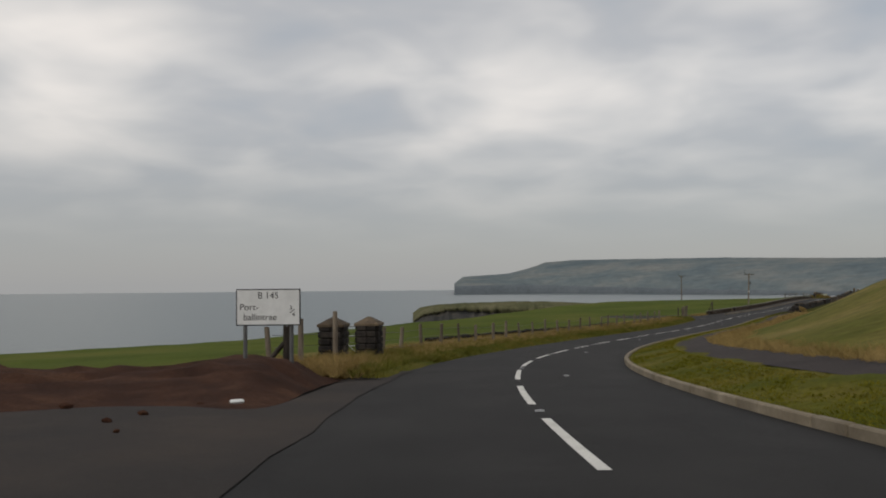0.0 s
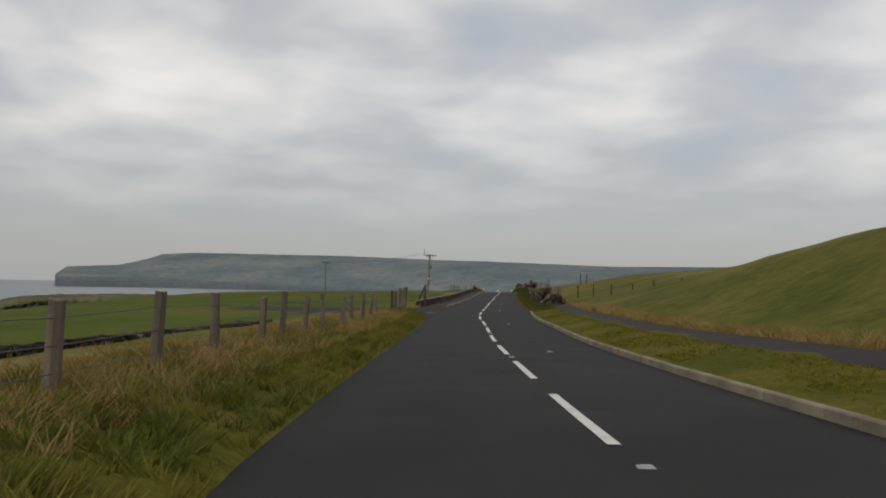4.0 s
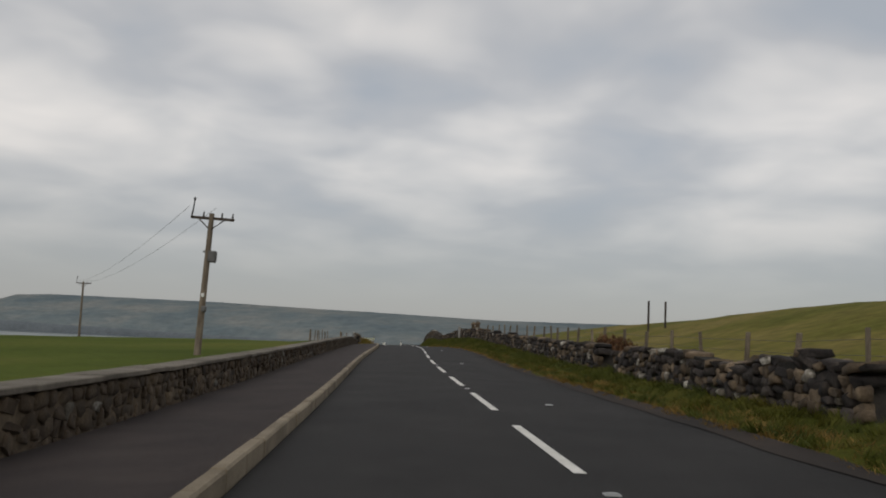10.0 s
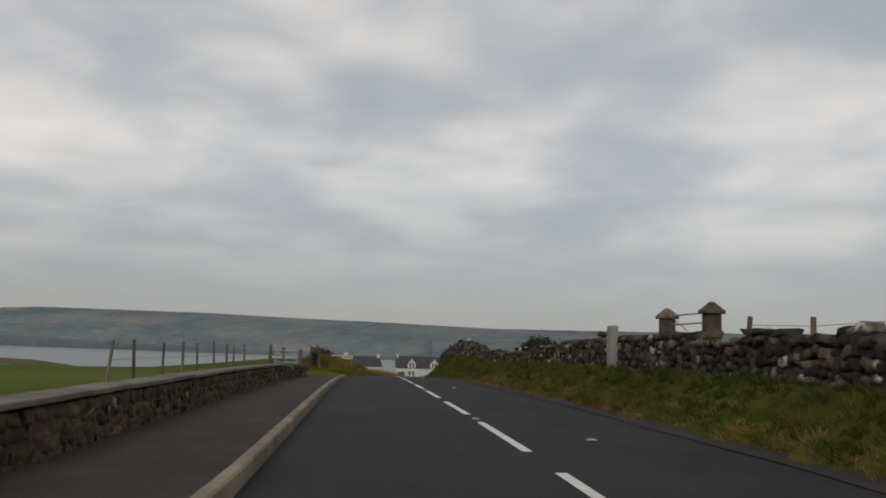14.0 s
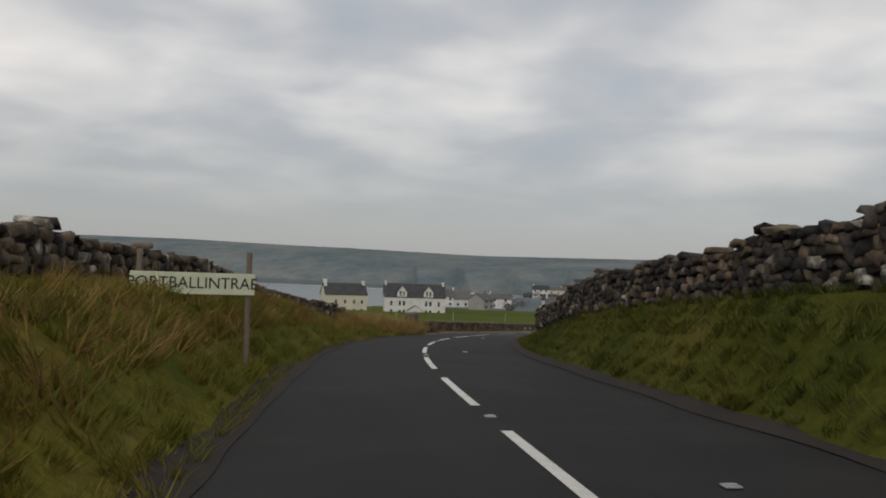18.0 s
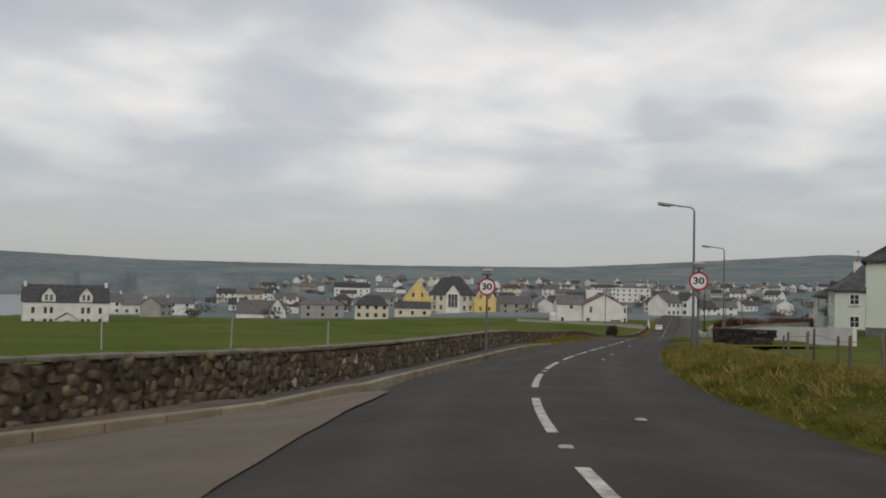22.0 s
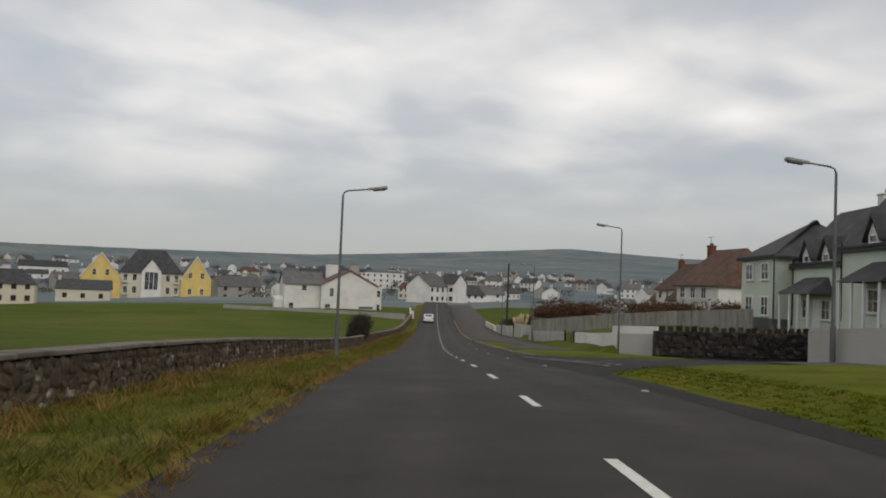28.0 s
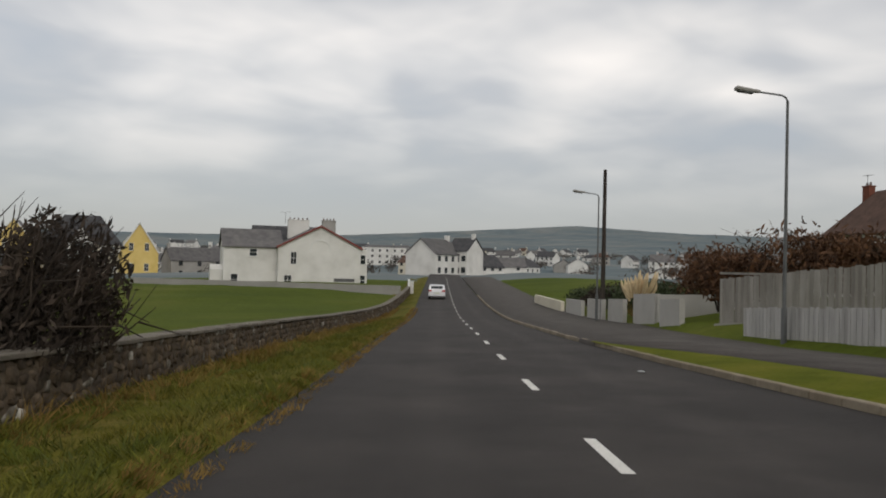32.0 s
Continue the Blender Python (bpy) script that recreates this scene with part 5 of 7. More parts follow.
# ---------------------------------------------------------------- signs
def round_sign(s, off, label, base=0.05):
    g = thing("speed_sign", at(s, off, base), label, "road sign", "speed limit signs")
    part("post", tube((0, 0, -0.2), (0, 0, 3.45), 0.044, n=12), SIGNBACK, g, "weathered grey steel post")
    part("post_base", tube((0, 0, -0.2), (0, 0, 0.85), 0.075, n=12), LAMPGREY, g)
    face = bmesh.new()
    bmesh.ops.create_cone(face, cap_ends=True, segments=48, radius1=0.375, radius2=0.375, depth=0.02, matrix=pose(0, -0.07, 3.0, 90))
    disc = part("disc", face, SIGNRED, g, "red-ringed white speed limit disc")
    inner = bmesh.new()
    bmesh.ops.create_cone(inner, cap_ends=True, segments=48, radius1=0.3, radius2=0.3, depth=0.008, matrix=pose(0, -0.083, 3.0, 90))
    part("face", inner, SIGNWHITE, disc)
    text_mesh("30", 0.37, SIGNBLACK, disc, pose(0, -0.092, 3.0, 90, 0, 0) @ Matrix.Diagonal((1.2, 1, 1, 1)), bold=0.012)
    part("lamp_arm", box(0, -0.05, 3.47, 0.07, 0.3, 0.07, 0.01), SIGNBACK, g)
    part("lamp_hood", box(0, -0.18, 3.53, 0.44, 0.2, 0.08, 0.02), SIGNBACK, g, "grey sign lantern")
    part("lamp_cell", box(0.02, -0.05, 3.7, 0.44, 0.2, 0.1, 0.03, pose(0, 0, 0, 25)), LAMPHEAD, g)
    part("sticker", box(0, -0.047, 2.1, 0.06, 0.01, 0.38), SIGNBLACK, g)
    return g


round_sign(360.8, -4.1, "white 30 speed limit sign with red ring, by a wall", -0.38)
round_sign(360.6, 4.45, "white 30 speed limit sign with red ring, in grass")

b = thing("direction_sign", pose(*rd(18.2, -5.42, -0.3), 0, 0, turn(9) - 2), "white direction sign on two posts above dry grass", "road sign")
for x in (-0.52, 0.5):
    part("post", tube((x, 0.05, -0.3), (x, 0.05, 2.2), 0.045, n=10), SIGNBACK, b)
part("border", box(0, 0, 1.95, 1.42, 0.02, 0.8, 0.0), SIGNBLACK, b)
panel = part("panel", box(0, -0.008, 1.95, 1.37, 0.02, 0.75, 0.0), SIGNWHITE, b)
for txt, x, z, size in (("B 145", 0.0, 2.2, 0.2), ("Port-", -0.42, 1.95, 0.2), ("ballintrae", -0.18, 1.73, 0.2), ("3", 0.5, 1.93, 0.13), ("4", 0.56, 1.79, 0.13)):
    text_mesh(txt, size, SIGNBLACK, panel, pose(x, -0.02, z, 90, 0, 0))
part("fraction_bar", box(0.53, -0.02, 1.865, 0.12, 0.004, 0.012, 0, pose(0, 0, 0, 0, -35)), SIGNBLACK, panel)

v = thing("place_sign", pose(*rd(281.3, -3.95, 1.34), 0, 0, turn(281) + 12) @ Matrix.Diagonal((0.86, 1, 0.9, 1)), "pale cream village name sign on two stakes", "road sign")
for x in (-0.9, 0.95):
    part("post", tube((x, 0.06, -1.9), (x, 0.06, 0.7), 0.05, n=8), WOOD, v)
vp = part("panel", box(0, 0, 0.15, 2.1, 0.025, 0.36, 0.004), SIGNCREAM, v)
text_mesh("PORTBALLINTRAE", 0.27, SIGNBLACK, vp, pose(0, -0.017, 0.15, 90, 0, 0))


# ---------------------------------------------------------------- lamps and poles
def street_lamp(s, off, h, reach, base=0.0, label="grey steel street lamp column"):
    """reach: the arm's length, positive to the road's right."""
    g = thing("street_lamp", at(s, off, base), label, "street lamp", "street lamps")
    sg = 1 if reach > 0 else -1
    part("base_column", tube((0, 0, -0.4), (0, 0, 1.35), 0.095, 0.09, 12), LAMPGREY, g)
    part("column", tube((0, 0, 1.35), (0, 0, h - 0.1), 0.06, 0.042, 12), LAMPGREY, g)
    bm = bmesh.new()
    pts = [(0, 0, h - 0.12), (0.06 * sg, 0, h + 0.02), (0.2 * sg, 0, h + 0.08), (reach * 0.62, 0, h + 0.17)]
    for a, c in zip(pts, pts[1:]):
        add_tube(bm, a, c, 0.03, n=8)
    part("arm", bm, LAMPGREY, g)
    bm = box(0, 0, 0, 0.78, 0.26, 0.13, 0.03)
    for q in bm.verts:
        if q.co.x * sg < 0:
            q.co.y *= 0.55
            q.co.z *= 0.7
    head = part("lantern", bm, LAMPHEAD, g, "tan-grey lantern head")
    head.matrix_local = pose(reach * 0.62 + sg * 0.32, 0, h + 0.22, 0, -7 * sg, 0)
    lens = part("lens", box(0.06 * sg, 0, -0.075, 0.5, 0.2, 0.05, 0.02), LAMPGREY, head)
    return g


street_lamp(366, 4.47, 6.3, -1.5, 0.35)
street_lamp(394, 7.4, 6.9, -1.5, 0.4)
street_lamp(430.2, 11.4, 6.3, -1.5, 0.3)
street_lamp(457.9, 10.95, 7.95, -1.5, 0.3)
street_lamp(490.5, 9.2, 7.85, -1.5, -0.05)
street_lamp(517.5, 8.1, 7.4, -1.4, 0.4)
street_lamp(437.6, -4.88, 6.35, 1.7, 0.1)


def utility_pole(m, h, label, arm=True, box_on=True):
    g = thing("utility_pole", m, label, "utility pole", "utility poles")
    part("pole", tube((0, 0, -0.6), (0, 0, h), 0.16, 0.11, 10), DARKWOOD if not arm else WOOD, g)
    if arm:
        part("crossarm", box(0.05, 0, h - 0.22, 1.9, 0.1, 0.12, 0.01), DARKWOOD, g)
        for x in (-0.85, -0.35, 0.45, 0.92):
            part("insulator", tube((x, 0, h - 0.16), (x, 0, h + 0.06), 0.045, 0.03, 8), SIGNBACK, g)
        part("strut", tube((-0.55, -0.04, h - 0.25), (0, -0.08, h - 0.75), 0.025), DARKWOOD, g)
        part("strut", tube((0.6, -0.04, h - 0.25), (0, -0.08, h - 0.75), 0.025), DARKWOOD, g)
        part("spur", tube((-0.85, 0, h - 0.2), (-0.8, 0, h + 0.55), 0.03), SIGNBLACK, g)
        part("spur_cap", box(-0.8, 0, h + 0.6, 0.1, 0.1, 0.14, 0.03), SIGNBLACK, g)
    if box_on:
        part("transformer", box(0.22, -0.05, h - 1.9, 0.34, 0.36, 0.5, 0.04), SIGNBACK, g)
        part("bracket", box(0.04, 0, h - 1.7, 0.5, 0.08, 0.08), SIGNBACK, g)
        part("fitting", box(0.1, -0.1, h - 4.2, 0.2, 0.2, 0.24, 0.03), SIGNBACK, g)
        part("plate", box(0, -0.15, h - 3.6, 0.12, 0.02, 0.16), SIGNWHITE, g)
    return g


POLE1 = rd(181.2, -10.1, -0.6)
POLE2 = np.array([-25.8, 162.7, ground_at(-25.8, 162.7)])
utility_pole(pose(*POLE1, 0, 0, turn(181)) @ pose(0, 0, 0, 0, 2.0, 0), 6.6, "leaning wooden power pole with a transformer", True)
utility_pole(pose(*POLE2, 0, 0, turn(181)), 26.1 - POLE2[2], "far wooden power pole in the field", True, False)
utility_pole(at(520.5, 9.0, 0.3), 9.5, "dark wooden telegraph pole", False, False)
for o in (13.0, 14.0):
    st = part("hill_pole", tube((0, 0, -0.4), (0, 0, 3.2), 0.07, 0.06, 8), DARKWOOD)
    st.matrix_world = pose(*rd(193.4, o, 0.3))
    tagged(st, "thin dark pole in the hillside grass", "pole", "hill poles")


def cable(a, c, sag, r=0.009):
    pts = [Vector(a).lerp(Vector(c), i / 14) - Vector((0, 0, sag * 4 * (i / 14) * (1 - i / 14))) for i in range(15)]
    ob = wire(None, pts, r, SIGNBLACK, "overhead_cable")
    return tagged(ob, "thin dark overhead cable between poles", "cable", "overhead cables")


p2top = POLE2 + np.array([0, 0, 26.1 - POLE2[2]])
for dx in (-0.8, 0.4):
    cable(POLE1 + np.array([dx, 0, 6.85]), p2top + np.array([dx, 0, 0.05]), 0.8)

# ---------------------------------------------------------------- houses
def window_part(parent, x, y, z, w, h, face, bars=(1, 1), sill=True, frame_mat=None, surround=0.0):
    """A window on a wall: face is the turn about z of the wall's outside (0 looks to -y)."""
    fm = frame_mat or FRAME_WHITE
    bm = bmesh.new()
    t = 0.07
    for cx, cz, sx, sz in ((-w / 2 + t / 2, 0, t, h), (w / 2 - t / 2, 0, t, h), (0, h / 2 - t / 2, w - 2 * t, t), (0, -h / 2 + t / 2, w - 2 * t, t)):
        add_box(bm, cx, -0.02, cz, sx, 0.1, sz)
    for i in range(1, bars[0] + 1):
        add_box(bm, -w / 2 + w * i / (bars[0] + 1), -0.02, 0, 0.05, 0.08, h - 2 * t)
    for i in range(1, bars[1] + 1):
        add_box(bm, 0, -0.018, -h / 2 + h * i / (bars[1] + 1), w - 2 * t, 0.075, 0.05)
    win = part("window", bm, fm, parent)
    win.matrix_local = pose(x, y, z, 0, 0, face)
    part("pane", box(0, 0.0, 0, w - t, 0.03, h - t), GLASSY, win)
    if sill:
        part("sill", box(0, -0.06, -h / 2 - 0.05, w + 0.2, 0.2, 0.09, 0.01), TRIM_WHITE, win)
    if surround:
        bm = bmesh.new()
        for cx, cz, sx, sz in ((-w / 2 - surround / 2, 0, surround, h + 2 * surround), (w / 2 + surround / 2, 0, surround, h + 2 * surround), (0, h / 2 + surround / 2, w, surround)):
            add_box(bm, cx, -0.01, cz, sx, 0.06, sz)
        part("surround", bm, TRIM_WHITE, win)
    return win


def gable_roof(w, d, eaves, ridge, over=0.3, thick=0.16, hip=0.0, y0=0.0):
    """A ridge along x over a block 0..w by y0..y0+d; hip pulls the ridge's ends in."""
    bm = bmesh.new()
    run = d / 2
    drop = (ridge - eaves) * over / run
    prof = [(-over, eaves - drop), (run, ridge), (d + over, eaves - drop)]
    hx = hip * run
    for lift in (0.0, thick):
        x0, x1 = -over, w + over
        rows = [[(x0, prof[0]), (x0 + (hx + over if hip else 0), prof[1]), (x0, prof[2])], [(x1, prof[0]), (x1 - (hx + over if hip else 0), prof[1]), (x1, prof[2])]]
        vs = [[bm.verts.new((x, y0 + p[0], p[1] + lift)) for x, p in r] for r in rows]
        a, b = vs
        bm.faces.new((a[0], b[0], b[1], a[1]))
        bm.faces.new((a[1], b[1], b[2], a[2]))
        if hip:
            bm.faces.new((a[0], a[1], a[2]))
            bm.faces.new((b[0], b[2], b[1]))
        if lift == 0.0:
            low = vs
        else:
            for (p, q) in (((0, 0), (1, 0)), ((0, 2), (1, 2))):
                bm.faces.new((low[p[0]][p[1]], low[q[0]][q[1]], vs[q[0]][q[1]], vs[p[0]][p[1]]))
            if not hip:
                for k in (0, 1):
                    for p, q in ((0, 1), (1, 2)):
                        bm.faces.new((low[k][p], low[k][q], vs[k][q], vs[k][p]))
            else:
                for k in (0, 1):
                    bm.faces.new((low[k][0], low[k][2], vs[k][2], vs[k][0]))
    bmesh.ops.recalc_face_normals(bm, faces=bm.faces[:])
    return bm


def block(w, d, eaves, ridge, gable=True, y0=0.0, foot=3.0):
    """Walls of a block with gables at its x ends."""
    prof = [(y0, -foot), (y0 + d, -foot), (y0 + d, eaves)] + ([(y0 + d / 2, ridge)] if gable else []) + [(y0, eaves)]
    return prism(prof, 0, w)


def chimney(parent, x, y, z, mat, w=0.8, d=0.5, h=1.4, pots=2):
    bm = box(0, 0, h / 2 - 0.7, w, d, h + 1.4, 0.02)
    add_box(bm, 0, 0, h, w + 0.12, d + 0.12, 0.12, 0.02)
    c = part("chimney", bm, mat, parent)
    c.matrix_local = pose(x, y, z)
    for i in range(pots):
        part("chimney_pot", tube((-w / 2 + w * (i + 0.5) / pots, 0, h), (-w / 2 + w * (i + 0.5) / pots, 0, h + 0.38), 0.12, 0.1, 8), TILE, c)
    return c


def aerial(parent, x, y, z):
    bm = bmesh.new()
    add_tube(bm, (0, 0, 0), (0, 0, 1.9), 0.025, n=5)
    add_tube(bm, (-0.7, 0, 1.8), (0.7, 0, 1.8), 0.018, n=5)
    for k in range(5):
        add_tube(bm, (-0.6 + 0.3 * k, -0.22, 1.8), (-0.6 + 0.3 * k, 0.22, 1.8), 0.012, n=4)
    a = part("tv_aerial", bm, SIGNBACK, parent)
    a.matrix_local = pose(x, y, z)


def downpipe(parent, x, y, z0, z1):
    part("downpipe", tube((x, y, z0), (x, y, z1), 0.05, n=8), GUTTER, parent)


def house(m, w, d, eaves, ridge, wall_mat, roof_mat, label, windows=(), hip=0.0, chimneys=(), trim=None, gable_windows=(), group="", name="house"):
    """A plain block: front at y = 0; windows are (x, z, w, h) on the front, gable_windows (y, z, w, h) on the x = 0 end."""
    g = thing(name, m, label, "house", group)
    part("wall", block(w, d, eaves, ridge, not hip), wall_mat, g)
    part("roof", gable_roof(w, d, eaves, ridge, hip=hip), roof_mat, g)
    for x, z, ww, hh in windows:
        window_part(g, x, -0.01, z, ww, hh, 0, (1, 1) if ww > 0.9 else (0, 1), sill=False)
    for y, z, ww, hh in gable_windows:
        window_part(g, -0.01, y, z, ww, hh, -90, (1, 1) if ww > 0.9 else (0, 1), sill=False)
    for c in chimneys:
        chimney(g, *c[:3], c[3], *(c[4:] or ()))
    return g


def gable_wing(g, x, w, depth, eaves, ridge, wall_mat, roof_mat, windows=(), front=0.0, foot=3.0, barge=None):
    """A wing whose gable faces the front, standing out from the block by `front` metres."""
    bm = bmesh.new()
    prof = [(-w / 2, -foot), (w / 2, -foot), (w / 2, eaves), (0, ridge), (-w / 2, eaves)]
    a = [bm.verts.new((p, -front, z)) for p, z in prof]
    b = [bm.verts.new((p, depth, z)) for p, z in prof]
    bm.faces.new(a)
    bm.faces.new(list(reversed(b)))
    for i in range(5):
        j = (i + 1) % 5
        bm.faces.new((a[i], b[i], b[j], a[j]))
    bmesh.ops.recalc_face_normals(bm, faces=bm.faces[:])
    o = part("wing_wall", bm, wall_mat, g)
    o.matrix_local = pose(x, 0, 0)
    r = gable_roof(depth + front, w, eaves, ridge, 0.25)
    bmesh.ops.transform(r, matrix=pose(x + w / 2, -front, 0, 0, 0, 90), verts=r.verts[:])
    part("wing_roof", r, roof_mat, g)
    if barge:
        bm = bmesh.new()
        for sg in (-1, 1):
            ln = math.hypot(w / 2 + 0.3, (ridge - eaves) * (1 + 0.6 / w))
            an = math.degrees(math.atan2(ridge - eaves, w / 2))
            add_box(bm, x + sg * (w / 4 + 0.12), -front - 0.3, (eaves + ridge) / 2 + 0.06, ln, 0.08, 0.26, 0, pose(0, 0, 0, 0, sg * an, 0))
        part("bargeboard", bm, barge, g)
    for xx, z, ww, hh in windows:
        window_part(g, x + xx, -front - 0.01, z, ww, hh, 0, (0, 1) if ww < 0.9 else (1, 1), sill=False)
    return g


def facing(x, y, z, toward, turn_by=0.0):
    """Pose of a house at (x, y, z) whose front looks to the point toward."""
    a = math.degrees(math.atan2(toward[1] - y, toward[0] - x)) + 90
    return pose(x, y, z, 0, 0, a + turn_by)


# --- pale green houses on the right of the road
def green_house(m, flip, label, long=1.0, twin=False):
    """Two-storey house: hipped end block with a bay, recessed middle with dormers and a porch."""
    g = thing("house", m @ Matrix.Diagonal((-long if flip else long, 1, 1, 1)), label, "house", "pale green houses")
    part("wall", block(6.0, 9.0, 5.3, 8.3, False), RENDER_GREEN, g)
    part("roof", gable_roof(6.0, 9.0, 5.3, 8.3, 0.35, hip=0.75), SLATE, g)
    mid = part("wall", block(8.5, 7.4, 4.6, 8.6, True), RENDER_GREEN, g)
    mid.matrix_local = pose(6.0, 1.3, 0)
    r = part("roof", gable_roof(8.5, 7.4, 4.6, 8.6, 0.3), SLATE, g)
    r.matrix_local = pose(6.0, 1.3, 0)
    if twin:
        part("wall", block(6.0, 9.0, 5.3, 8.3, False), RENDER_GREEN, g).matrix_local = pose(14.4, -0.6, 0)
        part("roof", gable_roof(6.0, 9.0, 5.3, 8.3, 0.35, hip=0.75), SLATE, g).matrix_local = pose(14.4, -0.6, 0)
        for x in (16.0, 18.8):
            window_part(g, x, -0.62, 4.1, 1.25, 1.35, 0, (1, 1), surround=0.1)
            window_part(g, x, -0.62, 1.35, 1.25, 1.5, 0, (1, 1), surround=0.1)
        for y in (1.6, 5.4):
            window_part(g, 20.42, y, 4.1, 1.1, 1.3, 90, (1, 1), surround=0.1)
            window_part(g, 20.42, y, 1.35, 1.1, 1.4, 90, (1, 1), surround=0.1)
        part("plinth", box(17.4, 3.9, -1.4, 6.08, 9.08, 3.6), SIGNBACK, g)
    part("plinth", box(3.0, 4.5, -1.4, 6.08, 9.08, 3.6), SIGNBACK, g)
    for x in (1.6, 4.4):
        window_part(g, x, -0.02, 4.1, 1.25, 1.35, 0, (1, 1), surround=0.1)
        window_part(g, x, -0.02, 1.35, 1.25, 1.5, 0, (1, 1), surround=0.1)
    for y in (2.2, 6.4):
        window_part(g, -0.02, y, 4.1, 1.1, 1.3, -90, (1, 1), surround=0.1)
        window_part(g, -0.02, y, 1.35, 1.1, 1.4, -90, (1, 1), surround=0.1)
    for x in (8.2, 10.8):
        gable_wing(g, x, 1.25, 3.6, 5.2, 6.3, TRIM_WHITE, SLATE, [(0, 4.75, 0.75, 0.9)], front=-1.25, foot=-4.4)
        window_part(g, x, 1.28, 1.3, 1.1, 1.4, 0, (1, 1))
    bm = bmesh.new()
    add_poly(bm, [(7.3, -0.5, 2.35), (11.7, -0.5, 2.35), (11.0, 1.32, 3.6), (8.0, 1.32, 3.6)])
    add_poly(bm, [(7.3, -0.5, 2.35), (8.0, 1.32, 3.6), (7.3, 1.32, 2.35)])
    add_poly(bm, [(11.7, -0.5, 2.35), (11.7, 1.32, 2.35), (11.0, 1.32, 3.6)])
    add_poly(bm, [(7.3, -0.5, 2.33), (7.3, 1.32, 2.33), (11.7, 1.32, 2.33), (11.7, -0.5, 2.33)])
    part("porch_roof", bm, SLATE, g)
    for x in (7.5, 9.0, 10.2, 11.5):
        part("porch_post", box(x, -0.35, 0.55, 0.14, 0.14, 3.6, 0.02), FRAME_WHITE, g)
    part("door", box(9.6, 1.27, 1.0, 1.0, 0.08, 2.05, 0.01), FRAME_WHITE, g)
    chimney(g, 11.9, 4.6, 8.2, RENDER_WHITE, 0.6, 0.9, 1.1, 1)
    aerial(g, 12.4, 4.8, 9.0)
    for x in (5.9, 6.2, 14.3):
        downpipe(g, x, 1.24 if x > 6 else -0.06, 0, 5.0)
    bm = box(3.0, -0.33, 5.28, 6.7, 0.12, 0.12)
    add_box(bm, 10.3, 1.0, 4.58, 8.4, 0.12, 0.12)
    part("gutter", bm, GUTTER, g)
    return g



# ---------------------------------------------------------------- sea, far land
def build_sea():
    xs = np.array([-4800, -2500, -1200, -600, -300, -100, 100, 400, 900, 1800], float)
    ys = np.array([-2500, -1000, -300, 0, 200, 400, 700, 1100, 1700, 2600, 3600, 4800], float)
    gx, gy = np.meshgrid(xs, ys)
    v = np.c_[gx.ravel(), gy.ravel(), np.full(gx.size, SEA_LEVEL)]
    n, m = len(xs), len(ys)
    idx = np.arange(n * m).reshape(m, n)
    q = np.c_[idx[:-1, :-1].ravel(), idx[:-1, 1:].ravel(), idx[1:, 1:].ravel(), idx[1:, :-1].ravel()]
    return tagged(arrays("sea", v, q, SEA), "grey-blue calm sea in the bay", "sea", kind="structure")


build_sea()
EYE0 = np.array([PATH[0][1], PATH[0][2]])


def polar(bearing, dist):
    """Place at a bearing (degrees left of +y) and distance from the drive's start."""
    a = radians(bearing)
    return np.array([EYE0[0] - dist * math.sin(a), EYE0[1] + dist * math.cos(a)])


def far_ridge(name, spine, crest, depth, mats, label, foot, near_slope=0.35, seed=1):
    """A headland: rows from the shore up a cliff to the crest and down behind. spine: (bearing, distance); crest: height by bearing."""
    bs = np.linspace(spine[0][0], spine[-1][0], 150)
    v = []
    for b in bs:
        d = lerp(-b, [(-q, r) for q, r in spine])
        h = lerp(-b, [(-q, r) for q, r in crest])
        cl = lerp(-b, [(-q, r) for q, r in foot])
        n1 = noise.noise((b * 1.1, seed, 0)) + 0.5 * noise.noise((b * 4, seed, 0))
        for dd, z in ((0, SEA_LEVEL - 4), (6, SEA_LEVEL + cl * 0.55 + n1), (25, SEA_LEVEL + cl + 2 * n1), (depth * 0.12, SEA_LEVEL + cl + (h - SEA_LEVEL - cl) * 0.3 + 2 * n1), (depth * 0.35, SEA_LEVEL + cl + (h - SEA_LEVEL - cl) * 0.72 + 3 * noise.noise((b * 2, 3, 2))), (depth * 0.6, h + 1.2 * n1), (depth, h * 0.6), (depth * 1.3, SEA_LEVEL)):
            p = polar(b, d + dd + 12 * noise.noise((b * 3, 1, 7)))
            v.append((p[0], p[1], z))
    k = 8
    idx = np.arange(len(v)).reshape(len(bs), k)
    q = np.c_[idx[:-1, :-1].ravel(), idx[:-1, 1:].ravel(), idx[1:, 1:].ravel(), idx[1:, :-1].ravel()]
    ind = np.tile([1, 1, 0, 0, 0, 0, 0], len(bs) - 1)
    ob = arrays(name, np.array(v), q, mats, index=ind)
    return tagged(ob, label, "headland", kind="structure")


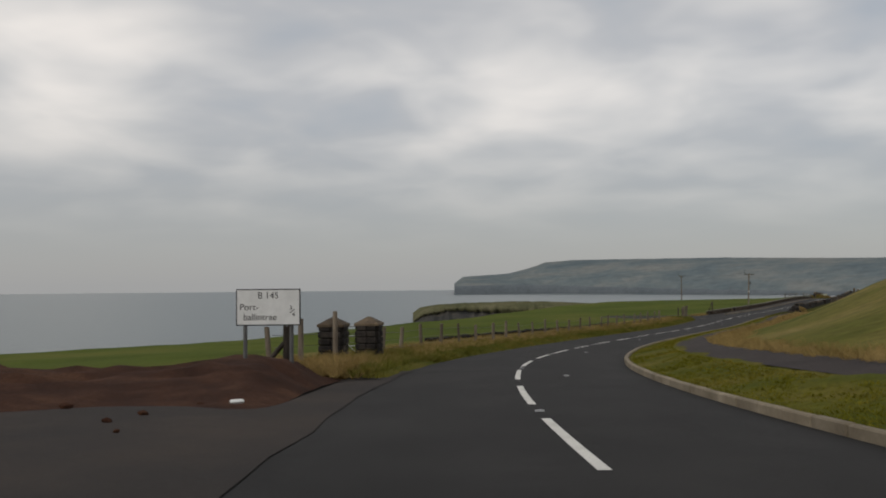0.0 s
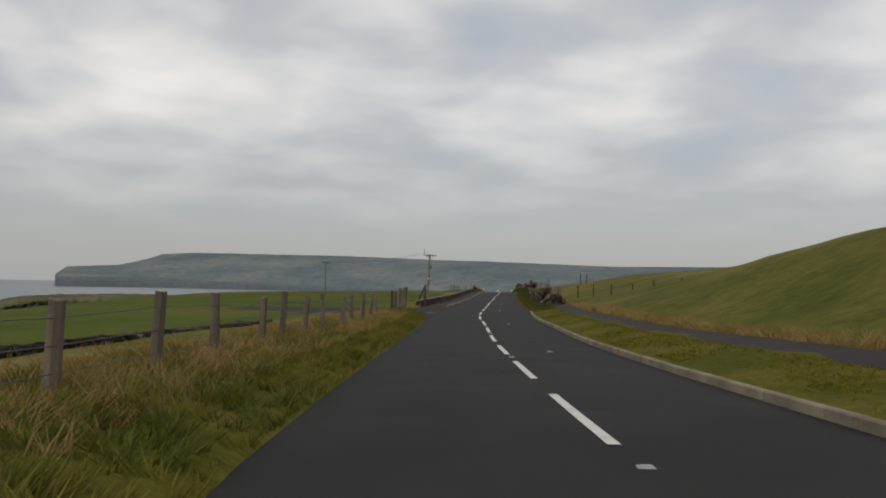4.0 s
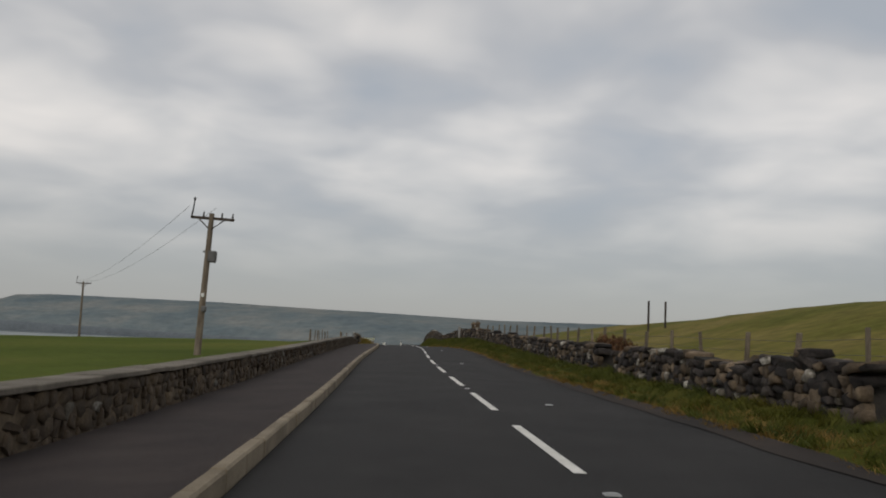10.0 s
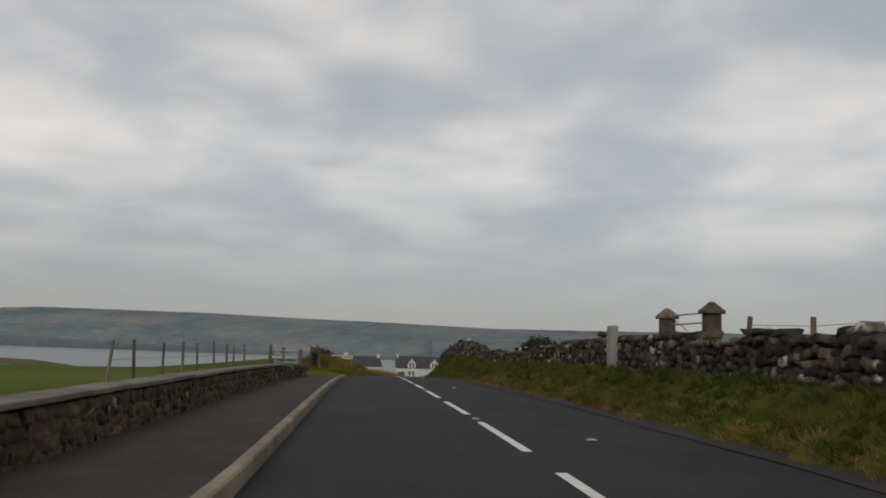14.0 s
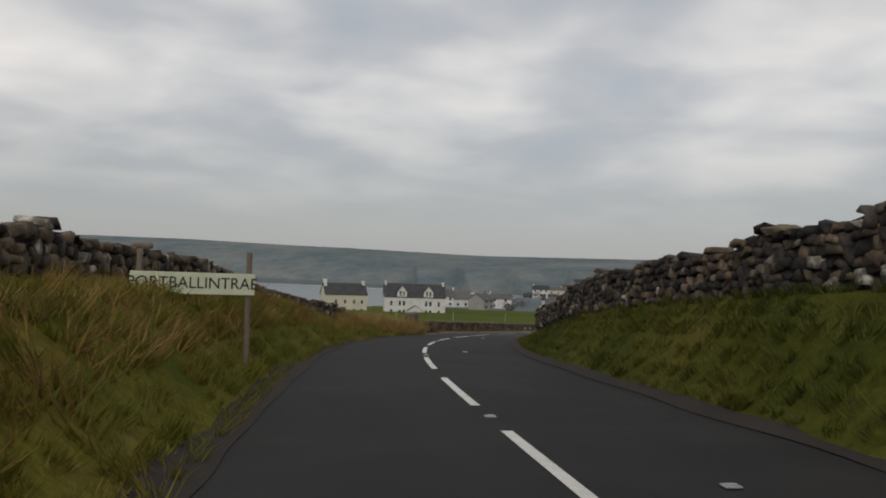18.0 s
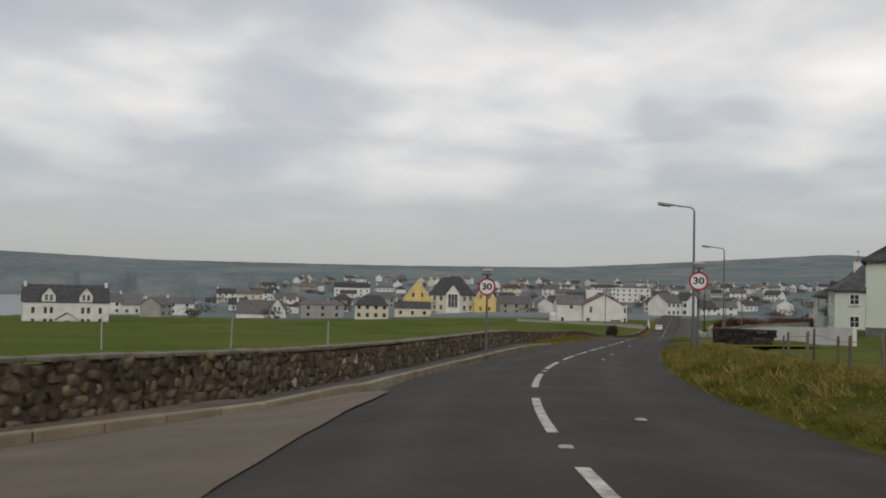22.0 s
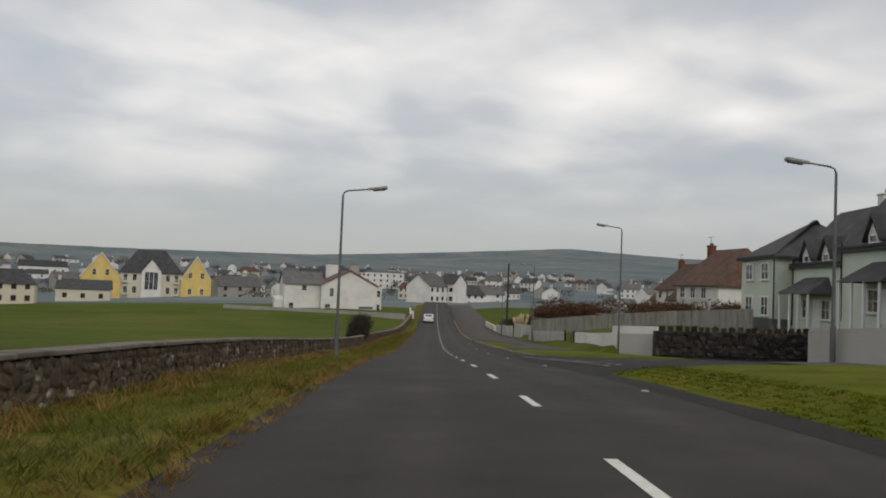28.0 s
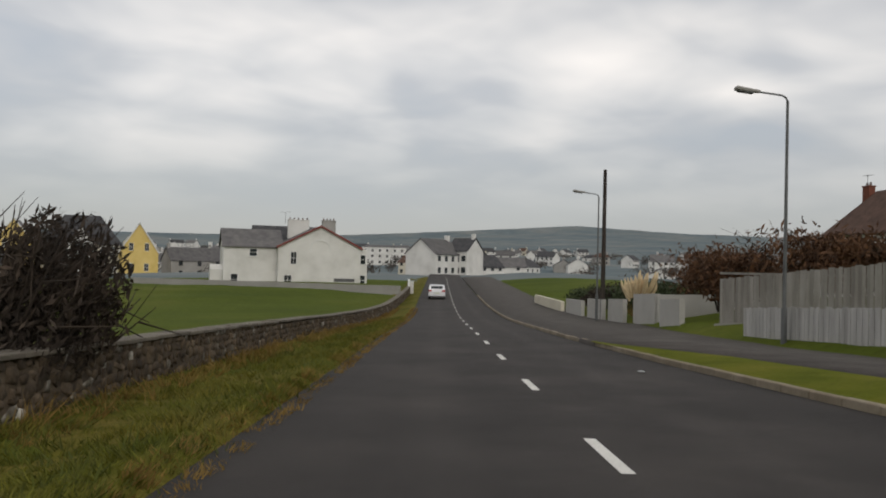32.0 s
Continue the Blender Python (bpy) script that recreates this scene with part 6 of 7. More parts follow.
SPINE = [(29.1, 2900), (23, 2900), (15, 2600), (8, 2350), (2, 2150), (-6, 2050), (-20, 2100), (-35, 2500), (-62, 2700)]
# this ridge's haze sits in its two base colours, not in the air
far_ridge("headland_far", SPINE, [(29.1, 25), (28.9, 50), (25.5, 62), (24.0, 84), (23.0, 106), (21, 112), (12, 104), (5, 90), (-6, 74), (-20, 80), (-30, 95), (-38, 126), (-46, 158), (-52, 142), (-62, 130)], 900, [HAZEDLAND, HAZEDCLIFF], "hazy headland with cliffs across the bay", [(29.1, 30), (24, 32), (20, 24), (12, 14), (-6, 5), (-62, 5)])
far_ridge("cliff_point", [(31.9, 800), (28, 810), (22, 825), (16, 840)], [(31.9, -13), (31.4, -3), (30.4, 1.5), (28.5, 4.0), (25, 5.0), (22, 4.0), (19, 0.0), (16, -12)], 150, [HAZEDGRASS, CLIFF], "low dark cliff point with grassy top", [(31.9, 2), (31.2, 8), (29, 12), (25, 9), (20, 5), (16, 1)], seed=4)


def surf_line(name, pts, width):
    v, f = [], []
    for i, (x, y) in enumerate(pts):
        d = np.array(pts[min(i + 1, len(pts) - 1)]) - np.array(pts[max(i - 1, 0)])
        d = d / np.linalg.norm(d)
        w = width * (1 + 0.6 * noise.noise((i * 0.7, 2, 1)))
        v += [(x - d[1] * w, y + d[0] * w, SEA_LEVEL + 0.15), (x + d[1] * w, y - d[0] * w, SEA_LEVEL + 0.15)]
    for i in range(len(pts) - 1):
        f.append((2 * i, 2 * i + 1, 2 * i + 3, 2 * i + 2))
    return tagged(raw(name, v, f, FOAM), "white line of surf along the beach", "surf", kind="structure")


for k, back in enumerate((20, 60, 110)):
    surf_line("surf_%s" % "abc"[k], [tuple(polar(b, lerp(-b, [(-q, r) for q, r in SPINE]) - back + 10 * noise.noise((b, k, 3)))) for b in np.linspace(9 - 2 * k, -5.5, 40)], 7 - k)


# ---------------------------------------------------------------- soil heap at the lay-by
def soil_heap():
    n, m = 46, 20
    v = []
    for i in range(n):
        for j in range(m):
            s, o = 11.5 + 8.0 * j / (m - 1) + 1.2 * math.sin(i * 0.35), -3.95 - 21 * i / (n - 1)
            e = math.sin(math.pi * (j / (m - 1)) ** 1.7) ** 0.8 * min(1, (i + 0.4) / 2.6, (n - 1 - i) / 3)
            h = e * (0.5 + 0.1 * math.sin(i * 0.5)) + 0.16 * e * noise.noise((i * 0.5, j * 0.6, 0)) + 0.08 * e * noise.noise((i * 1.9, j * 1.7, 0)) - 0.04
            v.append(rd(s, o, h))
    idx = np.arange(n * m).reshape(n, m)
    q = np.c_[idx[:-1, :-1].ravel(), idx[:-1, 1:].ravel(), idx[1:, 1:].ravel(), idx[1:, :-1].ravel()]
    return tagged(arrays("soil_bank", np.array(v), q, SOIL), "low bank of dark red-brown soil by the lay-by", "soil bank")


soil_heap()
rnd = random.Random(5)
for k in range(26):
    bm = bmesh.new()
    bmesh.ops.create_icosphere(bm, subdivisions=1, radius=rnd.uniform(0.04, 0.12))
    for q in bm.verts:
        q.co *= rnd.uniform(0.7, 1.2)
        q.co.z *= 0.6
    ob = part("soil_clod", bm, SOIL)
    ob.matrix_world = at(rnd.uniform(9, 15), rnd.uniform(-14, -5), 0.02)
    tagged(ob, "clod of red-brown soil on the tarmac", "clod", "soil clods")
ob = part("litter", box(0, 0, 0.03, 0.22, 0.14, 0.06, 0.025), SIGNWHITE)
ob.matrix_world = at(13.3, -4.6, 0.03, 25)
tagged(ob, "crumpled white litter at the road's edge", "litter")


# ---------------------------------------------------------------- grass
def grass(name, s0, s1, side, o0, o1, per_m2, height, mat, label, seed, hfun, lump=0.5, width=0.011, lean=0.85):
    """Blades as single triangles on a verge; hfun gives the ground's height over the road."""
    r = np.random.RandomState(seed)
    tab = lambda q, s: np.interp(s, *zip(*q)) if isinstance(q, list) else np.full(len(s), float(q))
    count = int((s1 - s0) * 2.2 * per_m2)
    s = r.uniform(s0, s1, count)
    a, b = tab(o0, s), tab(o1, s)
    keep = r.uniform(0, 2.2, count) < np.abs(b - a)
    s, a, b = s[keep], a[keep], b[keep]
    o = a + (b - a) * r.uniform(0, 1, len(s))
    # gather blades into tussocks
    cs, co = np.round(s / lump), np.round(o / lump)
    hs = (np.sin(cs * 12.9898 + co * 78.233 + seed) * 43758.5453) % 1.0
    hs2 = (np.sin(cs * 39.346 + co * 11.135 + seed) * 24634.63) % 1.0
    s = s + (cs * lump + (hs - 0.5) * lump - s) * 0.3
    o = o + (co * lump + (hs2 - 0.5) * lump - o) * 0.3
    keep = hs > 0.12
    s, o, hs, hs2 = s[keep], o[keep], hs[keep], hs2[keep]
    keep = (o >= np.minimum(tab(o0, s), tab(o1, s)) - 0.12)
    s, o, hs, hs2 = s[keep], o[keep], hs[keep], hs2[keep]
    n = len(s)
    x, y, z = (np.interp(s, STAT, LINE[:, c]) for c in range(3))
    dx, dy = np.interp(s, STAT, DIRX), np.interp(s, STAT, DIRY)
    ln = np.hypot(dx, dy)
    x, y = x + side * o * dy / ln, y - side * o * dx / ln
    z = z + np.array([hfun(p, q) for p, q in zip(s, o)]) - 0.03
    ht = height * (0.45 + 0.9 * hs) * r.uniform(0.5, 1.25, n)
    an = r.uniform(0, 2 * np.pi, n)
    w = width * r.uniform(0.6, 1.5, n)
    la, ll = r.uniform(0, 2 * np.pi, n) * 0.4 + hs2 * 6.28, lean * ht * r.uniform(0.3, 1.6, n)
    ht = ht / np.sqrt(1 + 0.5 * lean**2)
    v = np.empty((n, 3, 3))
    cx, cy = np.cos(an) * w, np.sin(an) * w
    v[:, 0] = np.c_[x - cx, y - cy, z]
    v[:, 1] = np.c_[x + cx, y + cy, z]
    v[:, 2] = np.c_[x + np.cos(la) * ll, y + np.sin(la) * ll, z + ht]
    f = np.arange(n * 3).reshape(n, 3)
    ob = arrays(name, v.reshape(-1, 3), f, mat)
    return tagged(ob, label, "grass", kind="stuff")


fl = lambda s, o: left_h(s, o)
fr = lambda s, o: right_h(s, o)
grass("verge_grass", 28, 102.6, -1, 3.05, 6.2, 850, 0.2, GRASS_GREEN, "rough green grass on the bank", 1, fl, 0.3)
grass("dry_grass", 30, 100, -1, 4.0, 6.6, 300, 0.3, GRASS_DRY, "dry straw-coloured grass under the fence", 2, fl, 0.45)
grass("verge_grass", 115.5, 120.5, -1, 5.2, 6.6, 450, 0.22, GRASS_DRY, "dry grass at the wall's end", 3, fl, 0.4)
grass("verge_grass", 263.4, 317, -1, 2.68, 6.4, 720, 0.22, GRASS_GREEN, "rough green grass on a steep bank", 4, fl, 0.3)
grass("rust_grass", 264, 317, -1, 3.4, 6.4, 230, 0.34, GRASS_RUST, "rust-brown grass tufts on the bank", 5, fl, 0.6)
grass("dry_grass", 310.5, 318, -1, 2.9, 6.8, 900, 0.72, GRASS_DRY, "tall dry grass at the corner", 6, fl, 0.35)
grass("rust_grass", 311, 318, -1, 3.0, 6.8, 500, 0.6, GRASS_RUST, "tall rust-brown grass at the corner", 36, fl, 0.4)
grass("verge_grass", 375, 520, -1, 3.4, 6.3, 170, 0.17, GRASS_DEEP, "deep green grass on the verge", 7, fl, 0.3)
grass("verge_grass", 375, 520, -1, 3.4, 6.3, 480, 0.15, GRASS_GREEN, "green grass on the verge", 35, fl, 0.4)
grass("dry_grass", 374.5, 540, -1, 3.15, [(371, 3.6), (400, 3.8), (560, 3.7)], 420, 0.12, GRASS_RUST, "brown dry grass along the road's edge", 8, fl, 0.4)
grass("wall_grass", 376, 540, -1, [(371, 4.5), (400, 5.3), (480, 5.5), (560, 4.6)], [(371, 5.2), (400, 6.2), (480, 6.4), (560, 5.4)], 130, 0.3, GRASS_RUST, "brown dry grass at the wall's foot", 34, fl, 0.6)
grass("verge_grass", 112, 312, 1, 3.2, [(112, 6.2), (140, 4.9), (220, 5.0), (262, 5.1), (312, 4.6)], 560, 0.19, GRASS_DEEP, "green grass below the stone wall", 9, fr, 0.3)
grass("rust_grass", 112, 250, 1, 3.05, 3.8, 420, 0.14, GRASS_RUST, "brown grass at the road's edge", 10, fr, 0.4)
grass("verge_grass", 308, 373, 1, 3.15, 6.0, 430, 0.17, GRASS_GREEN, "green grass by the post fence", 11, fr, 0.3)
grass("dry_grass", 308, 373, 1, 3.15, 6.4, 90, 0.2, GRASS_DRY, "dry grass tufts by the post fence", 12, fr, 0.6)
grass("mown_grass", -12, 112, 1, 3.3, 4.9, 420, 0.06, MOWN, "short mown grass by the kerb", 13, lambda s, o: right_h(s, o) + 0.02, 0.2, width=0.008)
grass("rough_grass", -20, 118, 1, 6.4, 9.5, 260, 0.32, GRASS_DRY, "dry rough grass beside the footpath", 14, lambda s, o: right_h(s, o) + 0.1, 0.5)
grass("post_grass", 102, 108.4, -1, [(102, 3.0), (104, 3.5), (106, 4.3), (108.6, 5.6)], 6.6, 800, 0.16, GRASS_GREEN, "rough grass round the old gateposts", 33, fl, 0.3)
grass("bank_grass", 19.4, 30, -1, 3.3, 6.4, 750, 0.26, GRASS_GREEN, "rough green grass on the bank by the gateway", 31, fl, 0.35)
grass("bank_dry_grass", 19, 30, -1, 3.6, 5.2, 160, 0.3, GRASS_DRY, "dry grass on the bank by the gateway", 32, fl, 0.45)
grass("sign_grass", 18.4, 22.5, -1, 4.0, 6.4, 600, 0.34, GRASS_DRY, "dry grass clump round the sign posts", 15, lambda s, o: left_h(s, o) + 0.1, 0.4)


lawn_top = lambda s, o: float(np.interp(o, [3.12, 3.4, 4.4, 6.0, 9.0, 12], [-0.03, 0.07, 0.28, 0.41, 0.5, 0.5]))
for a, b in ((372, 380.5), (390, 401), (411.6, 426)):
    grass("lawn_grass", a, b, 1, 3.3, 5.0, 500, 0.04, LAWN, "short green mown lawn grass", 16, lawn_top, 0.25, width=0.01)


# ---------------------------------------------------------------- shrubs and hedges
def twig_mass(name, m, size, count, mat, label, category, seed, leaf=0.09, stems=10, stem_mat=None, box_like=0.0, group=""):
    """Stems and a crown of many small blades within an uneven outline."""
    g = thing(name, m, label, category, group)
    r = np.random.RandomState(seed)
    sx, sy, sz = size
    bm = bmesh.new()
    rr = random.Random(seed)
    for i in range(stems):
        x, y = rr.uniform(-0.3, 0.3) * sx, rr.uniform(-0.3, 0.3) * sy
        t = Vector((x * 1.9 + rr.uniform(-0.15, 0.15) * sx, y * 1.9, sz * rr.uniform(0.6, 0.98)))
        mid = Vector((x * 1.2, y * 1.2, sz * 0.4))
        add_tube(bm, (x * 0.7, y * 0.7, -0.3), mid, 0.03 + 0.012 * sz, 0.02, 5)
        add_tube(bm, mid, t, 0.02, 0.006, 5)
        for k in range(3):
            add_tube(bm, mid.lerp(t, 0.3 + 0.2 * k), t + Vector((rr.uniform(-0.3, 0.3) * sx, rr.uniform(-0.3, 0.3) * sy, rr.uniform(-0.3, 0.12) * sz)), 0.012, 0.004, 4)
    part("branch_frame", bm, stem_mat or DARKTWIG, g)
    p = r.normal(size=(count * 2, 3))
    p /= np.linalg.norm(p, axis=1)[:, None]
    if box_like:
        c = r.uniform(-1, 1, (count * 2, 3))
        p = p * (1 - box_like) + c * box_like * 1.15
    rad = r.uniform(0.15, 1.0, len(p)) ** 0.45
    lump = np.array([noise.noise((q[0] * 2.3, q[1] * 2.3 + seed, q[2] * 2.3)) for q in p])
    p = p * rad[:, None] * (1 + 0.38 * lump[:, None])
    p = p[p[:, 2] > -0.95][:count]
    c = np.c_[p[:, 0] * sx / 2, p[:, 1] * sy / 2, sz * 0.5 + p[:, 2] * sz * 0.5]
    n = len(c)
    d1 = r.normal(size=(n, 3))
    d1[:, 2] += 0.8
    d1 /= np.linalg.norm(d1, axis=1)[:, None]
    d2 = np.cross(d1, r.normal(size=(n, 3)))
    d2 /= np.linalg.norm(d2, axis=1)[:, None]
    L = leaf * r.uniform(0.6, 1.8, n)[:, None]
    v = np.stack([c - d1 * L, c + d2 * L * 0.28, c + d1 * L, c - d2 * L * 0.28], 1).reshape(-1, 3)
    crown = arrays("crown", v, np.arange(n * 4).reshape(n, 4), mat, g)
    return g


SWEPT = Matrix(((1, 0, 0.75, 0), (0, 1, 0.7, 0), (0, 0, 1, 0), (0, 0, 0, 1)))
twig_mass("bare_shrub", at(475.4, -7.5, -0.35) @ SWEPT, (1.9, 3.2, 2.0), 11000, DARKTWIG, "wind-swept bare dark hawthorn bush over the wall", "shrub", 21, 0.05, 46)
twig_mass("bare_shrub", at(258, 8.2, 1.3), (2.0, 3.0, 1.3), 2500, DARKTWIG, "bare thorn bush above the stone wall", "shrub", 3, 0.08, 20)
twig_mass("bare_shrub", at(178, 7.2, 0.3), (1.8, 2.6, 1.1), 1800, HEDGE, "brown bramble bush behind the wall", "shrub", 4, 0.08, 8)
twig_mass("bramble_bush", at(125.6, 5.6, 0.1), (1.9, 3.4, 0.9), 3000, GRASS_DRY, "dry overgrown brambles by the rubble", "shrub", 6, 0.08, 8)
twig_mass("bramble_bush", at(333, 6.6, 0.1), (1.6, 2.0, 1.2), 1800, GRASS_DRY, "dry clump by the gatepost", "shrub", 7, 0.12, 8)

# --- the pale green houses
green_house(Matrix.Translation((-1.3, -1.4, 0.63)) @ at(414.0, 22.3, 1.5, -103), False, "pale green two-storey house with slate hipped roofs", 1.0, True)
green_house(at(477, 25.5, 3.1, -92), False, "pale green house with slate dormers and porch", 1.3)
green_house(at(440, 23.0, 1.9, -92), True, "pale green house with bay and slate roof", 1.2)


# --- white houses with brown tiled roofs
def tile_house(m, label):
    g = thing("house", m, label, "house", "brown-roofed houses")
    part("wall", block(10, 8.5, 4.6, 8.6, False), RENDER_WHITE, g)
    part("roof", gable_roof(10, 8.5, 4.6, 8.6, 0.4, hip=0.35), TILE, g)
    o = part("annexe_wall", block(4.2, 6.5, 2.6, 5.4, True), RENDER_WHITE, g)
    o.matrix_local = pose(-4.2, 0.8, 0)
    o = part("annexe_roof", gable_roof(4.2, 6.5, 2.6, 5.4, 0.3), TILE, g)
    o.matrix_local = pose(-4.2, 0.8, 0)
    for x in (1.6, 4.2, 6.8):
        window_part(g, x, -0.02, 3.5, 1.2, 1.3, 0)
        window_part(g, x, -0.02, 1.0, 1.4, 1.4, 0)
    window_part(g, -2.1, 0.78, 1.3, 1.4, 1.2, 0)
    chimney(g, 0.4, 4.2, 7.0, BRICK, 1.0, 0.7, 2.3, 2)
    aerial(g, 0.2, 4.2, 8.6)
    return g


tile_house(at(509, 28.6, 3.0, -80), "white house with brown tiled roof and brick chimney")
tile_house(at(551, 36.5, 3.2, -80), "white house with brown tiled roof behind a hedge")

# --- white house with red bargeboards beside the field
WX, WY = 175.0, 435.0
wz = ground_at(WX, WY)
wz = 8.2
wh = thing("house", pose(WX, WY, wz, 0, 0, -24), "white house with red bargeboards and grey slate roof", "house")
part("wall", block(8.5, 8.0, 6.2, 8.8, True), RENDER_WHITE, wh).matrix_local = pose(-9.5, 1.5, 0)
part("roof", gable_roof(8.5, 8.0, 6.2, 8.8, 0.3), GREYSLATE, wh).matrix_local = pose(-9.5, 1.5, 0)
gable_wing(wh, 4.6, 12.6, 10.0, 6.2, 9.4, RENDER_WHITE, GREYSLATE, [(-4.0, 4.6, 0.95, 1.9), (-6.0 + 1.2, 1.2, 1.2, 1.7)], front=0.2, barge=BARGE_RED)
for x, z, w, h in ((-5.2, 5.3, 1.2, 1.2), (-7.9, 1.2, 1.1, 1.7)):
    window_part(wh, x, 1.48, z, w, h, 0, (0, 1))
for k in range(9):
    a = math.pi * k / 8
    part("arch_moulding", box(4.6 + 1.5 * math.cos(a), -0.24, 5.9 + 1.5 * math.sin(a), 0.62, 0.08, 0.2, 0, pose(0, 0, 0, 0, -math.degrees(a) + 90, 0)), TRIM_WHITE, wh)
part("sign_board", box(8.4, -0.26, 1.4, 3.2, 0.08, 0.5, 0.02), SIGNBACK, wh)
part("bay", box(11.3, 1.2, 3.0, 1.4, 2.2, 6.4, 0.05), RENDER_WHITE, wh)
window_part(wh, 11.3, 0.08, 4.6, 0.9, 1.5, 0, (0, 1))
window_part(wh, 11.3, 0.08, 1.4, 0.9, 1.7, 0, (0, 1))
chimney(wh, 2.6, 9.2, 9.2, RENDER_WHITE, 3.4, 0.8, 1.6, 5)
chimney(wh, 7.6, 9.6, 9.0, RENDER_GREY, 2.2, 0.8, 1.9, 4)
part("rear_roof", gable_roof(12, 7.0, 7.2, 9.8, 0.2), SLATE, wh).matrix_local = pose(-4, 11.0, 0)
part("rear_wall", block(12, 7.0, 7.2, 9.8, True), RENDER_WHITE, wh).matrix_local = pose(-4, 11.0, 0)
aerial(wh, 0.5, 9.2, 10.2)
part("annexe", block(1.8, 3, 2.6, 3.4, True), RENDER_WHITE, wh).matrix_local = pose(-11.3, 3.0, 0)

# --- yellow apartment building
yz = 3.6
ya = thing("apartment_building", pose(173.9, 548.5, yz, 0, 0, -21) @ Matrix.Diagonal((0.86, 1, 1.24, 1)), "yellow and white apartment building with slate roofs", "apartments")
part("wall", block(22, 12, 10.0, 15.0, False), RENDER_CREAM, ya)
part("roof", gable_roof(22, 12, 10.0, 15.6, 0.5, hip=1.0), SLATE, ya)
for x in (-6.6, 27.0):
    gable_wing(ya, x, 13.5 if x < 0 else 11.0, 14, 8.2, 14.2, RENDER_YELLOW, GREYSLATE, [(-2.2, 9.4, 1.3, 1.6), (2.2, 9.4, 1.3, 1.6), (-2.2, 5.2, 1.3, 1.6), (2.2, 5.2, 1.3, 1.6), (-2.2, 1.6, 1.3, 1.6), (2.2, 1.6, 1.3, 1.6)], front=2.2, barge=TRIM_WHITE)
gable_wing(ya, 11, 7.0, 6, 10.0, 13.2, RENDER_WHITE, SLATE, [(-1.6, 7.6, 1.5, 4.6), (0, 7.6, 1.5, 4.6), (1.6, 7.6, 1.5, 4.6), (0, 1.6, 2.6, 2.2)], front=1.2)
for x in (2.0, 5.2, 17.0, 20.0):
    for z in (1.8, 5.2, 8.4):
        window_part(ya, x, -0.02, z, 1.4, 1.8, 0, (1, 0), sill=False)
        if x in (2.0, 20.0):
            deck = part("balcony", box(x, -0.7, z - 1.2, 2.2, 1.3, 0.12), FRAME_WHITE, ya)
            for k in range(8):
                part("baluster", box(x - 1.0 + 0.285 * k, -1.3, z - 0.7, 0.04, 0.04, 0.95), FRAME_WHITE, deck)
            part("handrail", box(x, -1.3, z - 0.2, 2.2, 0.06, 0.06), FRAME_WHITE, deck)
part("garden_wall", box(10, -16, 0.2, 48, 0.25, 3.0), RENDER_CREAM, ya)

# --- large white house and cream house by the shore field
bz = 4.0
bw = thing("house", facing(17.5, 488.0, bz, (14, 200), 3), "large white house with gabled dormers and slate roof", "house")
part("wall", block(23, 10, 7.4, 12.2, True), RENDER_WHITE, bw)
part("roof", gable_roof(23, 10, 7.4, 12.2, 0.3), SLATE, bw)
for x in (6.6, 16.6):
    gable_wing(bw, x, 3.6, 5, 9.2, 11.6, RENDER_WHITE, SLATE, [(-0.65, 8.6, 0.9, 1.8), (0.65, 8.6, 0.9, 1.8)], front=0.15, foot=-6)
for x in (2.6, 5.8, 7.4, 15.8, 17.4, 20.6):
    for z in (1.6, 4.9):
        window_part(bw, x, -0.02, z, 1.0, 1.9, 0, (0, 1), sill=False)
gable_wing(bw, 11.5, 5.5, 2, 2.4, 4.2, RENDER_WHITE, SLATE, [(0, 1.1, 1.4, 2.0)], front=2.2)
chimney(bw, 0.5, 5, 12.0, RENDER_WHITE, 0.8, 1.6, 1.2, 2)
chimney(bw, 22.5, 5, 12.0, RENDER_WHITE, 0.8, 1.6, 1.2, 2)
cw = thing("house", facing(-4.5, 486.0, bz, (14, 200), 12), "cream three-storey house with dark slate roof", "house")
part("wall", block(16, 9, 7.6, 11.6, True), RENDER_CREAM, cw)
part("roof", gable_roof(16, 9, 7.6, 11.6, 0.25), SLATE, cw)
for x in (4, 7.5, 11, 14):
    for z in (1.6, 4.9):
        window_part(cw, x, -0.02, z, 1.0, 1.5, 0, (0, 1), sill=False)
chimney(cw, 0.6, 4.5, 11.2, RENDER_WHITE, 1.0, 3.0, 2.0, 2)
chimney(cw, 15.4, 4.5, 11.2, RENDER_WHITE, 1.0, 1.6, 1.6, 2)
ct = thing("cottage", facing(91, 548, 3.0, (14, 200), 0), "white cottage with grey roof and gabled dormer", "house")
part("wall", block(19, 8, 3.6, 8.6, True), RENDER_WHITE, ct)
part("roof", gable_roof(19, 8, 3.6, 8.6, 0.2), GREYSLATE, ct)
gable_wing(ct, 15.5, 6.5, 5, 4.6, 9.4, RENDER_WHITE, GREYSLATE, [(-0.8, 5.6, 0.9, 1.7), (0.8, 5.6, 0.9, 1.7), (0, 2.0, 2.2, 1.6)], front=0.6)
chimney(ct, 0.5, 4, 8.4, RENDER_WHITE, 0.7, 1.4, 1.8, 1)
chimney(ct, 18.5, 4, 8.4, RENDER_WHITE, 0.7, 1.4, 1.8, 1)

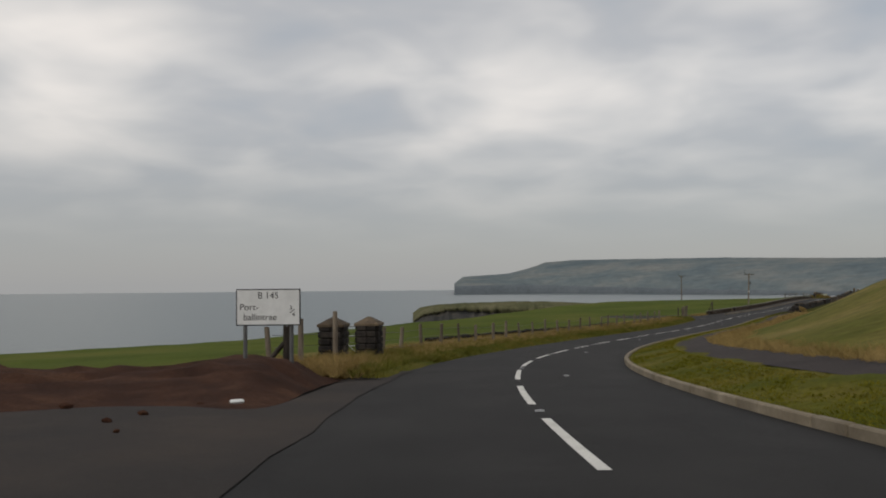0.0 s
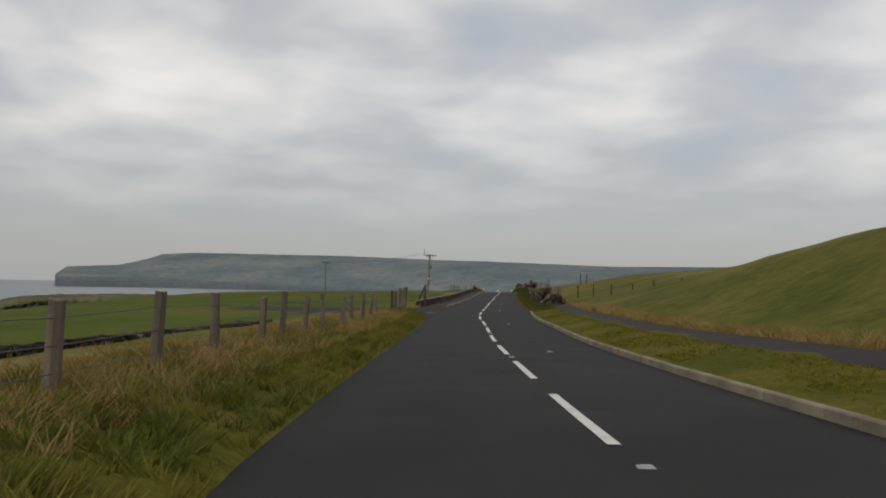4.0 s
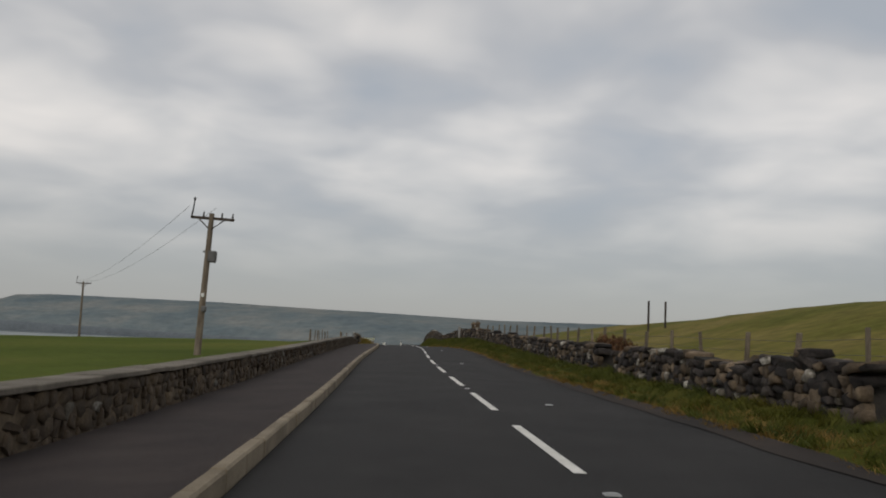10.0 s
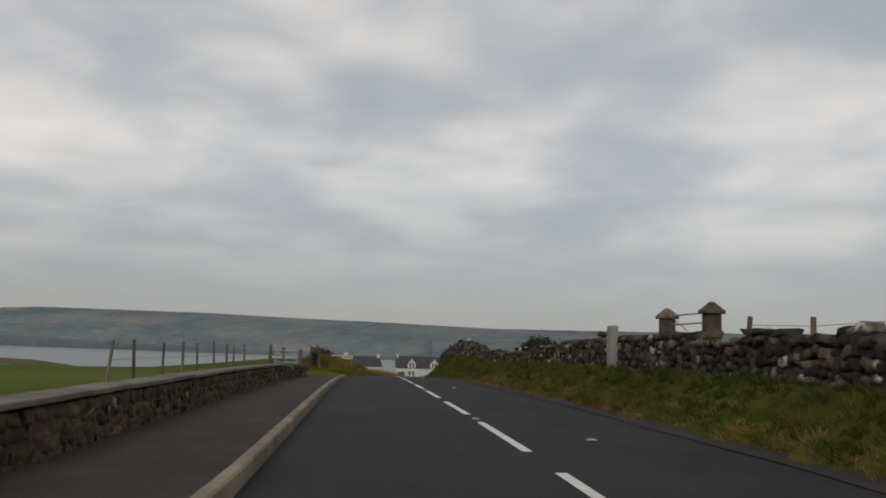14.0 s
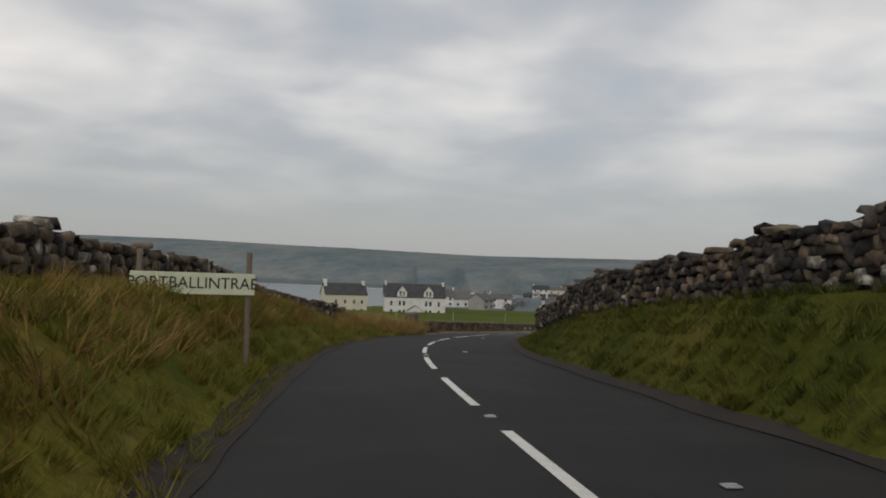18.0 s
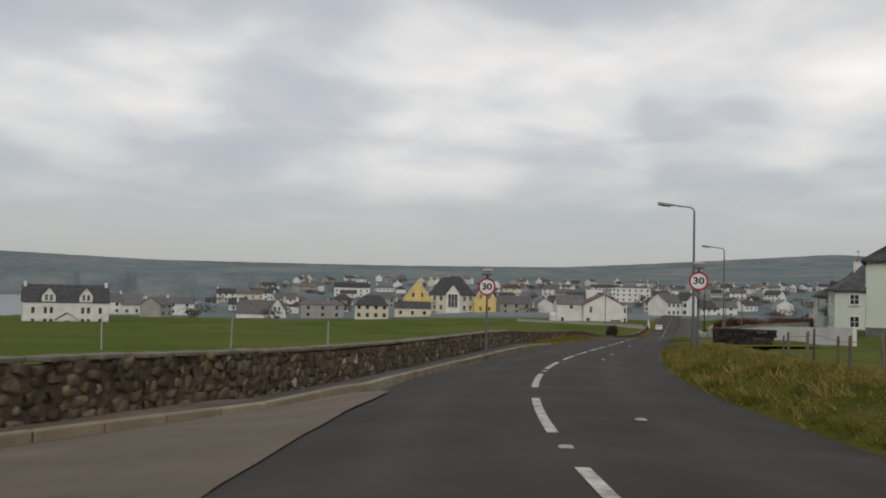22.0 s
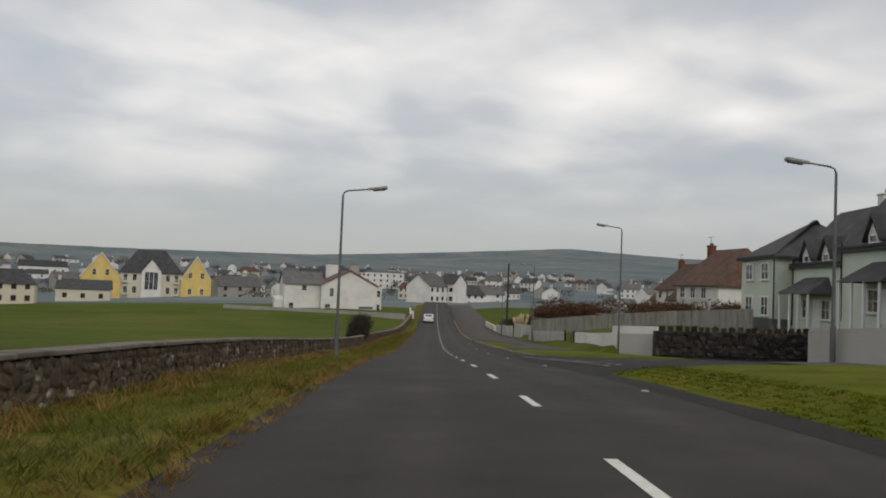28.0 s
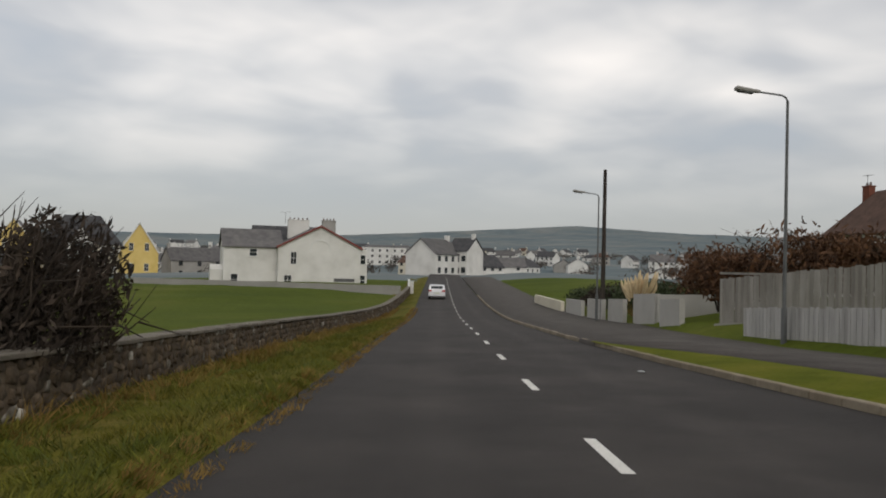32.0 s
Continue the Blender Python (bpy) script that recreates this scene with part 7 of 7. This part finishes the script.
# --- the village on the far slope: bearing and distance from the bend, width, eaves, ridge, walls, roof, hip, turn, windows
VIEW = (19.0, 217.1)
VILLAGE = [
    (-3.86, 470, 18.5, 6.5, 10.0, RENDER_WHITE, SLATE, 0, 10, 4, "white two-storey villa with slate roof"),
    (-5.40, 440, 17.5, 5.0, 7.5, RENDER_WHITE, GREYSLATE, 0, -15, 3, "white house with grey slate roof"),
    (-5.84, 390, 13.8, 4.0, 6.5, RENDER_WHITE, GREYSLATE, 0, 30, 3, "white bungalow with grey roof"),
    (-7.33, 350, 9.3, 4.6, 7.5, RENDER_GREY, GREYSLATE, 0, 60, 2, "grey rendered house with slate roof"),
    (-8.05, 520, 11.6, 4.2, 7.0, RENDER_WHITE, SLATE, 0, 0, 2, "white cottage on the slope"),
    (-9.79, 700, 21.3, 5.5, 9.0, RENDER_WHITE, SLATE, 0, 20, 3, "white house high on the slope"),
    (-9.62, 560, 16.3, 4.8, 8.0, RENDER_CREAM, GREYSLATE, 0, 5, 3, "cream house with grey roof"),
    (-10.68, 575, 7.1, 4.8, 7.5, RENDER_WHITE, SLATE, 0, 0, 2, "small white house with slate roof"),
    (-11.60, 560, 11.5, 5.0, 8.0, RENDER_WHITE, SLATE, 0, 0, 3, "white gabled house with slate roof"),
    (-13.33, 590, 24.9, 3.2, 5.5, RENDER_CREAM, GREYSLATE, 0, 0, 5, "long low cream building with grey roof"),
    (-17.77, 345, 16.9, 5.4, 7.2, RENDER_GREY, GREYSLATE, 1, 8, 3, "grey two-storey house with hipped roof"),
    (-21.13, 300, 11.6, 4.8, 8.0, RENDER_CREAM, SLATE, 1, 0, 4, "cream house with dark hipped roof"),
    (-19.77, 640, 26.5, 6.5, 10.0, RENDER_WHITE, SLATE, 0, 0, 6, "white seafront terrace with slate roof"),
    (-16.60, 700, 18.8, 4.5, 7.0, RENDER_GREY, GREYSLATE, 0, 20, 2, "grey house on the slope"),
    (-23.86, 330, 13.6, 3.2, 5.6, RENDER_CREAM, SLATE, 0, 0, 3, "low cream cottage with slate roof"),
    (-30.54, 390, 16.1, 5.0, 8.5, RENDER_GREY, GREYSLATE, 0, 25, 3, "grey gabled house with slate roof"),
    (-31.17, 420, 11.5, 6.0, 10.0, RENDER_WHITE, GREYSLATE, 0, 70, 2, "white gabled house with grey roof"),
    (-34.61, 560, 24.5, 6.0, 9.0, RENDER_WHITE, GREYSLATE, 0, 0, 6, "white terrace on the rise"),
    (-36.63, 620, 20.1, 9.0, 11.0, RENDER_WHITE, SLATE, 0, 0, 8, "white three-storey hotel block"),
    (-38.41, 600, 23.7, 9.5, 10.5, RENDER_WHITE, GREYSLATE, 1, 0, 6, "large white flat-fronted building"),
    (-40.57, 340, 11.5, 5.2, 8.6, RENDER_WHITE, GREYSLATE, 0, 55, 4, "white gabled house with steep grey roof"),
    (-41.82, 345, 5.5, 6.0, 9.0, RENDER_WHITE, SLATE, 0, -30, 3, "white stair tower block with gable"),
    (-42.82, 390, 9.2, 4.5, 8.0, RENDER_WHITE, SLATE, 0, 40, 3, "white house with slate dormers"),
    (-44.06, 420, 11.2, 4.5, 7.5, RENDER_WHITE, GREYSLATE, 0, 10, 2, "white bungalow with grey roof"),
]


def village_house(x, y, w, d, eaves, ridge, wall, roof, hip, rz, wins, label, rnd):
    z = ground_at(x, y) + 0.1
    g = thing("house", pose(x, y, z, 0, 0, rz), label, "house", "village houses")
    part("wall", block(w, d, eaves, ridge, not hip), wall, g).matrix_local = pose(-w / 2, -d / 2, 0)
    part("roof", gable_roof(w, d, eaves, ridge, 0.3, hip=0.7 if hip else 0), roof, g).matrix_local = pose(-w / 2, -d / 2, 0)
    for i in range(wins):
        xx = -w / 2 + w * (i + 0.5) / wins
        for zz in ([1.4] if eaves < 4.3 else [1.4, 4.1] if eaves < 8 else [1.5, 4.6, 7.6]):
            part("window", box(xx, -d / 2 - 0.02, zz, 1.1, 0.08, 1.3), GLASSY, g)
    if ridge - eaves > 2 and rnd.random() < 0.8:
        part("chimney", box(-w / 2 + 0.5 if rnd.random() < 0.5 else w / 2 - 0.5, 0, ridge + 0.2, 0.7, 1.1, 1.9, 0.03), wall, g)
    return g


rnd = random.Random(11)
for bearing, dist, w, eaves, ridge, wall, roof, hip, tb, wins, label in VILLAGE:
    a = radians(bearing)
    x, y = VIEW[0] - dist * math.sin(a), VIEW[1] + dist * math.cos(a)
    village_house(x, y, w, 8.5, eaves, ridge, wall, roof, hip, bearing + tb, wins, label, rnd)
spots = []
tries = 0
while len(spots) < 150 and tries < 4000:
    tries += 1
    b, dist = rnd.uniform(-62, -2), rnd.uniform(380, 1150) ** 1.0
    a = radians(b)
    x, y = VIEW[0] - dist * math.sin(a), VIEW[1] + dist * math.cos(a)
    if min([(x - p) ** 2 + (y - q) ** 2 for p, q in spots] or [1e9]) < 17**2:
        continue
    near_road = np.min((LINE[:, 0] - x) ** 2 + (LINE[:, 1] - y) ** 2) < 16**2
    if near_road or ground_at(x, y) < -2 or (math.hypot(x - 165, y - 560) < 60) or (math.hypot(x - 172, y - 440) < 40) or (math.hypot(x - 91, y - 548) < 30):
        continue
    spots.append((x, y))
    white = rnd.random()
    wall = RENDER_WHITE if white < 0.6 else RENDER_CREAM if white < 0.8 else RENDER_GREY
    roof = SLATE if rnd.random() < 0.45 else GREYSLATE if rnd.random() < 0.8 else TILE
    eaves = rnd.choice((2.7, 3.0, 4.8, 5.2))
    village_house(x, y, rnd.uniform(8, 15), rnd.uniform(6.5, 9), eaves, eaves + rnd.uniform(2.2, 3.6), wall, roof, rnd.random() < 0.2, b + rnd.choice((0, 90, 20, -30, 60)), rnd.choice((2, 3, 4)), {RENDER_WHITE: "white rendered village house", RENDER_CREAM: "cream rendered village house", RENDER_GREY: "grey rendered village house"}[wall] + (" with slate roof" if roof is SLATE else " with grey roof" if roof is GREYSLATE else " with brown tiled roof"), rnd)


# bare trees and hedges between the village houses
def village_trees():
    r = np.random.RandomState(19)
    vs = []
    done = 0
    while done < 230:
        b, dist = radians(r.uniform(-62, -3)), r.uniform(330, 1100)
        x, y = VIEW[0] - dist * math.sin(b), VIEW[1] + dist * math.cos(b)
        if np.min((LINE[:, 0] - x) ** 2 + (LINE[:, 1] - y) ** 2) < 14**2 or min((x - p) ** 2 + (y - q) ** 2 for p, q in spots) < 8**2 or math.hypot(x - 172, y - 440) < 26 or math.hypot(x - 172, y - 552) < 42:
            continue
        z = ground_at(x, y)
        if z < -2:
            continue
        done += 1
        w, h = r.uniform(3, 11), r.uniform(2.2, 6.5)
        n = 170
        c = r.normal(size=(n, 3)) * (w / 3.2, w / 3.2, h / 4.5) + (x, y, z + h * 0.5)
        d1 = r.normal(size=(n, 3)) + (0, 0, 0.9)
        d1 /= np.linalg.norm(d1, axis=1)[:, None]
        d2 = np.cross(d1, r.normal(size=(n, 3)))
        d2 /= np.linalg.norm(d2, axis=1)[:, None]
        ln = r.uniform(0.4, 1.1, n)[:, None]
        vs.append(np.stack([c - d1 * ln, c + d2 * ln * 0.2, c + d1 * ln, c - d2 * ln * 0.2], 1).reshape(-1, 3))
    v = np.concatenate(vs)
    return tagged(arrays("village_trees", v, np.arange(len(v)).reshape(-1, 4), VILLAGE_TWIG), "bare winter trees and hedges among the houses", "trees", kind="stuff")


village_trees()


# --- boundary walls, fences and hedges on the right
def panel_wall(name, pts, height, thick, mat, label, cap=None, foot=0.6):
    """An upright wall through points (station, offset, ground height over the road)."""
    v, f = [], []
    P = [rd(s, o, b) for s, o, b in pts]
    for i, p in enumerate(P):
        d = P[min(i + 1, len(P) - 1)] - P[max(i - 1, 0)]
        n = np.array([d[1], -d[0]]) / np.hypot(d[0], d[1]) * thick / 2
        hh = height[i] if isinstance(height, list) else height
        for sg, z in ((1, -foot), (1, hh), (-1, hh), (-1, -foot)):
            v.append((p[0] + sg * n[0], p[1] + sg * n[1], p[2] + z))
    for i in range(len(P) - 1):
        for j in range(4):
            f.append((4 * i + j, 4 * i + (j + 1) % 4, 4 * i + 4 + (j + 1) % 4, 4 * i + 4 + j))
    f += [(3, 2, 1, 0), tuple(4 * (len(P) - 1) + j for j in range(4))]
    return tagged(raw(name, v, f, mat), label, "wall", kind="structure")


def board_fence(pts, height, label, mat=GREYWOOD, w=0.145):
    """Upright boards with gaps between, along points (station, offset, ground)."""
    g = thing("board_fence", Matrix.Identity(4), label, "fence")
    me = bpy.data.meshes.new("board")
    bm = box(0, 0, 0.5, w - 0.012, 0.022, 1.0)
    bm.to_mesh(me)
    bm.free()
    me.materials.append(mat)
    rr = random.Random(3)
    for (s0, o0, b0), (s1, o1, b1) in zip(pts, pts[1:]):
        a, b = rd(s0, o0, b0), rd(s1, o1, b1)
        ln = np.linalg.norm(b - a)
        an = math.degrees(math.atan2(b[1] - a[1], b[0] - a[0]))
        n = int(ln / w)
        for i in range(n):
            p = a + (b - a) * (i + 0.5) / n
            ob = new("board", me)
            ob.parent = g
            ob.matrix_world = pose(p[0], p[1], p[2] - 0.1, 0, rr.uniform(-0.6, 0.6), an) @ pose(0, 0.012 * (i % 2), 0) @ Matrix.Diagonal((1, 1, height + 0.1 + rr.uniform(-0.03, 0.03), 1))
        for z in (0.35, height - 0.3):
            q = (a + b) / 2
            part("rail", box(0, 0, 0, ln, 0.05, 0.09), mat, g).matrix_world = pose(q[0], q[1], q[2] + z, 0, 0, an) @ pose(0, 0.04, 0)
    return g


board_fence([(499.5, 10.0, 0.45), (490, 15.5, 1.2), (480, 20.3, 1.75), (470, 24.0, 2.0)], 1.95, "tall weathered grey board fence")
board_fence([(494.5, 9.3, 0.0), (484, 9.75, 0.15), (475.6, 10.3, 0.3)], 1.25, "low pale grey board panels by the footway", PALEWOOD)
panel_wall("garden_wall_retaining", [(499.4, 9.8, 0.45), (489.8, 15.25, 1.2), (479.8, 20.05, 1.75), (469.8, 23.75, 2.0)], 0.12, 0.16, RENDER_GREY, "low grey retaining wall below a board fence", foot=1.5)
bar_gate(475.4, 10.3, 0.3, 2.7, 1.2, -90, 6, SIGNBLACK, "black metal driveway gate")
for s, o in ((475.5, 10.25), (472.5, 10.5)):
    gpost = part("gatepost", box(0, 0, 0.6, 0.16, 0.16, 1.7, 0.02), SIGNBLACK)
    gpost.matrix_world = at(s, o, 0.2)
    tagged(gpost, "square black post of a driveway gate", "post", "driveway gateposts")
panel_wall("garden_wall_white", [(472.3, 10.65, 0.33), (465, 10.8, 0.34), (459.4, 10.95, 0.34), (459.35, 10.95, 0.34), (458.2, 11.35, 0.34), (456.2, 12.95, 0.34)], [1.24, 1.24, 1.3, 1.75, 1.75, 1.75], 0.22, RENDER_WHITE, "smooth white rendered garden wall")
panel_wall("garden_wall_grey", [(457.8, 11.05, 0.3), (455.4, 12.85, 0.32)], 1.3, 0.2, PEBBLE, "grey pebbledashed wall end")
panel_wall("garden_wall_concrete", [(438, 15.5, 0.35), (433, 12.0, 0.32), (430.8, 11.7, 0.32), (418, 12.4, 0.45), (405, 13.2, 0.5)], 1.25, 0.2, PEBBLE, "grey pebbledashed boundary wall")
panel_wall("garden_wall_low", [(404.5, 9.0, 0.3), (395, 12.4, 0.6), (378, 13.5, 0.6)], 1.0, 0.2, RENDER_WHITE, "pale rendered garden wall", foot=1.5)
panel_wall("garden_wall_stone", [(454.6, 12.3, 0.35), (454.6, 18, 0.45), (454.2, 31, 0.6)], 1.45, 0.35, BASALT, "black basalt garden wall")
rnd = random.Random(31)
line = [(454.6, 12.3), (454.6, 18), (454.2, 31)]
gs = thing("basalt_facing", Matrix.Identity(4), "black basalt boulders facing the garden wall", "stone wall")
shapes = []
for co, fa in ROCKS:
    me = bpy.data.meshes.new("stone")
    me.from_pydata([tuple(c) for c in co], [], [tuple(q) for q in fa])
    me.materials.append(BASALT)
    shapes.append(me)
for (s0, o0), (s1, o1) in zip(line, line[1:]):
    a, b = rd(s0, o0, 0.35 + 0.013 * (o0 - 12)), rd(s1, o1, 0.35 + 0.013 * (o1 - 12))
    ln = np.linalg.norm(b - a)
    an = math.degrees(math.atan2(b[1] - a[1], b[0] - a[0]))
    for row in range(7):
        q = rnd.uniform(0, 0.3)
        while q < ln:
            w = rnd.uniform(0.3, 0.6)
            p = a + (b - a) * min(1, (q + w / 2) / ln)
            ob = new("stone", shapes[rnd.randrange(7)])
            ob.parent = gs
            ob.matrix_world = pose(p[0], p[1], p[2] + 0.12 + row * 0.24 + rnd.uniform(-0.03, 0.06) * (row == 6), 0, 0, an) @ pose(0, -0.16 if row < 6 else 0.0, 0, rnd.uniform(-6, 6), 0, rnd.uniform(-8, 8)) @ Matrix.Diagonal((w if row < 6 else w * 0.55, 0.3, 0.25 if row < 6 else 0.36, 1))
            q += w
blk = thing("stone_block_wall", at(376.6, 7.4, 0.3), "dark rough stone wall end beside the lamp post", "stone wall")
part("core", box(0, 0, 0.35, 3.1, 0.45, 1.3, 0.05), DARKCORE, blk)
for row in range(6):
    q = -1.6 + rnd.uniform(0, 0.2)
    while q < 1.55:
        w = rnd.uniform(0.25, 0.5)
        ob = new("stone", shapes[rnd.randrange(7)])
        ob.parent = blk
        ob.matrix_local = pose(q + w / 2, -0.2, -0.1 + row * 0.2, rnd.uniform(-8, 8), 0, 0) @ Matrix.Diagonal((w, 0.3, 0.22, 1))
        q += w
# concrete garden walls further on, gate piers and planting
for k, (s, o, ln, h) in enumerate(((503, 9.4, 3.2, 1.15), (508.5, 9.6, 4.6, 1.45), (514.5, 9.2, 4.0, 1.15), (520, 9.0, 5.0, 1.1), (527, 8.8, 7.0, 0.9))):
    panel_wall("garden_wall_block", [(s, o, 0.4), (s + ln, o - 0.1, 0.4)], h, 0.25, PEBBLE, "weathered grey rendered garden wall")
panel_wall("garden_wall_side", [(508.5, 9.6, 0.4), (507, 15, 0.5)], 1.4, 0.25, PEBBLE, "weathered grey rendered garden wall")
panel_wall("garden_wall_far", [(536, 8.6, 0.3), (552, 8.2, 0.3)], 0.7, 0.3, RENDER_CREAM, "low cream rendered garden wall")
for k, (s, o, d, sz, n) in enumerate(((501, 16, 0.6, (8, 8, 3.0), 9000), (500, 24, 0.9, (9, 8, 3.0), 9000), (489, 23, 1.1, (7, 8, 2.5), 8000), (480, 26.5, 1.2, (6, 8, 2.3), 7000), (510, 14, 0.5, (6, 7, 2.8), 6000), (517, 16, 0.4, (7, 8, 3.1), 6000), (503, 11.6, 0.1, (2.6, 3.2, 2.6), 3500))):
    twig_mass("beech_hedge", at(s, o, d + 1.2), sz, n, HEDGE, "russet-brown clipped beech hedge", "hedge", 50 + k, 0.13, 14, box_like=0.7, group="beech hedges")
for k, (s, o, sz) in enumerate(((524, 13, (6, 6, 2.6)), (531, 12, (5, 6, 2.2)), (540, 12, (5, 7, 1.9)), (527, 18, (6, 8, 3.4)))):
    twig_mass("garden_shrub", at(s, o, 0.3), sz, 4500, LEAF if k % 2 == 0 else DARKTWIG, "dark evergreen garden shrubs behind a wall", "shrub", 70 + k, 0.12, 10, group="garden shrubs")
pg = thing("pampas_grass", at(516.5, 10.3, 0.4), "clump of pale pampas grass plumes", "plant")
rnd = random.Random(9)
bm = bmesh.new()
for k in range(60):
    a, l = rnd.uniform(0, 6.28), rnd.uniform(0.5, 1.2)
    add_tube(bm, (0.1 * math.cos(a), 0.1 * math.sin(a), 0), (l * math.cos(a), l * math.sin(a), rnd.uniform(0.7, 1.3)), 0.02, 0.004, 3, False)
part("leaves", bm, GRASS_DRY, pg)
for k in range(26):
    a, l, h = rnd.uniform(0, 6.28), rnd.uniform(0.1, 1.15), rnd.uniform(1.7, 2.6)
    top = Vector((l * math.cos(a), l * math.sin(a), h))
    bm = bmesh.new()
    add_tube(bm, top * 0.6, top, 0.07, 0.1, 6)
    add_tube(bm, top, top + Vector((0.08 * math.cos(a), 0.08 * math.sin(a), 0.38)), 0.1, 0.015, 6)
    part("plume", bm, PLUME, pg)
wp = thing("gate_pillar", at(572.5, -4.7, -0.1), "small white painted gate pillar", "gate pillar")
part("shaft", box(0, 0, 0.6, 0.5, 0.5, 1.6, 0.03), RENDER_WHITE, wp)
part("cap", box(0, 0, 1.44, 0.62, 0.62, 0.12, 0.03), TRIM_WHITE, wp)
panel_wall("field_wall_cross", [(571, -6, -0.1), (578, -20, -0.3), (590, -45, -0.6)], 0.95, 0.3, RENDER_GREY, "low grey wall across the field's end")
panel_wall("forecourt_wall", [(573.5, -5, -0.1), (600, -6, 0)], 0.8, 0.25, RENDER_WHITE, "low white forecourt wall")


# --- white car driving ahead
def hatchback(m, label):
    g = thing("car", m, label, "car")
    prof = [(-2.05, 0.32), (-2.1, 0.75), (-2.0, 0.95), (-1.75, 1.02), (-1.35, 1.42), (-0.4, 1.5), (0.45, 1.42), (1.15, 0.98), (1.95, 0.82), (2.08, 0.55), (2.05, 0.3)]
    bm = bmesh.new()
    rows = []
    for x, k in ((-0.86, 0.0), (-0.8, 1.0), (0.8, 1.0), (0.86, 0.0)):
        rows.append([bm.verts.new((x * (1 - 0.16 * max(0, z - 0.95)), y, z if k else min(z, 0.3 + (z - 0.3) * 0.97))) for y, z in prof])
    for a, b in zip(rows, rows[1:]):
        for i in range(len(prof)):
            j = (i + 1) % len(prof)
            bm.faces.new((a[i], a[j], b[j], b[i]))
    bm.faces.new(rows[0])
    bm.faces.new(list(reversed(rows[-1])))
    bmesh.ops.recalc_face_normals(bm, faces=bm.faces[:])
    part("body", bm, CARWHITE, g, smooth=False)
    part("rear_window", box(0, -1.57, 1.22, 1.2, 0.03, 0.36, 0.0, pose(0, 0, 0, -45)), GLASSY, g)
    part("windscreen", box(0, 0.82, 1.22, 1.25, 0.03, 0.6, 0.0, pose(0, 0, 0, 58)), GLASSY, g)
    for sx in (-1, 1):
        part("side_window", box(sx * 0.82, -0.3, 1.2, 0.03, 1.5, 0.32), GLASSY, g)
        part("tail_light", box(sx * 0.7, -2.06, 0.86, 0.3, 0.1, 0.16, 0.02), REDLENS, g)
        for y in (-1.3, 1.3):
            w = part("wheel", tube((sx * 0.66, y, 0.3), (sx * 0.86, y, 0.3), 0.31, n=18), RUBBER, g)
            part("rim", tube((sx * 0.8, y, 0.3), (sx * 0.875, y, 0.3), 0.2, n=14), GALV, w)
    part("bumper", box(0, -2.08, 0.45, 1.66, 0.12, 0.28, 0.04), CARWHITE, g)
    part("number_plate", box(0, -2.13, 0.62, 0.52, 0.03, 0.11), SIGNCREAM, g)
    return g


hatchback(at(560, -1.6, 0.02), "white hatchback car on the road")
